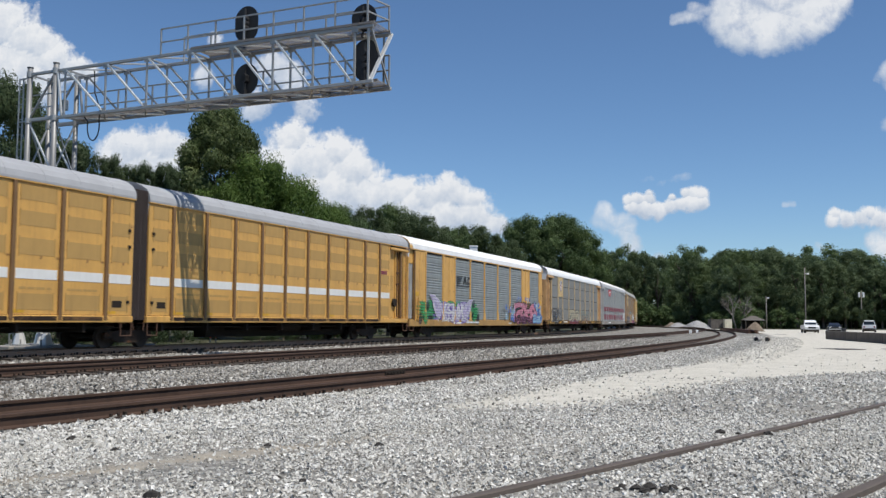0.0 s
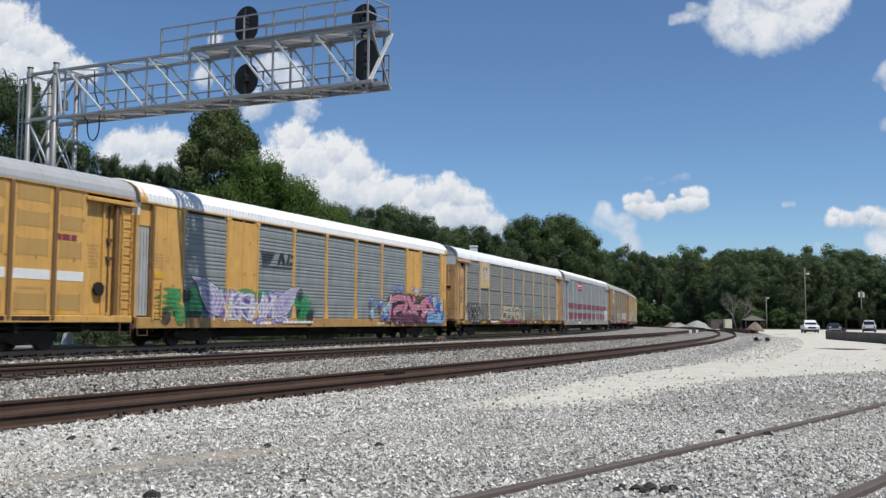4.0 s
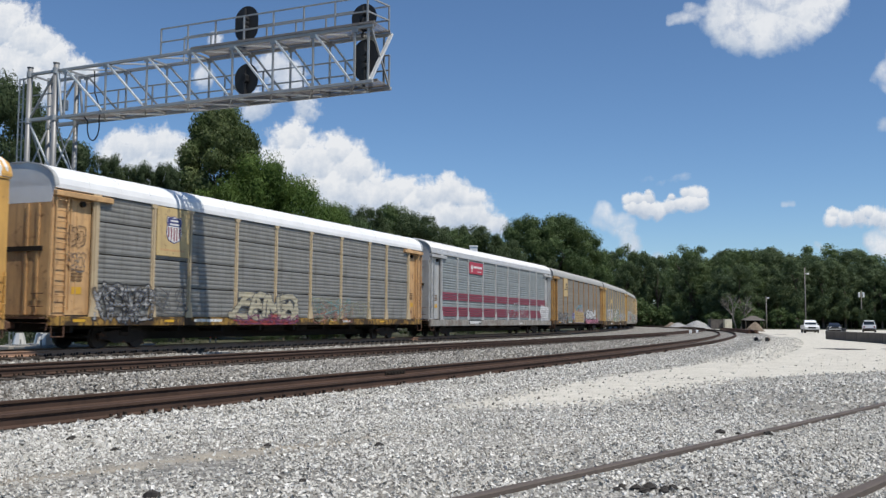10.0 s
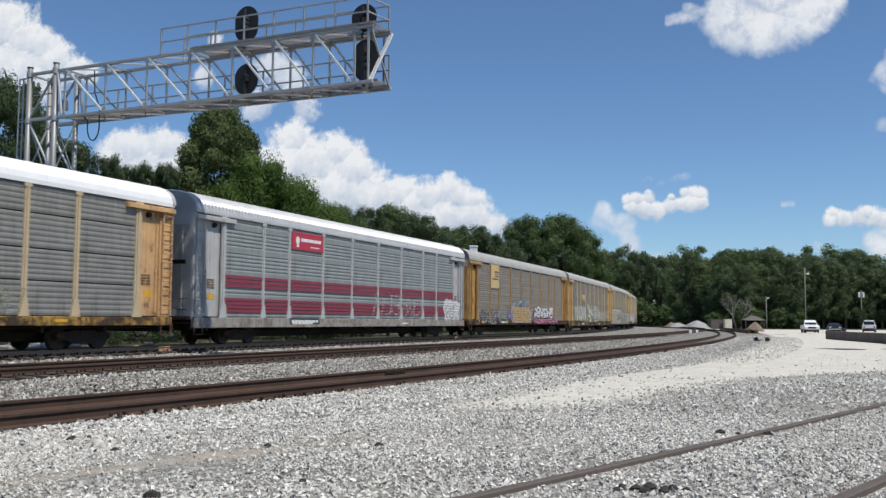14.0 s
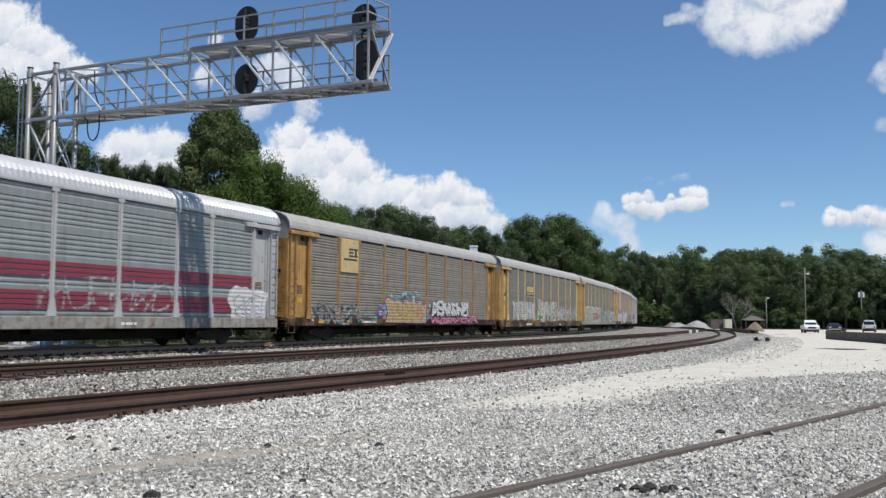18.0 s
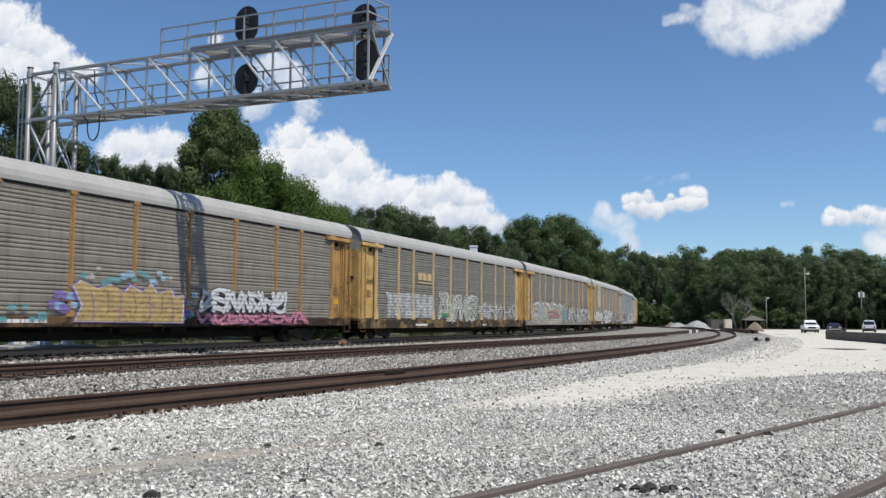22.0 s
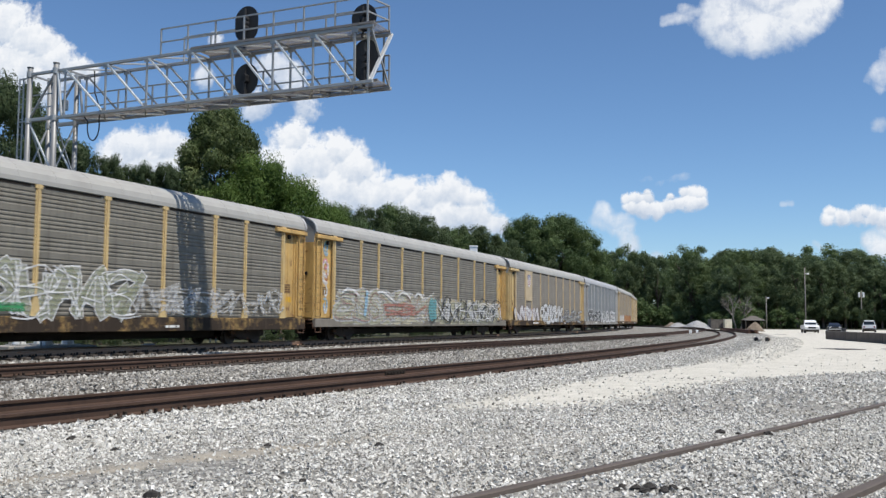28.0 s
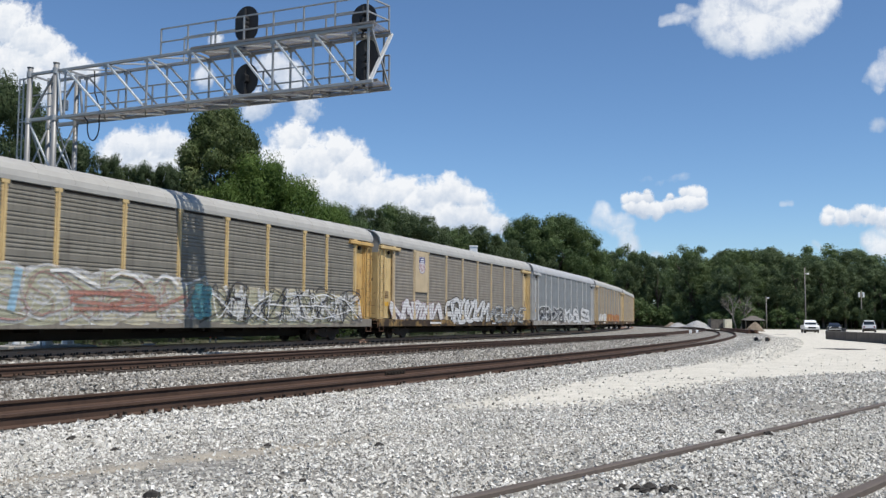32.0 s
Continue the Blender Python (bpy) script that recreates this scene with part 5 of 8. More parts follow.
def emblem_plate(car, mat, z0, z1):
    part("plate", Shape().box(-9.08, -7.28, -1.53, -1.49, z0, z1, 0.01), mat, car, "pale yellow emblem plate")


emblem_plate(c, YELLOW_PALE, 3.22, 4.95)
def shield(car, cx, z0, z1, w):
    """A shield emblem in plain shapes: navy rim and head, white field, red stripes."""
    def outline(grow):
        h, q = z1 - z0, w / 2 + grow
        return [(cx - q * 0.86, z1 + grow), (cx - q * 0.45, z1 + grow - 0.04 * h), (cx, z1 + grow + 0.02 * h), (cx + q * 0.45, z1 + grow - 0.04 * h), (cx + q * 0.86, z1 + grow), (cx + q, z1 - 0.16 * h), (cx + q * 0.92, z1 - 0.3 * h),
                (cx + q, z0 + 0.3 * h), (cx + q * 0.7, z0 + 0.1 * h - grow), (cx, z0 - grow), (cx - q * 0.7, z0 + 0.1 * h - grow), (cx - q, z0 + 0.3 * h), (cx - q * 0.92, z1 - 0.3 * h), (cx - q, z1 - 0.16 * h)]
    h = z1 - z0
    rim = part("shield", Shape().prism(outline(0.035), 1, -1.536, -1.53), NAVY, car, "navy rim of shield emblem")
    part("shield_field", Shape().prism(outline(0), 1, -1.539, -1.536), WHITE_REFLECT, rim, "white field of the shield")
    part("shield_head", Shape().prism([(cx - w * 0.45, z1 - 0.36 * h), (cx + w * 0.45, z1 - 0.36 * h), (cx + w * 0.47, z1 - 0.14 * h), (cx + w * 0.4, z1 - 0.03 * h), (cx - w * 0.4, z1 - 0.03 * h), (cx - w * 0.47, z1 - 0.14 * h)], 1, -1.541, -1.539), NAVY, rim, "navy head of the shield")
    for k, (a, b) in enumerate(((0.1, 0.15), (0.24, 0.29))):
        part("shield_bar", Shape().box(cx - w * (0.26 + 0.07 * k), cx + w * (0.26 + 0.07 * k), -1.543, -1.541, z1 - b * h - 0.02, z1 - a * h), WHITE_REFLECT, rim)
    for k in range(5):
        x = cx + (k - 2) * w * 0.19
        part("shield_stripe", Shape().box(x - w * 0.045, x + w * 0.045, -1.541, -1.539, z0 + (0.05 + 0.035 * abs(k - 2) ** 2) * h, z1 - 0.4 * h), RED_PAINT, rim, "red stripe of the shield")


shield(c, -8.18, 3.72, 4.62, 0.78)
bars(c, "lettering", -8.9, -7.5, 3.38, 3.5, -1.53, 1, SALMON, "small faded lettering under the emblem")
g = Paintwork(c, -1.512, "faded graffiti")
g.y = -1.532
g.signs(-11.8, -9.3, 0.85, 2.1, "nkrs", "ghost", "black", 0.12, 0.05, 21)
g.signs(-9.0, -7.4, 1.2, 2.05, "mus", "grey", None, 0.05, 0, 22)
g.patch(-4.4, 0.3, 0.78, 1.25, "red", 8)
g.signs(-4.2, 0.0, 1.0, 2.1, "esme", "cream", "grey", 0.22, 0.05, 23)
g.signs(-4.2, 0.2, 0.78, 1.2, "nuhmnu", "maroon", None, 0.06, 0, 28)
g.signs(1.6, 4.4, 0.9, 2.0, "krsa", "olive", None, 0.05, 0, 24)
g.signs(1.8, 5.2, 0.85, 1.7, "snhm", "brick", None, 0.045, 0, 29)
g.signs(2.0, 4.8, 1.2, 2.0, "mkn", "teal", None, 0.03, 0, 30)
g.signs(4.6, 7.0, 1.1, 1.9, "nkuh", "olive", None, 0.035, 0, 27)
g = Paintwork(c, -1.39, "scribbled tag")
g.outlines(-13.0, -12.3, 2.5, 3.1, 2, "grey", 0.05, 25)
g.outlines(-13.0, -12.3, 3.2, 3.9, 2, "black", 0.05, 26, True)
CARS.append((c, -13.14, 10.06))

# light grey wagon with red bands and a red sign
d = autorack("light grey auto carrier with two red bands and red sign", GALV_BLUE, GREY_PAINT, GREY_PAINT, ROOF_GREY, SILL_GREY, ribbed=True, pitch=0.155, flare=True, ridges=4)
for i, (a, e) in enumerate(zip(POSTS, POSTS[1:])):
    for z0, z1, n in ((2.24, 2.75, 3), (1.25, 1.85, 4)):
        s = Shape()
        for k in range(n):
            z = z0 + (k + 0.1) * (z1 - z0) / n
            s.box(a + 0.1, e - 0.1, -1.506, -1.494, z, z + 0.8 * (z1 - z0) / n, 0.004)
        part("red_band", s, RED_PAINT, d, "dull red painted band")
part("sign", Shape().box(-7.05, -4.36, -1.53, -1.5, 4.08, 4.86, 0.02), SIGN_RED, d, "red sign plate")
part("emblem", Shape().lathe([(0.02, 0), (0.17, 0), (0.17, 0.006)], 14, (-6.6, -1.538, 4.5), 1).box(-6.68, -6.5, -1.538, -1.53, 4.2, 4.32), WHITE_REFLECT, d, "white emblem on red sign")
bars(d, "lettering", -6.3, -4.55, 4.42, 4.66, -1.53, 1, WHITE_REFLECT, "white lettering on red sign", 8)
bars(d, "lettering", -5.5, -4.7, 4.22, 4.3, -1.53, 1, WHITE_REFLECT, "white lettering on red sign", 9)
part("stencil_plate", Shape().box(-7.1, -4.6, -1.533, -1.53, 0.79, 1.06), BLACK, d, "black stencil plate on the sill")
bars(d, "reporting_mark", -7.0, -4.7, 0.83, 1.02, -1.5335, 1, WHITE_REFLECT, "small white reporting marks", 12)
g = Paintwork(d, -1.512, "white spray")
g.signs(1.0, 7.0, 1.25, 2.3, "muhnku", "ghost", None, 0.1, 0, 34)
g.face([(10.2, 1.75), (10.35, 2.15), (10.75, 2.34), (11.15, 2.26), (11.45, 2.3), (11.75, 2.16), (12.3, 2.22), (13.05, 2.08), (12.75, 1.5), (12.85, 0.9), (12.2, 0.78), (11.5, 0.84), (11.0, 0.92), (10.7, 0.78), (10.42, 0.98), (10.5, 1.35)], "white", "graffiti_shape", label="solid white painted patch")
g.signs(10.7, 12.6, 1.05, 1.95, "hke", "grey", None, 0.03, 0, 32)
CARS.append((d, 15.57, 10.06))

# dusty grey wagon with yellow posts and a pale plate
e = autorack("dusty grey auto carrier with deep yellow posts and graffiti", GALV_WARM, YELLOW_DEEP, YELLOW_SOILED, ROOF_DUSTY, SILL_RUST, pitch=0.13, ridges=3, splash=(-10.9, -8.2), slots=True, foot=0.72)
emblem_plate(e, YELLOW_PALE, 3.3, 4.95)
for q in ((-8.3, -7.85, 4.4, 4.5), (-8.3, -7.85, 4.24, 4.33), (-8.3, -7.85, 4.08, 4.17), (-7.78, -7.4, 4.4, 4.5), (-7.68, -7.5, 4.17, 4.4), (-7.78, -7.4, 4.08, 4.17)):
    part("emblem_bar", Shape().box(q[0], q[1], -1.536, -1.53, q[2], q[3]), BLACK, e, "plain black emblem shape")
part("underline", Shape().box(-8.8, -7.45, -1.536, -1.53, 3.9, 3.99), BLACK, e, "black underline bar")
g = Paintwork(e, -1.512, "coloured graffiti")
g.y = -1.533
g.signs(-11.8, -7.3, 0.85, 1.8, "nskuep", "ghost", "grey", 0.1, 0.03, 41)
rng_dot = random.Random(47)
for x0, x1, z0, z1, n, r, cols in ((-3.9, 0.4, 2.15, 2.62, 15, 0.13, ("sky", "sky", "teal", "faint")), (-5.0, -3.9, 0.95, 1.75, 9, 0.15, ("purple", "sky", "purple")), (0.9, 1.7, 1.0, 2.0, 7, 0.15, ("sky", "purple", "teal")), (-7.0, -5.2, 0.95, 1.35, 5, 0.13, ("sky", "teal"))):
    for k in range(n):
        x, z = x0 + (x1 - x0) * (k + rng_dot.uniform(0.1, 0.9)) / n, rng_dot.uniform(z0, z1)
        a = r * rng_dot.uniform(0.7, 1.25)
        g.face([(x - a * 1.3, z - a * 0.6), (x, z - a * 0.9), (x + a * 1.3, z - a * 0.5), (x + a * 1.2, z + a * 0.6), (x, z + a * 0.8), (x - a * 1.2, z + a * 0.7)], rng_dot.choice(cols), "graffiti_dot", label="pale sprayed graffiti dab")
block = [(-4.15, 0.9), (1.05, 0.86), (1.1, 1.9), (0.6, 1.75), (0.35, 2.1), (-0.3, 1.85), (-0.7, 2.2), (-1.1, 1.9), (-1.7, 2.1), (-2.0, 1.85), (-2.6, 2.12), (-3.2, 1.95), (-3.9, 2.2), (-4.25, 2.0), (-3.85, 1.4)]
g.ring(block, 0.2, "purple", "graffiti_shape", label="purple edge of the graffiti block")
g.face(block, "sun", "graffiti_shape", label="warm yellow graffiti block")
g.ring(block, 0.04, "white", "graffiti_shape", label="white line round the graffiti block")
for k, x in enumerate((-3.4, -2.75, -2.2, -1.45, -0.75, -0.15, 0.45)):
    g.stroke([(x, 0.92 + 0.25 * (k % 2)), (x + 0.07, 1.35), (x - 0.1 + 0.08 * (k % 3), 1.85)], 0.05, "grey" if k % 2 else "purple", "graffiti_shape", label="dark joint of the graffiti block")
for x0, x1, z in ((-3.7, -2.9, 1.55), (-2.5, -1.7, 1.25), (-1.3, -0.5, 1.5), (-0.1, 0.8, 1.35)):
    g.stroke([(x0, z), ((x0 + x1) / 2, z + 0.06), (x1, z - 0.03)], 0.05, "brick", "graffiti_shape", label="brown line of the graffiti block")
g.patch(1.9, 9.6, 0.76, 1.25, "maroon", 12)
g.signs(2.0, 9.4, 0.78, 1.4, "munhksha", "pink", "black", 0.13, 0.03, 46)
g.patch(2.0, 7.7, 1.2, 2.05, "black", 45, 7)
g.signs(2.1, 7.7, 1.2, 2.15, "ksmnkhs", "white", "black", 0.17, 0.03, 48)
CARS.append((e, 43.9, 10.06))

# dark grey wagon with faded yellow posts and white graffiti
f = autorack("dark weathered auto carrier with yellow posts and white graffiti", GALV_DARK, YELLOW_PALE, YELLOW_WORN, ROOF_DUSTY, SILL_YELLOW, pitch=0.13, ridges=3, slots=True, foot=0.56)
for k in range(3):
    part("lettering", Shape().box(-6.55 + k * 0.68, -5.98 + k * 0.68, -1.506, -1.5, 3.3, 3.72, 0.002), YELLOW_PALE, f, "pale yellow company lettering")
part("underline", Shape().box(-6.6, -4.55, -1.506, -1.5, 3.12, 3.2), YELLOW_PALE, f, "yellow underline bar")
g = Paintwork(f, -1.512, "white graffiti")
g.face([(-10.7, 1.15), (-4.35, 1.15), (-4.4, 2.4), (-7.0, 2.5), (-10.5, 2.42)], "faint", "graffiti_background", label="thin white sprayed ground")
for q in ([(-10.9, 2.5), (-10.1, 2.45), (-10.15, 2.2), (-10.35, 1.12), (-10.65, 1.12), (-10.6, 2.15)], [(-9.6, 1.15), (-9.1, 1.15), (-9.15, 2.5), (-8.5, 2.45), (-8.6, 2.2), (-9.6, 2.45)], [(-8.3, 2.5), (-7.75, 2.5), (-7.65, 1.5), (-7.0, 1.5), (-7.0, 1.12), (-8.2, 1.12)],
          [(-6.8, 2.5), (-6.35, 2.5), (-6.4, 1.15), (-6.85, 1.15)], [(-6.4, 1.95), (-5.9, 2.0), (-5.9, 1.7), (-6.4, 1.65)], [(-5.75, 1.15), (-5.35, 1.15), (-5.4, 2.5), (-5.85, 2.5)], [(-4.85, 1.15), (-4.4, 1.15), (-4.45, 2.4), (-4.9, 2.5), (-5.3, 1.9), (-5.1, 1.6)]):
    g.face(q, "haze", "graffiti_shape", label="blurred white graffiti slab")
g.signs(-10.4, -9.3, 3.05, 3.4, "snuk", "ghost", None, 0.04, 0, 50)
g.signs(-3.3, 2.6, 0.98, 2.65, "kpras", "olive", "white", 0.3, 0.045, 52)
g.signs(-3.3, 2.6, 1.0, 2.5, "kprae", "white", None, 0.05, 0, 54)
g.patch(-3.1, -1.8, 1.18, 1.45, "green", 11)
g.signs(3.4, 8.2, 1.18, 2.25, "kmhn", "faint", None, 0.2, 0, 53)
g.signs(3.6, 8.4, 1.18, 2.1, "hsnk", "haze", None, 0.05, 0, 58)
g.signs(9.0, 11.8, 1.18, 2.2, "hks", "faint", None, 0.16, 0, 57)
g = Paintwork(f, -1.39, "black scribbled tag")
g.outlines(-13.05, -12.15, 2.85, 3.1, 5, "black", 0.04, 55, True)
g.outlines(-12.9, -12.3, 3.2, 3.9, 2, "grey", 0.03, 56)
CARS.append((f, 72.45, 10.06))

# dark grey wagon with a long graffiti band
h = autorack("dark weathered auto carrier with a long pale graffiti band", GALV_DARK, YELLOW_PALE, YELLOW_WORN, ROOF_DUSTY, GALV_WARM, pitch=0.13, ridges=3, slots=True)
g = Paintwork(h, -1.534, "long pale graffiti")
g.patch(-11.9, -0.2, 0.78, 2.55, "haze", 12)
g.patch(-11.8, -0.4, 0.78, 2.35, "cream", 13)
g.patch(-11.4, -5.6, 0.78, 1.6, "sand", 17)
g.patch(-0.4, 12.2, 0.78, 2.3, "cream", 14)
g.patch(-0.2, 12.1, 0.78, 2.15, "sand", 15)
g.signs(-11.6, -0.5, 1.0, 2.5, "ruoksam", "sand", "haze", 0.3, 0.09, 61)
g.signs(-11.6, -0.5, 1.0, 2.4, "ruoksam", "rose", None, 0.05, 0, 61)
g.signs(-11.2, -0.9, 0.95, 2.1, "skanemr", "haze", None, 0.04, 0, 64)
g.signs(-6.5, -1.2, 1.2, 1.9, "lkn", "brick", None, 0.14, 0, 63)
g.stroke([(-8.9, 1.2), (-8.75, 1.9), (-8.65, 2.45)], 0.28, "sky", "graffiti_shape", label="pale blue painted stripe")
g.stroke([(-7.5, 2.42), (-6.8, 2.5), (-6.0, 2.2), (-5.4, 2.0)], 0.12, "white", "graffiti_shape", label="white painted edge")
g.signs(0.2, 12.0, 0.95, 2.3, "nmhkakr", "haze", None, 0.2, 0, 62)
g.signs(0.2, 12.0, 0.9, 2.35, "khmnkhnmk", "black", None, 0.09, 0, 65)
g.signs(0.5, 11.6, 1.0, 2.2, "nkhmsk", "white", None, 0.05, 0, 66)
g.patch(-0.8, 0.4, 1.0, 2.3, "teal", 18, 5)
for x0, x1 in ((-11.4, -9.6), (-5.0, -3.4), (-2.8, -1.6)):
    g.stroke([(x0, 2.3), (x0 * 0.7 + x1 * 0.3, 2.52), (x0 * 0.3 + x1 * 0.7, 2.45), (x1, 2.2)], 0.11, "white", "graffiti_shape", label="white painted edge")
g = Paintwork(h, -1.39, "pink and white painted swirl")
def curl(cx, cz, r, turns, width, col):
    n = int(14 * turns)
    pts = []
    for k in range(n + 1):
        a = 2 * math.pi * turns * k / n + cz
        q = r * (0.35 + 0.65 * k / n)
        pts.append((max(min(cx + q * 0.62 * math.cos(a), -12.16), -13.08), cz + q * math.sin(a)))
    g.stroke(pts, width, col, "graffiti_shape", label=col + " painted swirl")
curl(-12.6, 4.35, 0.34, 1.2, 0.16, "sky")
curl(-12.55, 4.5, 0.2, 0.8, 0.12, "teal")
curl(-12.6, 3.3, 0.62, 1.3, 0.17, "white")
curl(-12.62, 3.55, 0.34, 0.9, 0.09, "pink")
curl(-12.55, 2.95, 0.22, 0.8, 0.08, "red")
curl(-12.6, 2.3, 0.3, 0.9, 0.1, "white")
curl(-12.62, 1.65, 0.36, 1.1, 0.14, "sky")
curl(-12.6, 1.5, 0.24, 0.8, 0.1, "white")
CARS.append((h, 100.8, 10.06))

# wagon with a pale plate, white graffiti along its foot
i_ = autorack("brown grey auto carrier with pale plate and white graffiti", GALV_WARM, TAN_POST, YELLOW_PALE, ROOF_DUSTY, SILL_YELLOW, pitch=0.17, turning=False, slots=True)
emblem_plate(i_, TAN_POST, 2.6, 4.95)
shield(i_, -8.18, 3.7, 4.62, 0.82)
g = Paintwork(i_, -1.512, "white graffiti")
g.signs(-11.9, -5.4, 0.85, 2.1, "nmumn", "white", "maroon", 0.26, 0.04, 71)
g.signs(-4.6, 3.4, 0.85, 2.45, "pesoum", "white", "black", 0.3, 0.06, 72)
g.signs(3.6, 11.9, 0.85, 2.0, "nshume", "faint", "grey", 0.2, 0.05, 73)
CARS.append((i_, 129.15, 10.06))

j = autorack("blue grey auto carrier with pale posts and graffiti", GALV_SLATE, GREY_PAINT, GREY_PAINT, ROOF_SLATE, SILL_GREY, pitch=0.17, turning=False)
g = Paintwork(j, -1.512, "white graffiti")
g.signs(-11.6, -2.6, 0.85, 2.2, "reakm", "black", "white", 0.3, 0.07, 81)
g.signs(-1.6, 10.0, 0.85, 2.3, "kmnuse", "white", "grey", 0.26, 0.06, 82)
CARS.append((j, 157.5, 10.06))

k_ = autorack("dusty brown auto carrier with tan posts", GALV_WARM, TAN_POST, TAN_POST, ROOF_DUSTY, SILL_YELLOW, pitch=0.17, turning=False)
g = Paintwork(k_, -1.512, "orange and white graffiti")
g.signs(-11.0, -4.0, 1.0, 1.9, "nuhse", "white", None, 0.24, 0, 91)
g.signs(-3.6, 9.0, 1.0, 1.9, "mesakrn", "orange", "red", 0.22, 0.05, 92)
CARS.append((k_, 186.1, 10.06))
l_ = autorack("dusty yellow auto carrier at the end of view", GALV_WARM, TAN_POST, YELLOW_PALE, ROOF_DUSTY, SILL_YELLOW, pitch=0.17, turning=False)
CARS.append((l_, 214.7, 10.06))

SPEED, GAIN = 5.4789, -0.00129


def car_pose(middle, reach, t):
    u = t - 13
    s = middle - SPEED * u - GAIN * u * u / 2
    a, q = MAIN.at(s - reach), MAIN.at(s + reach)
    mid = (a + q) / 2
    return Matrix.Translation((mid.x, mid.y, 0)) @ Euler((0, 0, math.atan2(q.y - a.y, q.x - a.x))).to_matrix().to_4x4()


# ---- signal gantry ----
GANTRY_TURN = -0.4289
GANTRY_POSE = Matrix.Translation((-7.702, 37.533, 0)) @ Euler((0, 0, GANTRY_TURN)).to_matrix().to_4x4()


def signal_head(ga, x, y, z0, z1, r, lamps, label):
    """A signal head on its bracket: a black backboard, lamp housings with hoods on its far side."""
    n = 28
    out = []
    for i in range(n):
        a = 2 * math.pi * i / n
        cz = (z1 - r if math.sin(a) >= 0 else z0 + r)
        out.append((r * math.cos(a), cz + r * math.sin(a)))
    t = part("signal_head", Shape().prism(out, 1, -0.03, 0.0), SIGNAL_BLACK, ga, label, at=pose(x, y, 0))
    rim = Shape()
    for (a0, b0), (a1, b1) in zip(out, out[1:] + out[:1]):
        rim.bar((a0, -0.02, b0), (a1, -0.02, b1), 0.03, 0.05)
    part("rim", rim, SIGNAL_BLACK, t)
    for i in range(lamps):
        lx, lz = 0, z0 + r + (z1 - z0 - 2 * r) * (i / (lamps - 1))
        if z1 - z0 < 1.0:
            lx, lz = ((-0.17, z0 + 0.3), (0.17, z0 + 0.3), (0, z0 + 0.58))[i]
        part("lamp_housing", Shape().tube((lx, -0.03, lz), (lx, -0.2, lz), 0.12, 0.1, 14), SIGNAL_BLACK, t)
        part("hood", Shape().tube((lx, 0.0, lz), (lx, 0.3, lz), 0.13, 0.12, 14, False), SIGNAL_BLACK, t)
    part("mast", Shape().tube((0, -0.12, z0 - 0.25), (0, -0.12, z1 - 0.1), 0.045, n=8).box(-0.07, 0.07, -0.2, -0.04, z0 - 0.05, z0 + 0.12, 0.01), SIGNAL_BLACK, t)


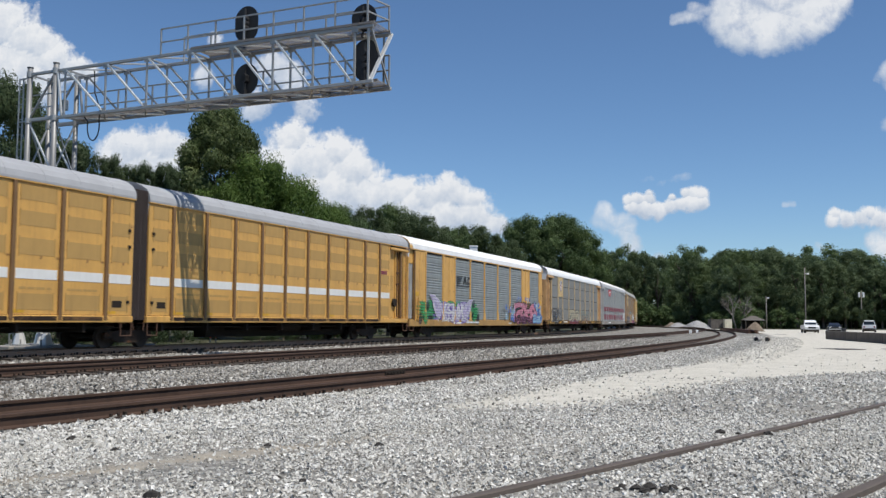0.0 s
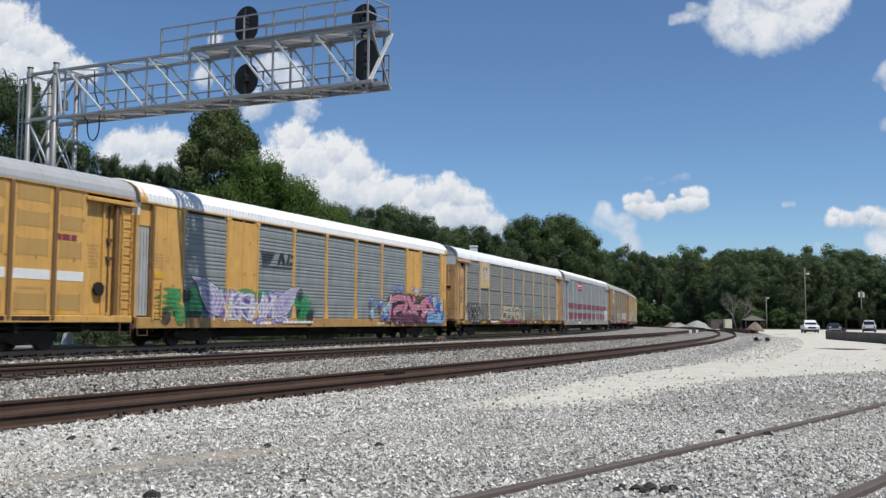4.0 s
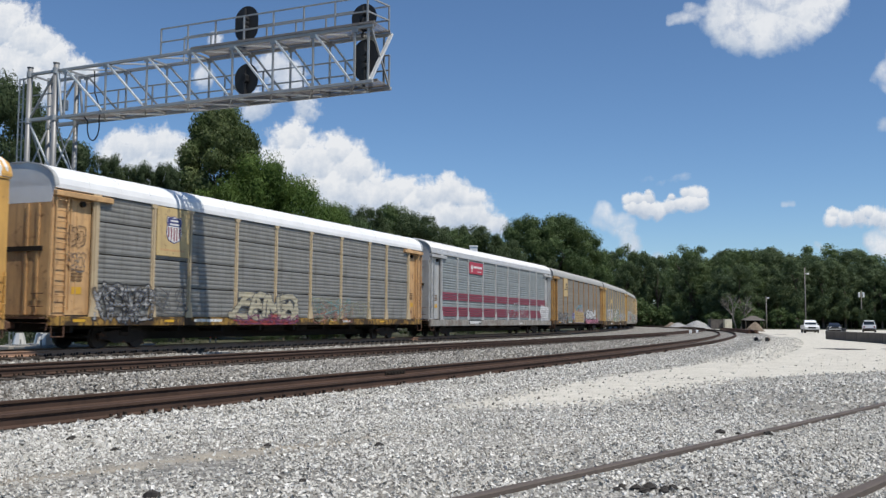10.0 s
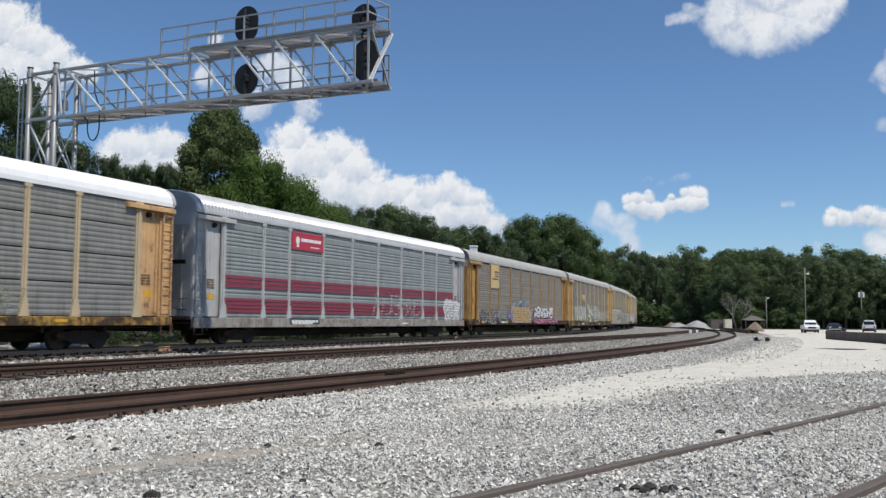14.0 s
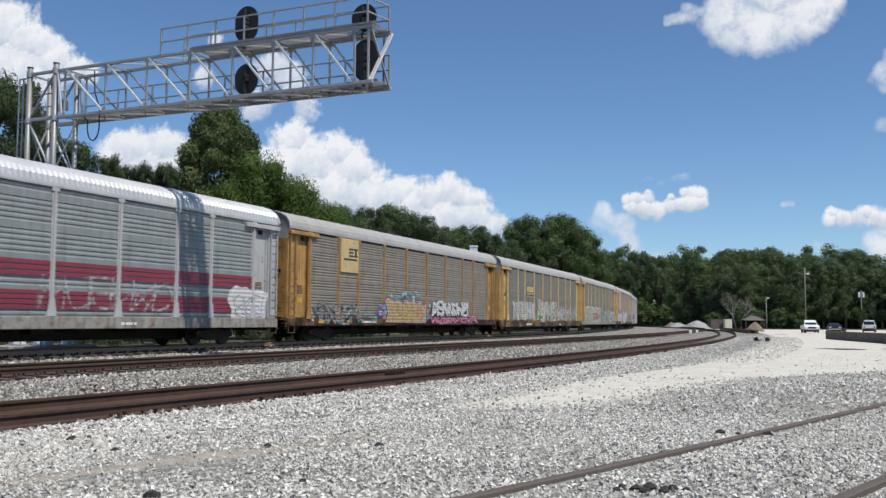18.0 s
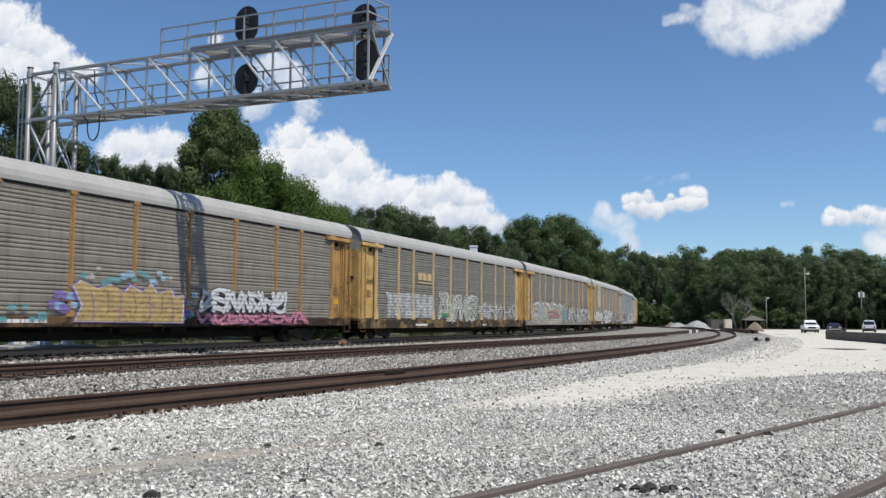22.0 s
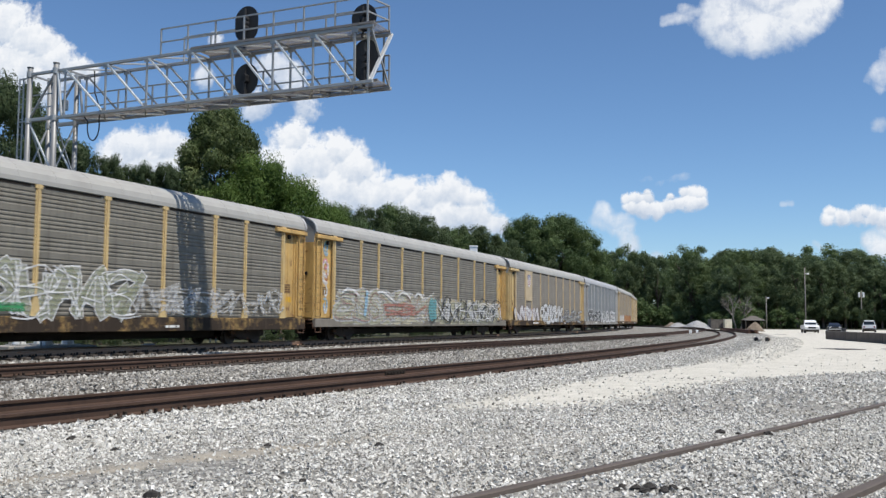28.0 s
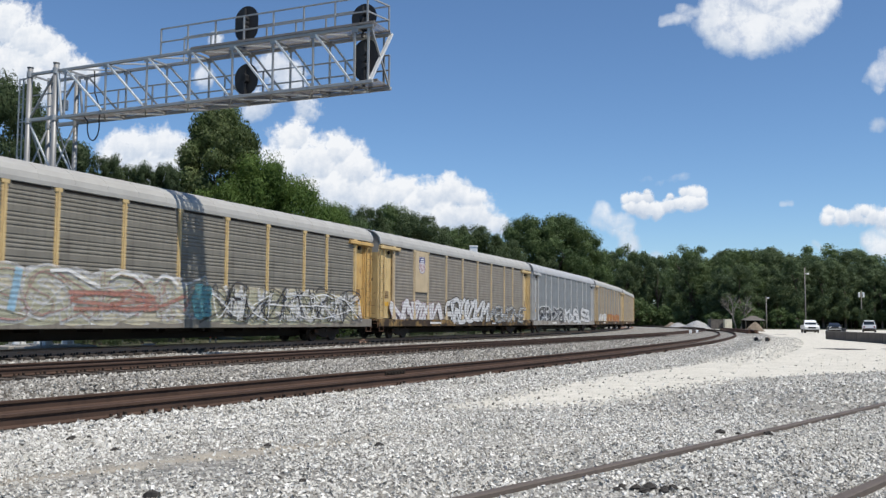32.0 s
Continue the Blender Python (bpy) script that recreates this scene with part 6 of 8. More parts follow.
def build_gantry():
    ga = thing("signal_gantry", "galvanised steel cantilever signal gantry over the tracks", "signal gantry", m=GANTRY_POSE)
    yf, yb = -5.05, -3.98
    zb, zt = 8.69, 10.53
    xe = 8.25
    front, back = (-7.11, -5.72), (-7.2, -5.74)
    for x, y, top, r in ((front[1], yf, 10.83, 0.108), (front[0], yf, 10.8, 0.104), (back[1], yb, 10.6, 0.092), (back[0], yb, 10.6, 0.092)):
        p = part("post", Shape().tube((x, y, -0.1), (x, y, top), r * 1.08, r, 16).tube((x, y, top), (x, y, top + 0.03), r * 1.18, n=16), STEEL_POST, ga, "round galvanised post", True)
        part("flared_foot", Shape().tube((x, y, 0.0), (x, y, 0.42), 0.25, 0.15, 8), STEEL_BRIGHT, p, "pale flared foot of the post")
        part("base_plate", Shape().box(x - 0.35, x + 0.35, y - 0.35, y + 0.35, -0.05, 0.0, 0.01), STEEL, p)
        for z in (zb, zt):
            part("collar", Shape().tube((x, y, z - 0.11), (x, y, z + 0.11), r * 1.25, n=16), STEEL, p)
    for x0, x1 in ((-7.85, -6.6), (-6.4, -5.05)):
        part("foundation", Shape().box(x0, x1, yf - 0.9, yb + 0.9, -0.9, -0.05, 0.04), CONCRETE_PALE, ga, "pale concrete foundation block")
        for x in (x0 + 0.15, x1 - 0.15):
            part("anchor_bolt", Shape().tube((x, yf - 0.7, -0.06), (x, yf - 0.7, 0.2), 0.03, n=6), STEEL, ga)
    stations = (-5.23, -3.18, -1.19, 0.79, 2.65, 4.35, 5.96, 7.56)
    for y in (yf, yb):
        x0, x1 = front if y == yf else back
        for z in (zb, zt):
            part("chord", Shape().box(x0, xe + (0.0 if y == yf else 0.1), y - 0.055, y + 0.055, z - 0.055, z + 0.055, 0.012), STEEL, ga)
        for x in (*stations, xe - 0.18):
            part("upright", Shape().box(x - 0.035, x + 0.035, y - 0.03, y + 0.03, zb, zt, 0.006), STEEL, ga)
        # the front diagonals' sunlit look is put into a paler steel colour
        for a, q in zip((-5.72, *stations), stations):
            part("diagonal", Shape().bar((a + 0.12, y - 0.02, zt - 0.05), (q - 0.1, y - 0.02, zb + 0.06), 0.1 if y == yf else 0.075, 0.06), STEEL_BRIGHT if y == yf else STEEL, ga, "steel diagonal, the front row coloured sunlit pale")
        for a in stations:
            part("gusset", Shape().box(a - 0.1, a + 0.14, y - 0.045, y - 0.033, zt - 0.16, zt - 0.04), STEEL, ga)
            part("gusset", Shape().box(a - 0.16, a + 0.08, y - 0.045, y - 0.033, zb + 0.04, zb + 0.16), STEEL, ga)
        for k in (1, 2, 3):
            z0 = -0.4 + k * 2.3
            part("tower_brace", Shape().bar((x0, y, z0 + 2.2), (x1, y, z0), 0.07, 0.05), STEEL_BRIGHT, ga)
            part("tower_brace", Shape().bar((x0, y, z0 + 2.25), (x1, y, z0 + 2.25), 0.06, 0.06), STEEL, ga)
        part("tower_brace", Shape().bar((x0, y, zb), (x1, y, zt), 0.08, 0.05), STEEL, ga)
    for xf, xb in zip(front, back):
        for k in (1, 2, 3):
            z0 = -0.4 + k * 2.3
            part("tower_brace", Shape().bar((xf, yf, z0), (xb, yb, z0 + 2.2), 0.06, 0.045), STEEL, ga)
            part("tower_brace", Shape().bar((xf, yf, z0 + 2.2), (xb, yb, z0), 0.06, 0.045), STEEL, ga)
        part("tower_brace", Shape().bar((xf, yf, zt), (xb, yb, zt), 0.07, 0.06), STEEL, ga)
    for i, x in enumerate(stations):
        for z in (zb, zt):
            part("cross_bar", Shape().bar((x, yf, z), (x, yb, z), 0.06, 0.06), STEEL, ga)
        if i:
            for z in (zb - 0.05, zt + 0.02):
                part("lacing", Shape().bar((stations[i - 1], yf, z), (x, yb, z), 0.06, 0.05), STEEL_BRIGHT, ga)
                part("lacing", Shape().bar(((stations[i - 1] + x) / 2, yb, z), (x, yf, z), 0.05, 0.04), STEEL, ga)

    def deck(x0, x1, y0, y1, z, thin=0.006):
        d = part("walkway", Shape().box(x0, x1, y0, y0 + 0.04, z - 0.02, z + 0.06).box(x0, x1, y1 - 0.04, y1, z - 0.02, z + 0.06), STEEL_DARK, ga, "steel grating walkway")
        s = Shape()
        k = int((x1 - x0) / 0.1)
        for i in range(k):
            x = x0 + (i + 0.5) * (x1 - x0) / k
            s.box(x - thin, x + thin, y0 + 0.04, y1 - 0.04, z, z + 0.04)
        part("grating", s, STEEL_DARK, d)
    deck(-5.6, xe + 0.05, yf + 0.22, yb - 0.05, zb + 0.08)
    deck(0.85, xe + 0.08, yf - 0.08, yb - 0.05, zt + 0.08)

    def guard(x0, x1, y, z, h, step):
        n = max(2, round((x1 - x0) / step))
        for i in range(n + 1):
            x = x0 + i * (x1 - x0) / n
            part("guard_post", Shape().box(x - 0.025, x + 0.025, y - 0.025, y + 0.025, z, z + h), STEEL, ga)
        for k in (0.5, 1.0):
            part("guard_rail", Shape().bar((x0, y, z + h * k), (x1, y, z + h * k), 0.045), STEEL, ga)
    guard(-0.53, xe - 0.2, yf - 0.04, zt, 0.98, 1.22)
    guard(-0.4, xe + 0.0, yb, zt, 0.98, 1.25)
    guard(-5.2, xe + 0.05, yb - 0.05, zb + 0.1, 1.02, 1.7)
    for z in (0.5, 1.0):
        part("guard_rail", Shape().bar((xe - 0.2, yf - 0.04, zt + 0.98 * z), (xe, yb, zt + 0.98 * z), 0.045), STEEL, ga)
        part("guard_rail", Shape().bar((-7.2, yf + 0.1, zb + 1.02 * z), (-5.2, yf + 0.1, zb + 1.02 * z), 0.04), STEEL, ga)
    part("end_brace", Shape().bar((xe - 0.1, yf, zb + 0.05), (xe + 0.1, yb, zt), 0.13, 0.07), STEEL_BRIGHT, ga, "bright steel end brace")
    part("end_brace", Shape().bar((xe - 0.1, yf, zt), (xe + 0.05, yb, zb), 0.06, 0.05), STEEL, ga)
    lad = Shape()
    for x in (-7.72, -7.5):
        lad.bar((x, yf + 0.05, -0.4), (x, yf + 0.05, 10.45), 0.045)
    for i in range(34):
        lad.bar((-7.72, yf + 0.05, 0.1 + i * 0.3), (-7.5, yf + 0.05, 0.1 + i * 0.3), 0.025)
    for z in (10.4, zb, 6.4, 3.2):
        lad.bar((-7.72, yf + 0.05, z), (front[0], yf, z), 0.05)
    part("ladder", lad, STEEL, ga)
    cable = Shape()
    pts = [(-4.5, yf + 0.3, zb)]
    for i in range(17):
        a = math.pi * (-0.12 + 1.24 * i / 16)
        pts.append((-4.02 - 0.3 * math.cos(a), yf + 0.3, zb - 0.4 - 0.55 * math.sin(a)))
    pts.append((-3.7, yf + 0.3, zb + 0.2))
    pts += [(-4.0, yf + 0.3, zb + 0.9), (-4.05, yf + 0.3, zt - 0.1)]
    for a, q in zip(pts, pts[1:]):
        cable.tube(a, q, 0.025, n=6)
    part("cable", cable, RUBBER, ga, "black looped signal cable")
    signal_head(ga, 2.79, -4.45, 10.82, 12.08, 0.47, 3, "tall black three-lamp signal head above the walkway")
    signal_head(ga, 2.83, -4.45, 8.93, 9.99, 0.47, 3, "black signal head hung in the truss")
    signal_head(ga, 7.57, -4.45, 10.6, 11.5, 0.449, 3, "round black signal head at the outer end")
    signal_head(ga, 7.65, -4.45, 8.93, 10.28, 0.45, 3, "tall black signal head hung at the outer end")
    part("junction_box", Shape().box(-5.55, -5.3, yf + 0.1, yf + 0.3, 9.0, 9.4, 0.03), STEEL, ga)


build_gantry()


# ---- trees ----
def crown_mesh(name, seed, height, width, clumps, leaves, size, mat, lean=0.0, low=0.25, simple=False):
    """A crown of small leaves in clumps along a rough egg, with an uneven outline and gaps."""
    rng = np.random.default_rng(seed)
    cs = []
    while len(cs) < clumps:
        t = rng.uniform(0, 1)
        z = height * (low + (1 - low) * t)
        r = width / 2 * (math.sin(math.pi * (0.14 + 0.8 * t)) ** 0.75) * rng.uniform(0.8, 1.12)
        a = rng.uniform(0, 2 * math.pi)
        k = rng.uniform(0.35, 1) ** 0.5
        cs.append((r * k * math.cos(a) + lean * t, r * k * math.sin(a), z * rng.uniform(0.95, 1.0), rng.uniform(0.45, 1.0) * width * 0.15))
    cs = np.array(cs)
    which = rng.integers(0, clumps, clumps * leaves)
    d = rng.normal(size=(len(which), 3))
    d /= np.linalg.norm(d, axis=1)[:, None]
    rad = cs[which, 3] * rng.uniform(0.45, 1.15, len(which))
    c = cs[which, :3] + d * rad[:, None] * np.array((1, 1, 0.8))
    u = rng.normal(size=(len(which), 3))
    u -= (u * d).sum(1)[:, None] * d * 0.7
    u /= np.linalg.norm(u, axis=1)[:, None]
    w = np.cross(d + rng.normal(size=d.shape) * 0.38, u)
    w /= np.linalg.norm(w, axis=1)[:, None] + 1e-6
    s = size * rng.uniform(0.6, 1.3, len(which))[:, None]
    n, k = len(which), 3 if simple else 4
    v = np.stack([c - u * s, c + w * s * 0.75, c + u * s] if simple else [c - u * s, c + w * s * 0.55, c + u * s, c - w * s * 0.55], 1).reshape(-1, 3)
    me = bpy.data.meshes.new(name)
    me.vertices.add(n * k)
    me.vertices.foreach_set("co", v.ravel())
    me.loops.add(n * k)
    me.loops.foreach_set("vertex_index", np.arange(n * k, dtype=np.int32))
    me.polygons.add(n)
    me.polygons.foreach_set("loop_start", np.arange(0, n * k, k, dtype=np.int32))
    me.update(calc_edges=True)
    me.materials.append(mat)
    return me, cs


def make_tree(label, seed, height, width, clumps, leaves, size, mat, name="tree", category="tree", low=0.25, simple=False):
    t = thing(name, label, category, "trees behind the tracks")
    me, cs = crown_mesh("crown", seed, height, width, clumps, leaves, size, mat, low=low, simple=simple)
    part("crown", me, None, t, "dense green foliage")
    rng = random.Random(seed)
    s = Shape()
    pts = [Vector((rng.uniform(-0.2, 0.2) * k, rng.uniform(-0.2, 0.2) * k, height * 0.8 * k / 5)) for k in range(6)]
    for k in range(5):
        s.tube(pts[k] - Vector((0, 0, 0.4 if k == 0 else 0)), pts[k + 1], width * 0.035 * (1 - k / 6), width * 0.035 * (1 - (k + 1) / 6), 8)
    for i in range(0, min(14, len(cs)), 3 if simple else 1):
        c = Vector(cs[i * len(cs) // 14][:3])
        base = pts[min(4, max(1, int(c.z / height * 5) - 1))]
        s.tube(base, base.lerp(c, 0.55) + Vector((0, 0, 0.3)), width * 0.012, width * 0.008, 6)
        s.tube(base.lerp(c, 0.55) + Vector((0, 0, 0.3)), c, width * 0.008, 0.02, 5)
    part("trunk", s, BARK, t, "brown trunk and limbs")
    return t


BROAD = make_tree("broad green tree in full summer leaf", 1, 14, 10, 170, 400, 0.15, LEAF, low=0.14, simple=True)
TALL = make_tree("tall round-crowned green tree in full leaf", 2, 18, 9.4, 190, 620, 0.12, LEAF_TALL, low=0.25)
DARK = make_tree("dark green tree at the wood's edge", 3, 13, 9, 120, 430, 0.125, LEAF_DARK, low=0.06, simple=True)
BRIGHT = make_tree("bright green sunlit tree", 4, 12, 9.5, 135, 480, 0.12, LEAF_BRIGHT, low=0.05, simple=True)
SHRUB = make_tree("low dense green shrub", 5, 4.5, 5.5, 50, 80, 0.22, LEAF, "shrub", "shrub", low=0.02, simple=True)
BUSH = make_tree("low weedy dark green bush", 10, 1.7, 4.2, 34, 110, 0.09, LEAF_DARK, "bush", "bush", low=0.02, simple=True)
PINE = make_tree("slender dark evergreen tree", 6, 12, 4.6, 90, 330, 0.1, LEAF_DARK, low=0.1, simple=True)
WOOD_A = make_tree("broad tree of the far wood", 7, 14, 10, 90, 190, 0.19, LEAF_FAR, low=0.1, simple=True)
WOOD_B = make_tree("dark tree of the far wood", 8, 13.5, 9.5, 85, 190, 0.19, LEAF_FAR_DARK, low=0.05, simple=True)
WOOD_C = make_tree("brighter green tree of the far wood", 9, 12.5, 10, 85, 190, 0.19, LEAF_FAR, low=0.05, simple=True)
WOOD_D = make_tree("dark tree with an open shaded foot", 11, 14, 10, 95, 190, 0.19, LEAF_FAR_DARK, low=0.17, simple=True)
USED = set()


def plant(kind, x, y, scale, turn, wide=1.0):
    m = pose(x, y, -0.45, 0, 0, turn)
    if kind.name in USED:
        t = copy_thing(kind, m)
    else:
        USED.add(kind.name)
        t = kind
        t.matrix_basis = m
    t.scale = (scale * wide, scale * wide, scale)
    return t


# the trees behind the train, then the wood round the far curve
plant(TALL, -18.3, 75, 1.03, 10, 0.78)
for x, y, top, turn in ((-27.0, 66, 13.9, 0), (-25.9, 65.5, 13.6, 70), (-24.7, 66, 12.9, 140), (-23.8, 66.5, 12.9, 210), (-23.1, 66, 12.1, 280), (-22.4, 67, 11.7, 30), (-21.8, 66, 12.0, 100), (-21.2, 65.5, 12.2, 170), (-20.6, 66.5, 11.9, 240), (-20.0, 66, 12.3, 310), (-19.4, 66, 12.0, 50)):
    plant(PINE, x, y, (top + 0.45) / 12, turn, 0.5)
for kind, x, y, s, turn, wide in (
        (DARK, -31.5, 66, 1.42, 20, 0.75), (DARK, -29.3, 62, 1.36, 80, 0.6), (PINE, -25.3, 62, 1.12, 0, 1.0), (PINE, -26.8, 66, 1.2, 45, 1.0), (DARK, -26.0, 74, 1.04, 45, 0.8),
        (PINE, -22.8, 75, 0.95, 130, 1.1), (DARK, -24, 80, 0.88, 150, 1.0), (PINE, -19.0, 64, 0.82, 15, 1.2), (PINE, -20.2, 66, 0.88, 75, 1.1),
        (BRIGHT, -14.4, 73, 1.16, 200, 0.72), (BRIGHT, -11.6, 74, 1.02, 300, 0.75), (BRIGHT, -17.3, 71, 0.95, 90, 0.8), (BRIGHT, -9.6, 76, 0.88, 40, 0.7), (BROAD, -8.2, 84, 0.72, 30, 0.8), (BROAD, -5.4, 92, 0.7, 130, 0.8),
        (BROAD, -14.2, 122, 1.14, 60, 0.75), (DARK, -9.4, 118, 1.22, 10, 0.7), (BROAD, -6.3, 125, 1.18, 220, 0.75), (DARK, -3.6, 121, 1.18, 70, 0.9), (DARK, -1.2, 122, 1.08, 300, 0.95), (BROAD, 1.6, 128, 0.98, 140, 0.9), (DARK, 4.2, 130, 1.14, 240, 0.95), (DARK, 6.6, 134, 1.08, 340, 0.9),
        (DARK, 9.0, 138, 1.05, 30, 0.95), (BROAD, 13.0, 150, 1.27, 0, 0.85), (BROAD, 18.5, 150, 1.3, 100, 0.9), (BROAD, 22.8, 152, 1.17, 190, 0.8), (DARK, 16, 146, 0.9, 260, 1.0), (BRIGHT, 26.5, 165, 1.0, 20, 0.8)):
    plant(kind, x, y, s, turn, wide)
rng_wood = random.Random(12)
for row, (y0, count, x0, x1, hgt) in enumerate(((356, 20, 40, 122, 27.5), (340, 17, 44, 112, 24))):
    for i in range(count):
        x = x0 + (x1 - x0) * i / (count - 1) + rng_wood.uniform(-2, 2)
        s = hgt / 13.5 * rng_wood.uniform(0.86, 1.1)
        plant(rng_wood.choice((WOOD_A, WOOD_B, WOOD_A, WOOD_B)), x, y0 + rng_wood.uniform(-6, 6), s, rng_wood.uniform(0, 360), 0.7)
for row, (y0, count, x0, x1, hgt) in enumerate(((264, 21, 72, 156, 20.4), (250, 17, 74, 144, 18.6), (236, 16, 70, 138, 15.5))):
    for i in range(count):
        x = x0 + (x1 - x0) * i / (count - 1) + rng_wood.uniform(-2, 2)
        s = hgt / 13.5 * rng_wood.uniform(0.84, 1.12)
        plant(WOOD_D if y0 < 260 and x > 84 else rng_wood.choice((WOOD_A, WOOD_B, WOOD_C, WOOD_A, WOOD_B)), x, y0 + rng_wood.uniform(-5, 5), s, rng_wood.uniform(0, 360), 1.0)
for x, y, s, turn in ((71.5, 268, 1.72, 40), (94.5, 270, 1.7, 150), (108.0, 268, 1.74, 260), (118.5, 270, 1.66, 20), (83.0, 270, 1.58, 310)):
    plant(WOOD_A if turn != 150 else WOOD_B, x, y, s, turn, 0.95)
for i in range(9):
    plant(SHRUB, 84 + i * 6.2 + rng_wood.uniform(-1, 1), 258 + rng_wood.uniform(-2, 2), rng_wood.uniform(1.5, 2.1), rng_wood.uniform(0, 360))
for i in range(5):
    plant(SHRUB, 66 + i * 5 + rng_wood.uniform(-1.5, 1.5), 226 + rng_wood.uniform(-3, 3), rng_wood.uniform(0.8, 1.5), rng_wood.uniform(0, 360))
for i in range(10):
    plant(SHRUB, 52 + i * 3.2 + rng_wood.uniform(-1.5, 1.5), 318 + rng_wood.uniform(-3, 3), rng_wood.uniform(1.3, 2.2), rng_wood.uniform(0, 360))
for i in range(30):
    p = MAIN.at(-14 + i * 4.0)
    plant(BUSH, p.x - 12.5 - rng_wood.uniform(0, 4), p.y + 3, rng_wood.uniform(0.5, 0.85), rng_wood.uniform(0, 360))


def grass_strip():
    rng = np.random.default_rng(9)
    n = 3200
    s = rng.uniform(-16, 40, n)
    o = -rng.uniform(3.3, 9, n)
    th = np.interp(s, MAIN.s, MAIN.th)
    x, y = np.interp(s, MAIN.s, MAIN.x) + o * np.cos(th), np.interp(s, MAIN.s, MAIN.y) + o * np.sin(th)
    z, _, _ = ground_z(x, y)
    clump = np.array([noise.noise((a * 0.4, b * 0.4, 1)) for a, b in zip(x, y)])
    ok = clump > 0.12
    x, y, z = x[ok], y[ok], z[ok]
    n = len(x)
    a = rng.uniform(0, 2 * math.pi, n)
    h = rng.uniform(0.12, 0.45, n)
    w = rng.uniform(0.02, 0.05, n)
    lean = rng.normal(0, 0.15, (n, 2))
    v = np.stack([np.stack([x - w * np.cos(a), y - w * np.sin(a), z - 0.05], -1), np.stack([x + w * np.cos(a), y + w * np.sin(a), z - 0.05], -1),
                  np.stack([x + lean[:, 0], y + lean[:, 1], z + h], -1)], 1).reshape(-1, 3)
    me = bpy.data.meshes.new("grass")
    me.from_pydata(v.tolist(), [], [(3 * i, 3 * i + 1, 3 * i + 2) for i in range(n)])
    me.materials.append(GRASS_MAT)
    tagged(new("grass", me), "rough green grass and weeds beside the track", "grass", kind="stuff")


grass_strip()


def dead_tree(x, y):
    t = thing("bare_tree", "leafless grey tree before the wood", "tree", m=pose(x, y, -0.45))
    rng = random.Random(31)
    s = Shape()

    def grow(p, d, length, r, level):
        q = p + d * length
        s.tube(p, q, r, r * 0.65, 6)
        if level:
            for _ in range(4 if level > 1 else 5):
                nd = (d + Vector((rng.uniform(-0.8, 0.8), rng.uniform(-0.8, 0.8), rng.uniform(-0.1, 0.5)))).normalized()
                grow(p.lerp(q, rng.uniform(0.5, 1)), nd, length * rng.uniform(0.5, 0.8), r * 0.55, level - 1)
    for k in (-0.5, 0.5):
        grow(Vector((k, 0, -0.2)), Vector((k * 0.6, 0, 1)).normalized(), 4.0, 0.2, 3)
    part("trunk", s, DEAD_WOOD, t)


dead_tree(70.5, 222)


# ---- sky ----
def cloud_mat(name, gain, dense, fine, mottle=0.018):
    """Cloud vapour; gain: how far its edge is broken up, dense: where it turns opaque, fine: the share of small tufts."""
    m = bpy.data.materials.new(name)
    m.use_nodes = True
    nt = m.node_tree
    nt.nodes.clear()
    out = nt.nodes.new("ShaderNodeOutputMaterial")
    att = nt.nodes.new("ShaderNodeAttribute")
    att.attribute_name = "puff"
    sep = nt.nodes.new("ShaderNodeSeparateColor")
    nt.links.new(att.outputs["Color"], sep.inputs[0])
    big = noise_out(nt, 0.014, 11, 0.58)
    fac = nt.nodes.new("ShaderNodeMath")
    fac.operation = "MULTIPLY_ADD"
    fac.inputs[1].default_value = gain
    fac.inputs[2].default_value = -gain / 2
    nt.links.new(mixed(nt, fine, big, noise_out(nt, 0.05, 8, 0.65)), fac.inputs[0])
    total = nt.nodes.new("ShaderNodeMath")
    total.operation = "ADD"
    nt.links.new(fac.outputs[0], total.inputs[0])
    nt.links.new(sep.outputs[0], total.inputs[1])
    alpha = nt.nodes.new("ShaderNodeMath")
    alpha.operation = "MULTIPLY"
    nt.links.new(ramp(nt, total.outputs[0], -0.05, dense), alpha.inputs[0])
    nt.links.new(sep.outputs[2], alpha.inputs[1])
    # sunlit tops and shaded grey bases are put into the glowing colour
    lit = nt.nodes.new("ShaderNodeMath")
    lit.operation = "MULTIPLY_ADD"
    lit.inputs[1].default_value = 0.9
    nt.links.new(noise_out(nt, mottle, 9, 0.6), lit.inputs[0])
    nt.links.new(sep.outputs[1], lit.inputs[2])
    col = ramp(nt, lit.outputs[0], 0.55, 1.0, (0.46, 0.54, 0.66), (0.8, 0.82, 0.85))
    em = nt.nodes.new("ShaderNodeEmission")
    nt.links.new(col, em.inputs["Color"])
    tr = nt.nodes.new("ShaderNodeBsdfTransparent")
    mx = nt.nodes.new("ShaderNodeMixShader")
    nt.links.new(alpha.outputs[0], mx.inputs[0])
    nt.links.new(tr.outputs[0], mx.inputs[1])
    nt.links.new(em.outputs[0], mx.inputs[2])
    nt.links.new(mx.outputs[0], out.inputs["Surface"])
    return m


CLOUD = cloud_mat("cloud_vapour", 2.9, 0.5, 0.3)
CLOUD_SOFT = cloud_mat("soft_cloud_vapour", 2.3, 0.85, 0.15, 0.009)
CLOUDS = []


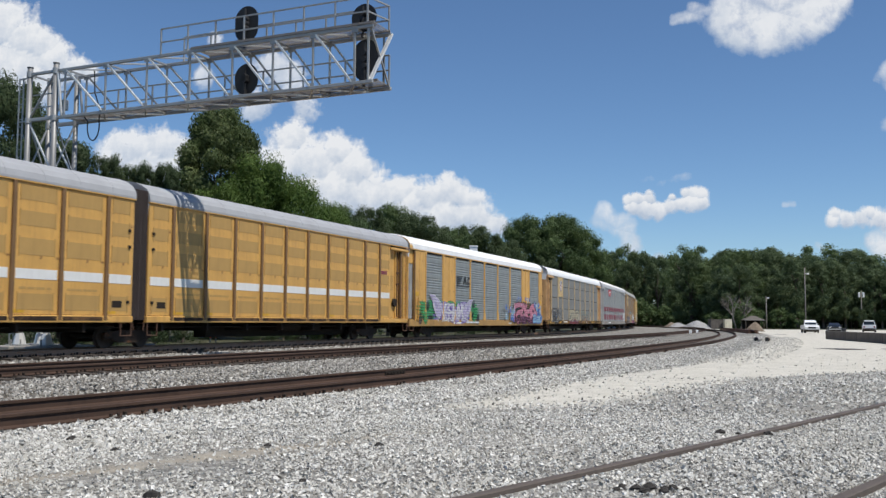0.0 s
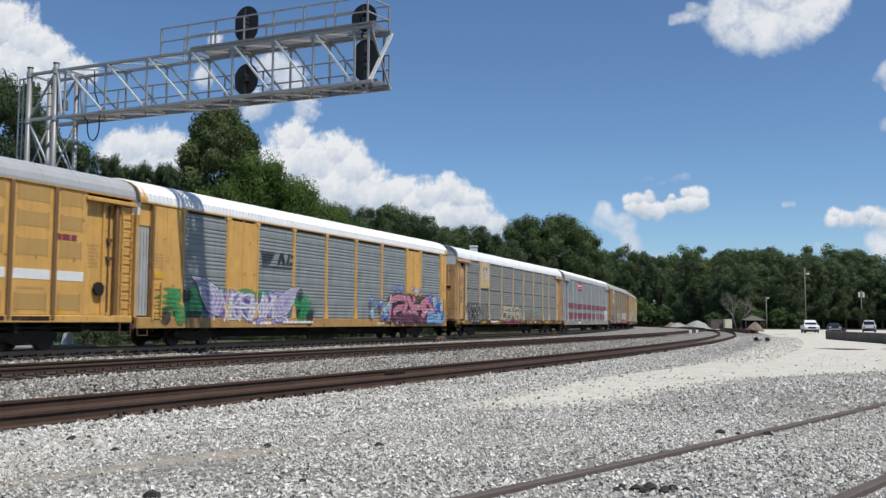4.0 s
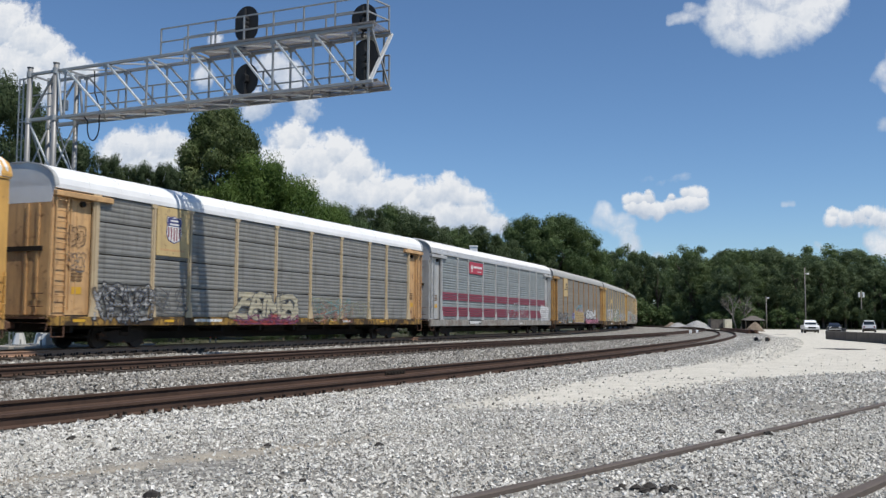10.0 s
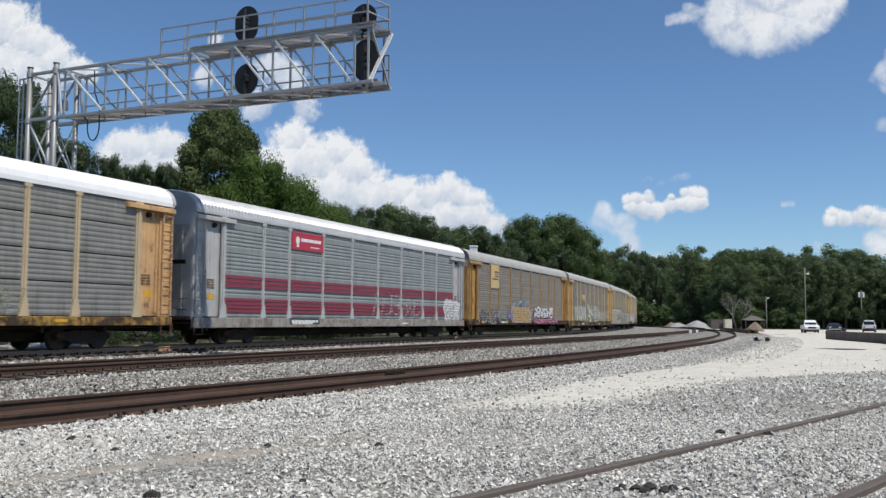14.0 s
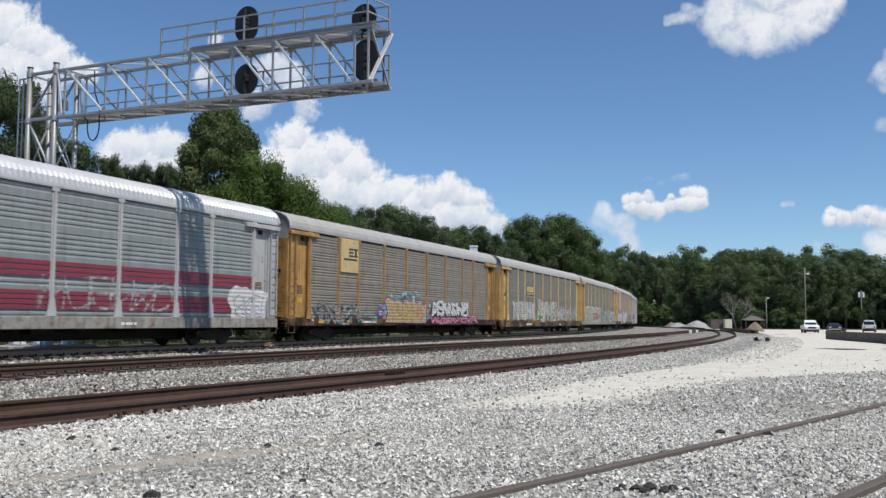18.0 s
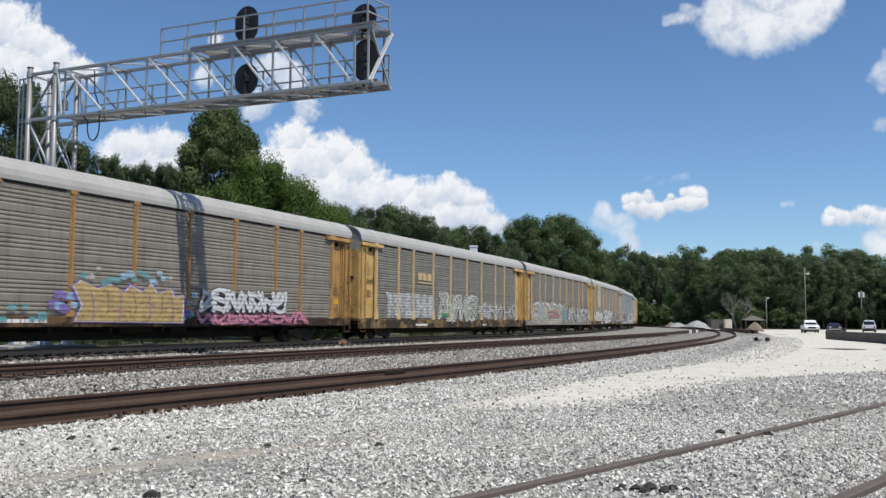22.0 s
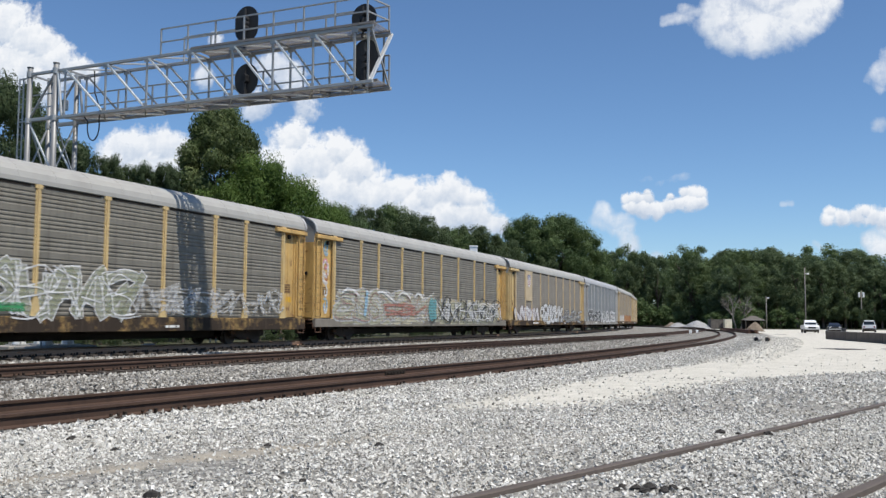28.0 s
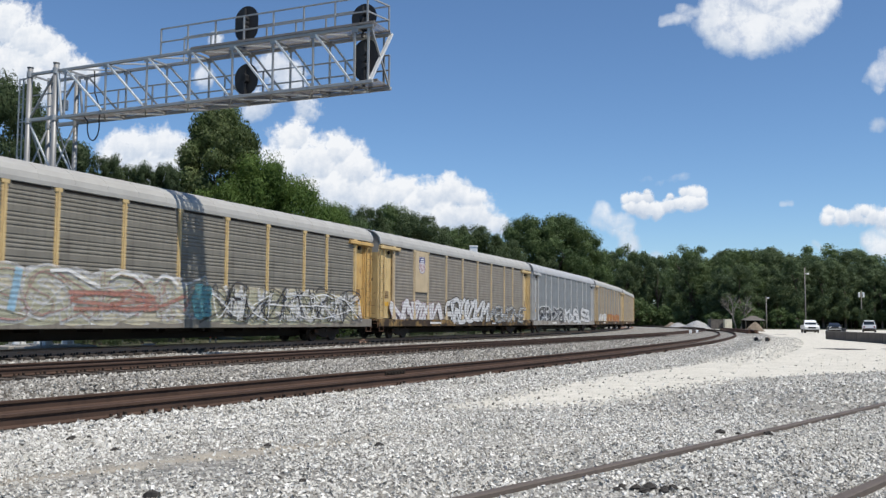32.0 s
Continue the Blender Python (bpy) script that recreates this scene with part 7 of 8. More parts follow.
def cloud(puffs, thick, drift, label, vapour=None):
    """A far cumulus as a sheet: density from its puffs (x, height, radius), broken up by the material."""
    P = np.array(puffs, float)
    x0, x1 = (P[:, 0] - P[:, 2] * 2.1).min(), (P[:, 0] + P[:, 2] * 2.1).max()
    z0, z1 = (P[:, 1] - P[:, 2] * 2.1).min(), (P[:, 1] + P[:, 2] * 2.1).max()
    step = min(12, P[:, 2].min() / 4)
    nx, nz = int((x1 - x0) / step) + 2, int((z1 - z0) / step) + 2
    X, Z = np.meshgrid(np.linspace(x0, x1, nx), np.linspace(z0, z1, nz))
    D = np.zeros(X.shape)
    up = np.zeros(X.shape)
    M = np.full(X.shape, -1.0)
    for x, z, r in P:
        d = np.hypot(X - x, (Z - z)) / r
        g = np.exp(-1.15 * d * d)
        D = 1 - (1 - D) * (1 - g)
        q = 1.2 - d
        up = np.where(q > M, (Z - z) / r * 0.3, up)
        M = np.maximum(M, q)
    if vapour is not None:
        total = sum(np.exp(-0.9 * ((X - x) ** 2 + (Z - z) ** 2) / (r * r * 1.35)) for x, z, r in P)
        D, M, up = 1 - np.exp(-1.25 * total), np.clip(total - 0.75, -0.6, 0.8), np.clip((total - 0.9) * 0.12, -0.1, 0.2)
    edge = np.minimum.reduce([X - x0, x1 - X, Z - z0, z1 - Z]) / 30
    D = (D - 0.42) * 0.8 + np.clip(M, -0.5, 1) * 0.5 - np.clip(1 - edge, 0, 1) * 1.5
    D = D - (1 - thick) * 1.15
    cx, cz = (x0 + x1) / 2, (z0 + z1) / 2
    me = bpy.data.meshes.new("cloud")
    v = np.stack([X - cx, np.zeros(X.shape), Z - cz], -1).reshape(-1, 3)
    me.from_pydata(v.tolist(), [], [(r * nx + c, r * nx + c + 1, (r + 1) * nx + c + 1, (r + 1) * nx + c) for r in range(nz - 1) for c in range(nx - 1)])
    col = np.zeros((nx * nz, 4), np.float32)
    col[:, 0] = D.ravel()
    # painted light: paler towards the top of the cloud and of each puff
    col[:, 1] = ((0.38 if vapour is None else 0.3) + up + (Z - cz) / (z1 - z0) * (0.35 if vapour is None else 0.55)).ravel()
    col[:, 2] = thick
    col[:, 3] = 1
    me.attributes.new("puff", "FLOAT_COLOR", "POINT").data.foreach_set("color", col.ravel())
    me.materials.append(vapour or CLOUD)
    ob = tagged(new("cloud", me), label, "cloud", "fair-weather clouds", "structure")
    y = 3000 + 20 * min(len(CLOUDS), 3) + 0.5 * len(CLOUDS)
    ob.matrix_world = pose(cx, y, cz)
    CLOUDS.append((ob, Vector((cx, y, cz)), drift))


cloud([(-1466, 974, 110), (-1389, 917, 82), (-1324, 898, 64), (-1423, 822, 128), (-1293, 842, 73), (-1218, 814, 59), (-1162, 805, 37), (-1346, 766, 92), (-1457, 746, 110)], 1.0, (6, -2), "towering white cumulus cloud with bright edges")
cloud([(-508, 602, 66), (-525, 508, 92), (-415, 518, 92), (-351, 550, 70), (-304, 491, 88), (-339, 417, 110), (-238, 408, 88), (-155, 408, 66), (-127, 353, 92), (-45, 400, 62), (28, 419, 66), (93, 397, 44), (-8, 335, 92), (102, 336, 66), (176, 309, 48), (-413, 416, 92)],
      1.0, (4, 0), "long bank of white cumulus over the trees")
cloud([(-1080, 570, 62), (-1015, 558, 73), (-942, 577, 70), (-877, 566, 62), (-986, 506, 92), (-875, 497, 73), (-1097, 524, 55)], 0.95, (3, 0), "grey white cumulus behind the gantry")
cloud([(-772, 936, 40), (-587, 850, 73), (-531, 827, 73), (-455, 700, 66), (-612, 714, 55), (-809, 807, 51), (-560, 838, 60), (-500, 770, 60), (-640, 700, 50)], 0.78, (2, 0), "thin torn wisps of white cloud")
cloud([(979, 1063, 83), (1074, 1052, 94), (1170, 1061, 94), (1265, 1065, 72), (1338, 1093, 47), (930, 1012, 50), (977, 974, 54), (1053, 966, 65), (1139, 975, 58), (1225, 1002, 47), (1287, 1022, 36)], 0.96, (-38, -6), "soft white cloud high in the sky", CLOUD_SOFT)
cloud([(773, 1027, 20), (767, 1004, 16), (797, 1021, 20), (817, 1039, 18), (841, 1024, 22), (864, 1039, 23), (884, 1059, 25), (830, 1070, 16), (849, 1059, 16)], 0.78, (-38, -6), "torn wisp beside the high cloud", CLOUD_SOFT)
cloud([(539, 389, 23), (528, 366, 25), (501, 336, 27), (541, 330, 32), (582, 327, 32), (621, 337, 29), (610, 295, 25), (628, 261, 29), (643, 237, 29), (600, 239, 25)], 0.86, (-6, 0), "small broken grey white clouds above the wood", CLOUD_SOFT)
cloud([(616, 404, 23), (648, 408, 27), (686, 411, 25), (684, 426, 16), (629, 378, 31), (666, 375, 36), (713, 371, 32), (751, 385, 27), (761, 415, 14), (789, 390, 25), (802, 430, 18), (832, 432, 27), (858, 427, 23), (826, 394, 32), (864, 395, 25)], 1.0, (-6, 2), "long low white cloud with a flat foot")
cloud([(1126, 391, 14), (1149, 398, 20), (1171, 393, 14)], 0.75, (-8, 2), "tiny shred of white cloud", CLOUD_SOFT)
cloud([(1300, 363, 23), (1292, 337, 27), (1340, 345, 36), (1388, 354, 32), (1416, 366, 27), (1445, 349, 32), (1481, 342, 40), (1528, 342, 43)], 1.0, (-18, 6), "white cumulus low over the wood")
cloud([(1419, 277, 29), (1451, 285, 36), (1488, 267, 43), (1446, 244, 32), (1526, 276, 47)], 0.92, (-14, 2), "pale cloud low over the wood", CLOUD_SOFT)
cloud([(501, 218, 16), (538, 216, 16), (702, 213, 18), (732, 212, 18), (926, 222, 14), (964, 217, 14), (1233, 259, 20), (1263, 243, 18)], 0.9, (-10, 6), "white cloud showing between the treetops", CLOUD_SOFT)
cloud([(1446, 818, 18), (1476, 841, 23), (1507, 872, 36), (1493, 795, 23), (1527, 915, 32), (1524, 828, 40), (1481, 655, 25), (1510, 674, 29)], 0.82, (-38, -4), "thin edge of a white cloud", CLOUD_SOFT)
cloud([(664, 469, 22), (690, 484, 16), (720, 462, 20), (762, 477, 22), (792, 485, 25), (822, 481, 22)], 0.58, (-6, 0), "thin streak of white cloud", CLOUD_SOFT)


# ---- the lot ----
def heap(name, x, y, z, r, hgt, mat, label, seed):
    rng = random.Random(seed)
    s = Shape()
    n, k = 22, 9
    v = []
    for j in range(k):
        t = j / (k - 1)
        for i in range(n):
            a = 2 * math.pi * i / n
            q = r * (1 - t) * (1 + 0.12 * math.sin(a * 3 + seed) + rng.uniform(-0.06, 0.06))
            v.append((q * math.cos(a), q * math.sin(a), -0.1 + (hgt + 0.1) * (1 - (1 - t) ** 1.35) * rng.uniform(0.95, 1.03)))
    s.add(v, [(j * n + i, j * n + (i + 1) % n, (j + 1) * n + (i + 1) % n, (j + 1) * n + i) for j in range(k - 1) for i in range(n)])
    solid(name, s, mat, label, "mound", "mounds in the yard", m=pose(x, y, z))


def heap_mat(name, a, b):
    m, nt, p = shader(name)
    nt.links.new(ramp(nt, noise_out(nt, 6, 8, 0.75), 0.3, 0.7, a, b), p.inputs["Base Color"])
    p.inputs["Roughness"].default_value = 0.95
    bump(nt, p, noise_out(nt, 12, 6), 0.8, 0.1)
    return m


GRAVEL_HEAP = heap_mat("heaped_gravel", (0.2, 0.197, 0.19), (0.41, 0.405, 0.39))
DIRT_HEAP = heap_mat("heaped_dirt", (0.13, 0.1, 0.07), (0.28, 0.22, 0.16))
heap("gravel_heap", 56.5, 207, -0.4, 3.8, 1.75, GRAVEL_HEAP, "pale grey gravel heap beside the far curve", 1)
heap("gravel_heap", 53.0, 210, -0.4, 3.0, 1.25, GRAVEL_HEAP, "pale grey gravel heap beside the far curve", 2)
heap("gravel_heap", 54.6, 222, -0.4, 2.2, 1.35, DIRT_HEAP, "small brown grey gravel heap beside the far curve", 3)
heap("gravel_heap", 50.4, 117, -0.4, 0.95, 0.55, GRAVEL_HEAP, "small pale gravel heap behind the dark wall", 6)
heap("gravel_heap", -12.6, 40.2, -0.5, 1.3, 0.45, GRAVEL_HEAP, "low pale gravel heap behind the train", 4)
heap("soil_mound", 50.3, 150, -0.4, 1.6, 1.5, DIRT_HEAP, "brown dirt heap at the lot's edge", 5)


def crate(x, y, w, d, h, mat, label, name, turn=0, ribs=4):
    t = thing(name, label, "container", m=pose(x, y, -0.45, 0, 0, turn))
    part("body", Shape().box(-w / 2, w / 2, -d / 2, d / 2, 0.08, h, 0.03), mat, t)
    for i in range(ribs):
        xx = -w / 2 + (i + 0.5) * w / ribs
        part("rib", Shape().box(xx - 0.05, xx + 0.05, -d / 2 - 0.06, -d / 2, 0.1, h - 0.05, 0.01), mat, t)
    part("lid", Shape().box(-w / 2 - 0.05, w / 2 + 0.05, -d / 2 - 0.05, d / 2 + 0.05, h, h + 0.08, 0.02), mat, t)


crate(60.5, 206, 3.1, 2.0, 2.0, CONCRETE, "rusty grey steel bin beside the tracks", "steel_bin", 4)
crate(62.4, 204, 1.5, 1.4, 2.05, CREAM, "cream utility cabinet beside the tracks", "utility_cabinet", 0, 2)


def rail_pile():
    """Old rails and ties laid in layers along the lot's edge."""
    t = thing("rail_pile", "long pile of rusty old rails beside the lot", "rail pile")
    a, q = Vector((36.4, 106, -0.44)), Vector((46.0, 150, -0.44))
    d = (q - a).normalized()
    side = Vector((-d.y, d.x, 0))
    rng = random.Random(4)
    for layer in range(3):
        for k in range(5 - layer):
            o = side * (k * 0.42 + layer * 0.2 + rng.uniform(-0.06, 0.06))
            z = Vector((0, 0, 0.09 + layer * 0.19))
            part("old_rail", Shape().bar(a + o + z + d * rng.uniform(0, 3), q + o + z - d * rng.uniform(0, 5), 0.17, 0.17), RUST, t)


rail_pile()


def pipe_piece(x, y, r, length, turn, mat, label):
    """A short piece of pipe lying on the ground, a black plug painting its hollow's shade."""
    t = thing("pipe_piece", label, "pipe", "pipe pieces on the lot", m=pose(x, y, float(ground_z(np.array([x]), np.array([y]))[0][0]) + r - 0.02, 0, 0, turn))
    part("wall", Shape().lathe([(r * 0.8, -length / 2), (r, -length / 2), (r, length / 2), (r * 0.8, length / 2), (r * 0.78, 0)], 18, axis=1), mat, t, smooth=False)
    part("plug", Shape().tube((0, -length / 2 - 0.006, 0), (0, length / 2 + 0.006, 0), r * 0.78, n=14), SIGNAL_BLACK, t, "black plug coloured as the shaded inside of the pipe")


pipe_piece(21.3, 63, 0.17, 0.5, -46, CONCRETE_PALE, "short pale pipe with dark open end")
pipe_piece(21.95, 63.0, 0.16, 0.4, -25, WOOD_POLE, "short brown piece of log or pipe")


def shelter(x, y):
    """A low open shelter with a hipped roof before the wood."""
    t = thing("shelter", "low open shelter with grey hipped roof", "shelter", m=pose(x, y, -0.55))
    part("roof", Shape().add([(-2.4, -1.6, 2.1), (2.4, -1.6, 2.1), (2.4, 1.6, 2.1), (-2.4, 1.6, 2.1), (-0.5, 0, 3.1), (0.5, 0, 3.1)],
                             [(0, 1, 5, 4), (1, 2, 5), (2, 3, 4, 5), (3, 0, 4), (3, 2, 1, 0)]), CONCRETE, t, "weathered grey hipped roof")
    part("fascia", Shape().box(-2.45, 2.45, -1.66, -1.6, 2.0, 2.16, 0.01), STEEL_DARK, t)
    part("back_wall", Shape().box(-2.1, 2.1, 1.2, 1.3, -0.1, 2.1, 0.01), UNDER, t, "dark back wall")
    for xx in (-2.1, 0, 2.1):
        for yy in (-1.4, 1.4):
            part("post", Shape().box(xx - 0.07, xx + 0.07, yy - 0.07, yy + 0.07, -0.1, 2.1, 0.01), WOOD_POLE, t)


shelter(72.6, 218)


def pole(name, x, y, h, r, label, arm, lamps, drop, tall):
    t = thing(name, label, "pole", m=pose(x, y, -0.5))
    part("shaft", Shape().tube((0, 0, -0.3), (0, 0, h), r, r * 0.7, 10), STEEL_DARK, t, smooth=True)
    for k in range(lamps):
        sx = (-1) ** k * arm
        part("arm", Shape().bar((0, 0, h - drop), (sx, 0, h - drop + 0.1), 0.06), STEEL, t)
        part("lamp", Shape().box(sx - 0.19, sx + 0.19, -0.15, 0.15, h - drop - tall / 2, h - drop + tall / 2, 0.05), STEEL_BRIGHT, t, "pale grey lamp head")


pole("lamp_post", 54.2, 139, 9.7, 0.085, "tall thin grey lamp post behind the parked pickup", 0.42, 1, 0.9, 0.25)
pole("lamp_post", 92.3, 205, 8.6, 0.1, "thin dark lamp post with two lamp heads", 0.48, 2, 0.9, 1.1)
pole("lamp_post", 71.3, 205, 7.2, 0.12, "short lamp post at the wood's edge", 0.42, 1, 0.3, 0.35)
plant(DARK, 91.8, 203.6, 0.36, 70, 0.6)


def dark_wall():
    t = thing("retaining_wall", "low dark stained concrete wall at the lot's edge", "wall", kind="structure")
    a, q = Vector((33.0, 80.0, 0)), Vector((28.6, 52.0, 0))
    d = (q - a).normalized()
    n = 9
    L = (q - a).length / n
    ang = math.degrees(math.atan2(d.y, d.x))
    for i in range(n):
        p = a + d * L * (i + 0.5)
        part("slab", kept("slab", lambda: Shape().box(-L / 2 + 0.02, L / 2 - 0.02, -0.15, 0.15, -0.5, 0.36, 0.03).mesh("slab", CONCRETE)), None, t, at=pose(p.x, p.y, -0.05, 0, 0, ang))
    part("marker_post", Shape().box(33.9, 34.2, 79.0, 79.2, -0.5, 0.55, 0.02), SIGNAL_BLACK, t)


dark_wall()


def vehicle(kind, label, paint_mat, x, y, turn):
    """A parked pickup, saloon or van in parts."""
    t = thing(kind, label, "vehicle", "vehicles parked on the lot", m=pose(x, y, -0.42, 0, 0, turn))
    if kind == "pickup_truck":
        L, W, belt, roof, cab = 5.4, 1.95, 1.1, 1.85, (-0.6, 1.1)
        side = [(-2.7, 0.5), (-2.7, 1.08), (-0.7, 1.1), (-0.4, 1.12), (1.25, 1.12), (2.5, 1.02), (2.7, 0.85), (2.7, 0.45)]
        glass = [(-0.55, 1.12), (-0.4, 1.8), (0.45, 1.8), (1.2, 1.12)]
    elif kind == "van":
        L, W = 4.9, 1.95
        side = [(-2.4, 0.4), (-2.45, 1.1), (1.3, 1.12), (2.3, 1.0), (2.45, 0.45)]
        glass = [(-2.4, 1.1), (-2.2, 1.85), (0.6, 1.85), (1.3, 1.1)]
    else:
        L, W = 4.6, 1.8
        side = [(-2.3, 0.35), (-2.3, 0.9), (-1.5, 0.95), (1.1, 0.95), (2.2, 0.8), (2.3, 0.4)]
        glass = [(-1.6, 0.95), (-0.9, 1.42), (0.4, 1.42), (1.2, 0.95)]
    part("body", Shape().prism(side, 1, -W / 2, W / 2), paint_mat, t)
    lo, hi = W / 2 - 0.08, W / 2 - 0.27
    hull = [(glass[0][0], -lo, glass[0][1]), (glass[3][0], -lo, glass[3][1]), (glass[3][0], lo, glass[3][1]), (glass[0][0], lo, glass[0][1]),
            (glass[1][0], -hi, glass[1][1]), (glass[2][0], -hi, glass[2][1]), (glass[2][0], hi, glass[2][1]), (glass[1][0], hi, glass[1][1])]
    cab = part("cabin", Shape().add(hull, [(0, 1, 5, 4), (1, 2, 6, 5), (2, 3, 7, 6), (3, 0, 4, 7), (4, 5, 6, 7), (3, 2, 1, 0)]), paint_mat, t)
    part("grille", Shape().box(L / 2 - 0.03, L / 2 + 0.015, -W / 2 + 0.45, W / 2 - 0.45, 0.62, 0.86, 0.01), SIGNAL_BLACK, t)
    for yy in (-1, 1):
        part("wing_mirror", Shape().box(glass[3][0] - 0.35, glass[3][0] - 0.22, *sorted((yy * lo, yy * (lo + 0.24))), glass[3][1] + 0.02, glass[3][1] + 0.22, 0.02), SIGNAL_BLACK, t)
    gx = [(p[0] * 0.94 + 0.01, 0.04 + p[1] * 0.965) for p in glass]
    for yy in (-1, 1):
        pane = [(px, yy * (lo + (hi - lo) * (pz - glass[0][1]) / (glass[1][1] - glass[0][1]) + 0.012), pz) for px, pz in gx]
        part("side_window", Shape().add(pane + [(px, py - yy * 0.02, pz) for px, py, pz in pane], [(0, 1, 2, 3), (7, 6, 5, 4), (0, 4, 5, 1), (1, 5, 6, 2), (2, 6, 7, 3), (3, 7, 4, 0)]), GLASS, cab)
    a, q = Vector((glass[3][0], 0, glass[3][1])), Vector((glass[2][0], 0, glass[2][1]))
    for a, q in ((glass[3], glass[2]), (glass[0], glass[1])):
        dx = 0.012 if a[0] > 0 else -0.012
        s = Shape().add([(a[0] * 0.97 + q[0] * 0.03 + dx, -W / 2 + 0.2, a[1] + 0.06), (a[0] * 0.97 + q[0] * 0.03 + dx, W / 2 - 0.2, a[1] + 0.06), (q[0] + dx, W / 2 - 0.25, q[1] - 0.06), (q[0] + dx, -W / 2 + 0.25, q[1] - 0.06),
                         (a[0] * 0.97 + q[0] * 0.03, -W / 2 + 0.2, a[1] + 0.06), (a[0] * 0.97 + q[0] * 0.03, W / 2 - 0.2, a[1] + 0.06), (q[0], W / 2 - 0.25, q[1] - 0.06), (q[0], -W / 2 + 0.25, q[1] - 0.06)],
                        [(0, 1, 2, 3), (7, 6, 5, 4), (0, 4, 5, 1), (1, 5, 6, 2), (2, 6, 7, 3), (3, 7, 4, 0)])
        part("windscreen", s, GLASS, cab)
    part("underbody", Shape().box(-L / 2 + 0.15, L / 2 - 0.1, -W / 2 + 0.08, W / 2 - 0.08, 0.16, 0.52, 0.04), UNDER, t, "dark underbody")
    for xx in (-L * 0.3, L * 0.32):
        for yy in (-W / 2 + 0.1, W / 2 - 0.1):
            w = part("wheel", Shape().tube((0, -0.11, 0), (0, 0.11, 0), 0.36, n=18), RUBBER, t, at=pose(xx, yy, 0.36))
            part("rim", Shape().tube((0, -0.12, 0), (0, 0.12, 0), 0.2, n=12), STEEL, w)
    for yy in (-W / 2 + 0.25, W / 2 - 0.25):
        part("headlight", Shape().box(L / 2 - 0.08, L / 2 + 0.02, yy - 0.15, yy + 0.15, 0.72, 0.86, 0.02), WHITE_REFLECT, t)
        part("tail_light", Shape().box(-L / 2 - 0.02, -L / 2 + 0.06, yy - 0.1, yy + 0.1, 0.72, 0.95, 0.02), RED_PAINT, t)
    part("bumper", Shape().box(L / 2 - 0.05, L / 2 + 0.08, -W / 2 + 0.05, W / 2 - 0.05, 0.42, 0.6, 0.03), STEEL, t)
    part("bumper", Shape().box(-L / 2 - 0.08, -L / 2 + 0.05, -W / 2 + 0.05, W / 2 - 0.05, 0.42, 0.6, 0.03), UNDER, t)


vehicle("pickup_truck", "white pickup truck parked on the pale lot", CAR_WHITE, 52.4, 133, -105)
vehicle("car", "dark blue saloon car parked on the lot", CAR_DARK, 57.1, 136, -109)
vehicle("van", "white van parked behind the dark wall", CAR_WHITE, 67.5, 147.5, 66)


def stake(x, y, label):
    t = thing("marker_stake", label, "marker stake", "marker stakes by the track", m=pose(x, y, -0.55))
    part("stake", Shape().box(-0.03, 0.03, -0.015, 0.015, -0.2, 0.95, 0.005), CREAM, t)
    part("tip", Shape().box(-0.033, 0.033, -0.018, 0.018, 0.7, 0.96, 0.005), ORANGE, t, "orange painted tip")


stake(-10.35, 41.6, "white marker stake with orange tip behind the train")
stake(-10.15, 41.8, "white marker stake with orange tip behind the train")


def roof_vent():
    t = thing("white_shed", "white metal shed top beyond the train", "shed", m=pose(3.55, 108, -0.4))
    part("wall", Shape().box(-0.45, 0.45, -0.5, 0.5, 7.6, 9.95, 0.03), CAR_WHITE, t)
    part("support", Shape().box(-0.2, 0.2, -0.2, 0.2, -0.2, 7.6, 0.03), UNDER, t, "dark steel support")
    part("cap", Shape().box(-0.52, 0.52, -0.57, 0.57, 9.95, 10.1, 0.03), CAR_WHITE, t)


roof_vent()


def clod(x, y, r, seed):
    """A lump of dark earth or old ballast."""
    rng = random.Random(seed)
    z = float(ground_z(np.array([x]), np.array([y]))[0][0])
    s = Shape()
    n, k = 9, 5
    v = []
    for j in range(k):
        a = math.pi * 0.5 * j / (k - 1)
        for i in range(n):
            b = 2 * math.pi * i / n
            q = r * rng.uniform(0.75, 1.2)
            v.append((q * math.cos(a) * math.cos(b), q * math.cos(a) * math.sin(b) * 0.8, 0.012 + q * math.sin(a) * 0.7))
    s.add(v, [(j * n + i, j * n + (i + 1) % n, (j + 1) * n + (i + 1) % n, (j + 1) * n + i) for j in range(k - 1) for i in range(n)])
    solid("earth_clod", s, CLOD_SOIL, "lump of dark earth lying on the gravel", "clod", "clods on the gravel", m=pose(x, y, z))


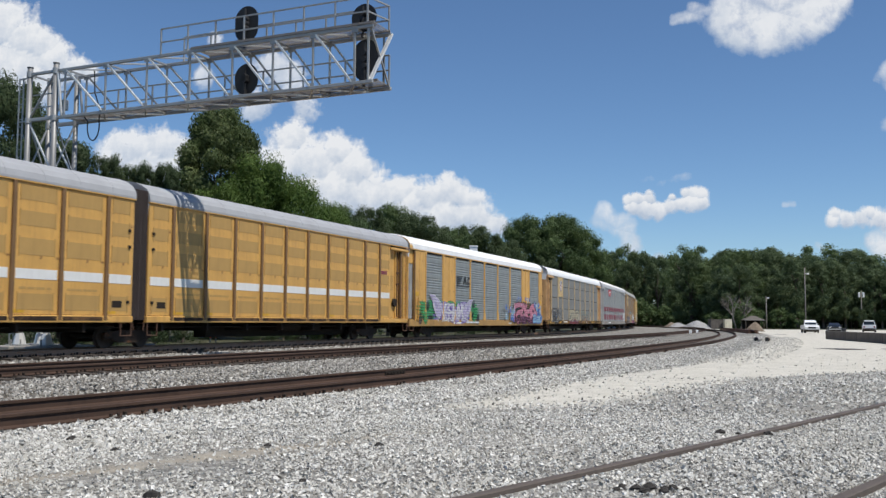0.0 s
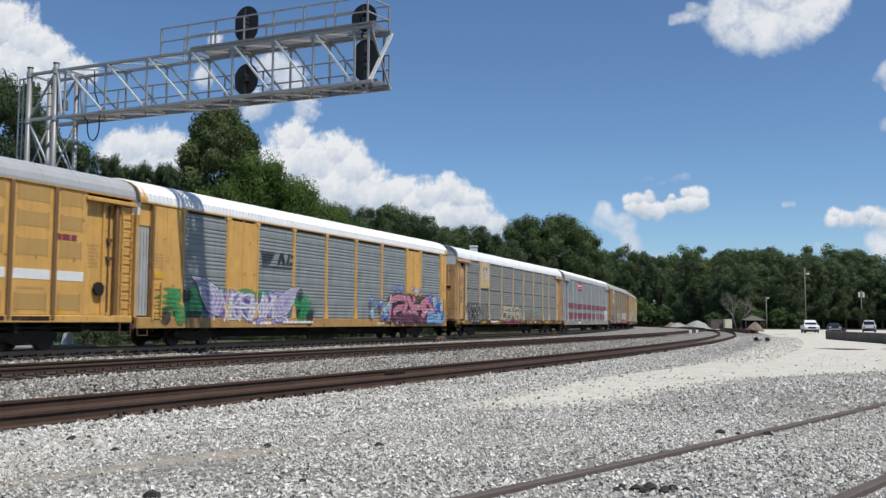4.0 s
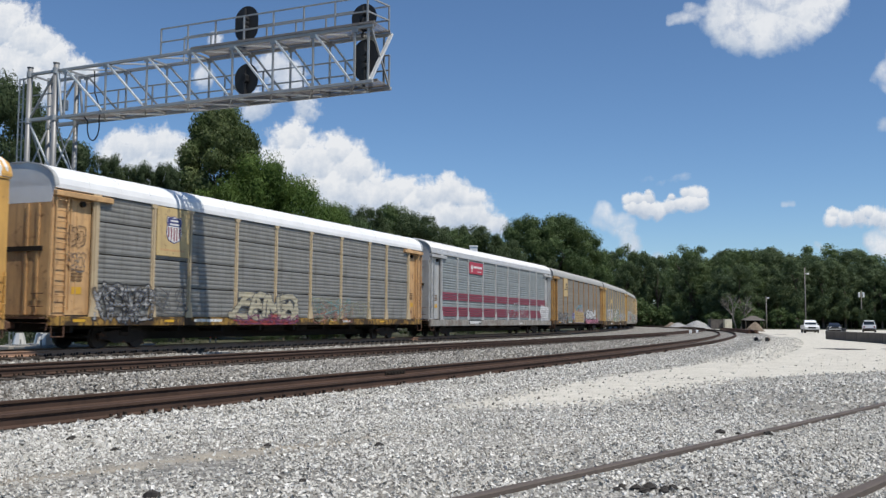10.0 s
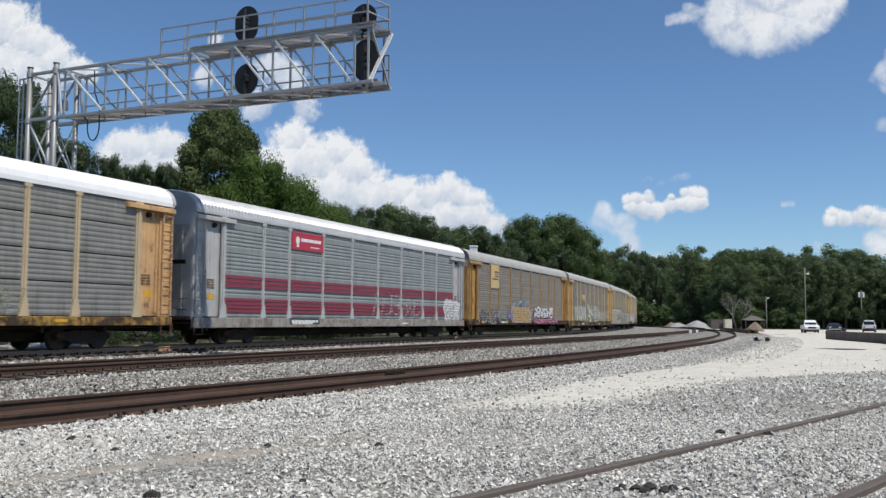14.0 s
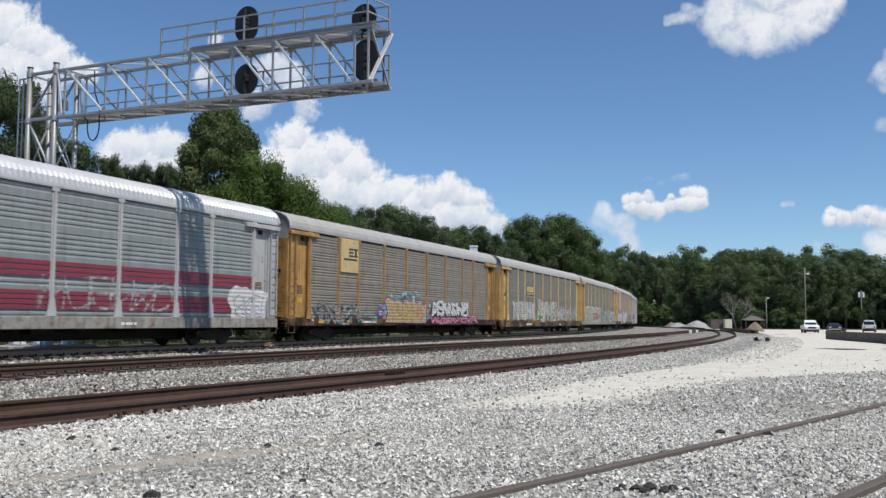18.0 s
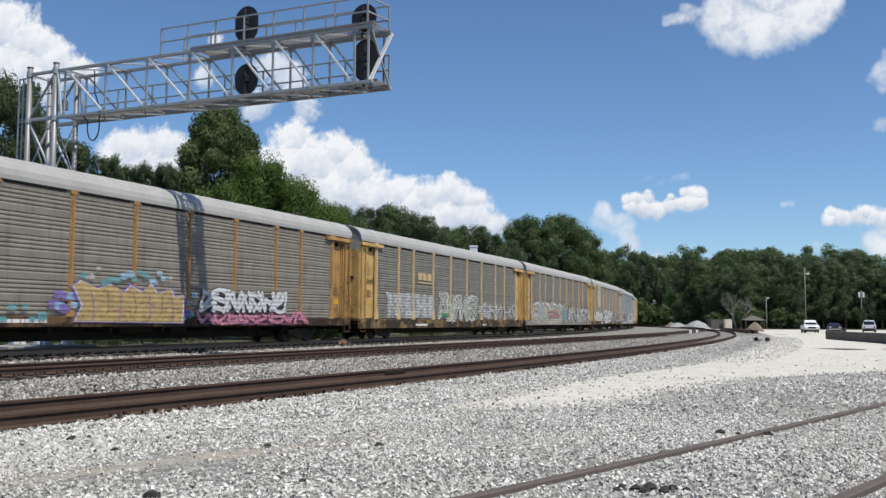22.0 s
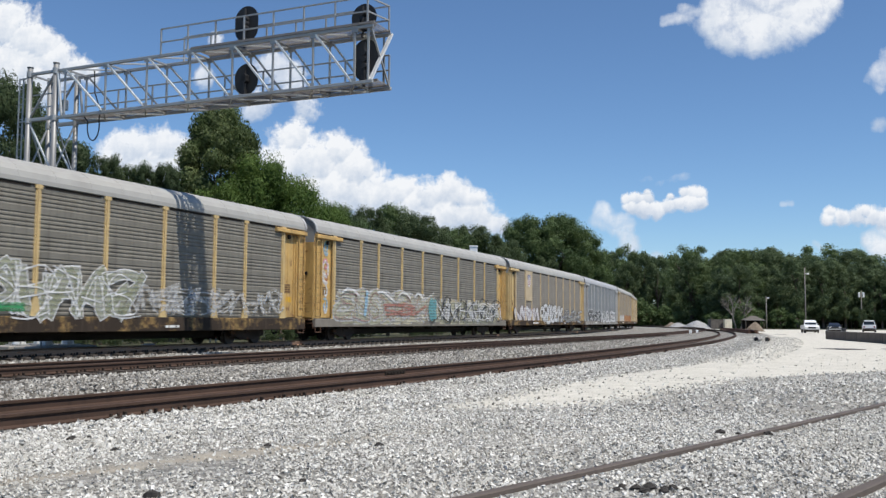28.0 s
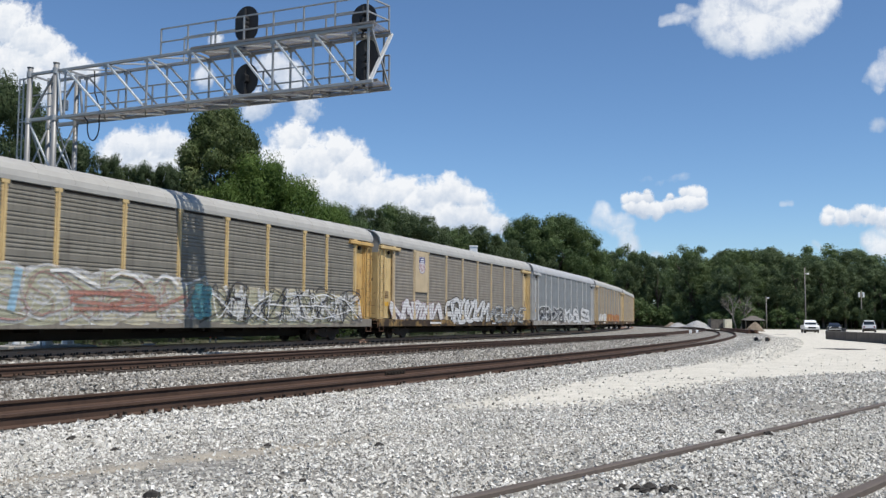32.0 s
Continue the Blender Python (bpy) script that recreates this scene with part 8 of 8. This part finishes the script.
for i, (x, y, r) in enumerate(((1.2, 5.45, 0.055), (1.28, 5.42, 0.045), (1.12, 5.44, 0.05), (1.22, 5.53, 0.04), (1.34, 5.47, 0.04), (1.05, 5.48, 0.04), (1.15, 5.36, 0.045), (1.26, 5.34, 0.04), (1.4, 5.4, 0.035), (1.0, 5.4, 0.035), (-1.63, 5.34, 0.07), (2.42, 8.17, 0.06), (2.8, 8.07, 0.06), (2.55, 8.1, 0.035), (-1.39, 7.52, 0.045),
                               (-0.51, 7.59, 0.05), (-0.85, 5.79, 0.035), (-3.68, 9.37, 0.075), (-3.55, 9.45, 0.05), (-5.38, 14.45, 0.08), (-2.62, 7.56, 0.05))):
    clod(x, y, r * 0.75, i)


def switch_marker(x, y, label):
    t = thing("switch_marker", label, "switch marker", "markers by the far curve", m=pose(x, y, -0.3))
    part("stem", Shape().tube((0, 0, -0.1), (0, 0, 0.36), 0.03, n=8), STEEL, t)
    part("target", Shape().box(-0.13, 0.13, -0.02, 0.02, 0.2, 0.5, 0.02), CAR_WHITE, t, "white target plate")


switch_marker(26.2, 96, "small white switch marker between the tracks")
switch_marker(24.2, 91, "low white switch marker between the tracks")


# a flat dark disc with an uneven edge, just above the ground
def wet_patch(x, y, a, b, turn, seed):
    rng = random.Random(seed)
    n = 26
    r = [rng.uniform(0.75, 1.1) for _ in range(n)]
    top = [(a * r[i] * math.cos(2 * math.pi * i / n), b * r[i] * math.sin(2 * math.pi * i / n), 0.006) for i in range(n)]
    s = Shape().add(top + [(x_ * 1.01, y_ * 1.01, -0.05) for x_, y_, _ in top], [tuple(range(n))] + [(i, (i + 1) % n, n + (i + 1) % n, n + i) for i in range(n)])
    z = float(ground_z(np.array([x]), np.array([y]))[0][0])
    solid("wet_patch", s, DARK_SOIL, "dark patch on the pale lot", "damp patch", "damp patches", "structure", m=pose(x, y, z + 0.012, 0, 0, turn))


wet_patch(20.2, 47.5, 1.25, 1.1, 20, 1)
wet_patch(37.2, 103, 0.8, 0.9, 0, 3)
wet_patch(24.5, 49.5, 1.4, 0.9, 10, 2)


# ---- what moves ----
def motions():
    for car, middle, reach in CARS:
        walk(car, [(float(t), car_pose(middle, reach, t)) for t in range(33)])
    for wheel, dx in TURNING:
        rows = []
        for i in range(321):
            u = i / 10 - 13
            rows.append((i / 10, pose(dx, 0, 0.375, 0, -math.degrees((SPEED * u + GAIN * u * u / 2) / 0.375), 0)))
        walk(wheel, rows)
    for ob, p, drift in CLOUDS:
        walk(ob, [(0.0, Matrix.Translation(p)), (32.0, Matrix.Translation(p + Vector((drift[0], 0, drift[1]))))])


motions()
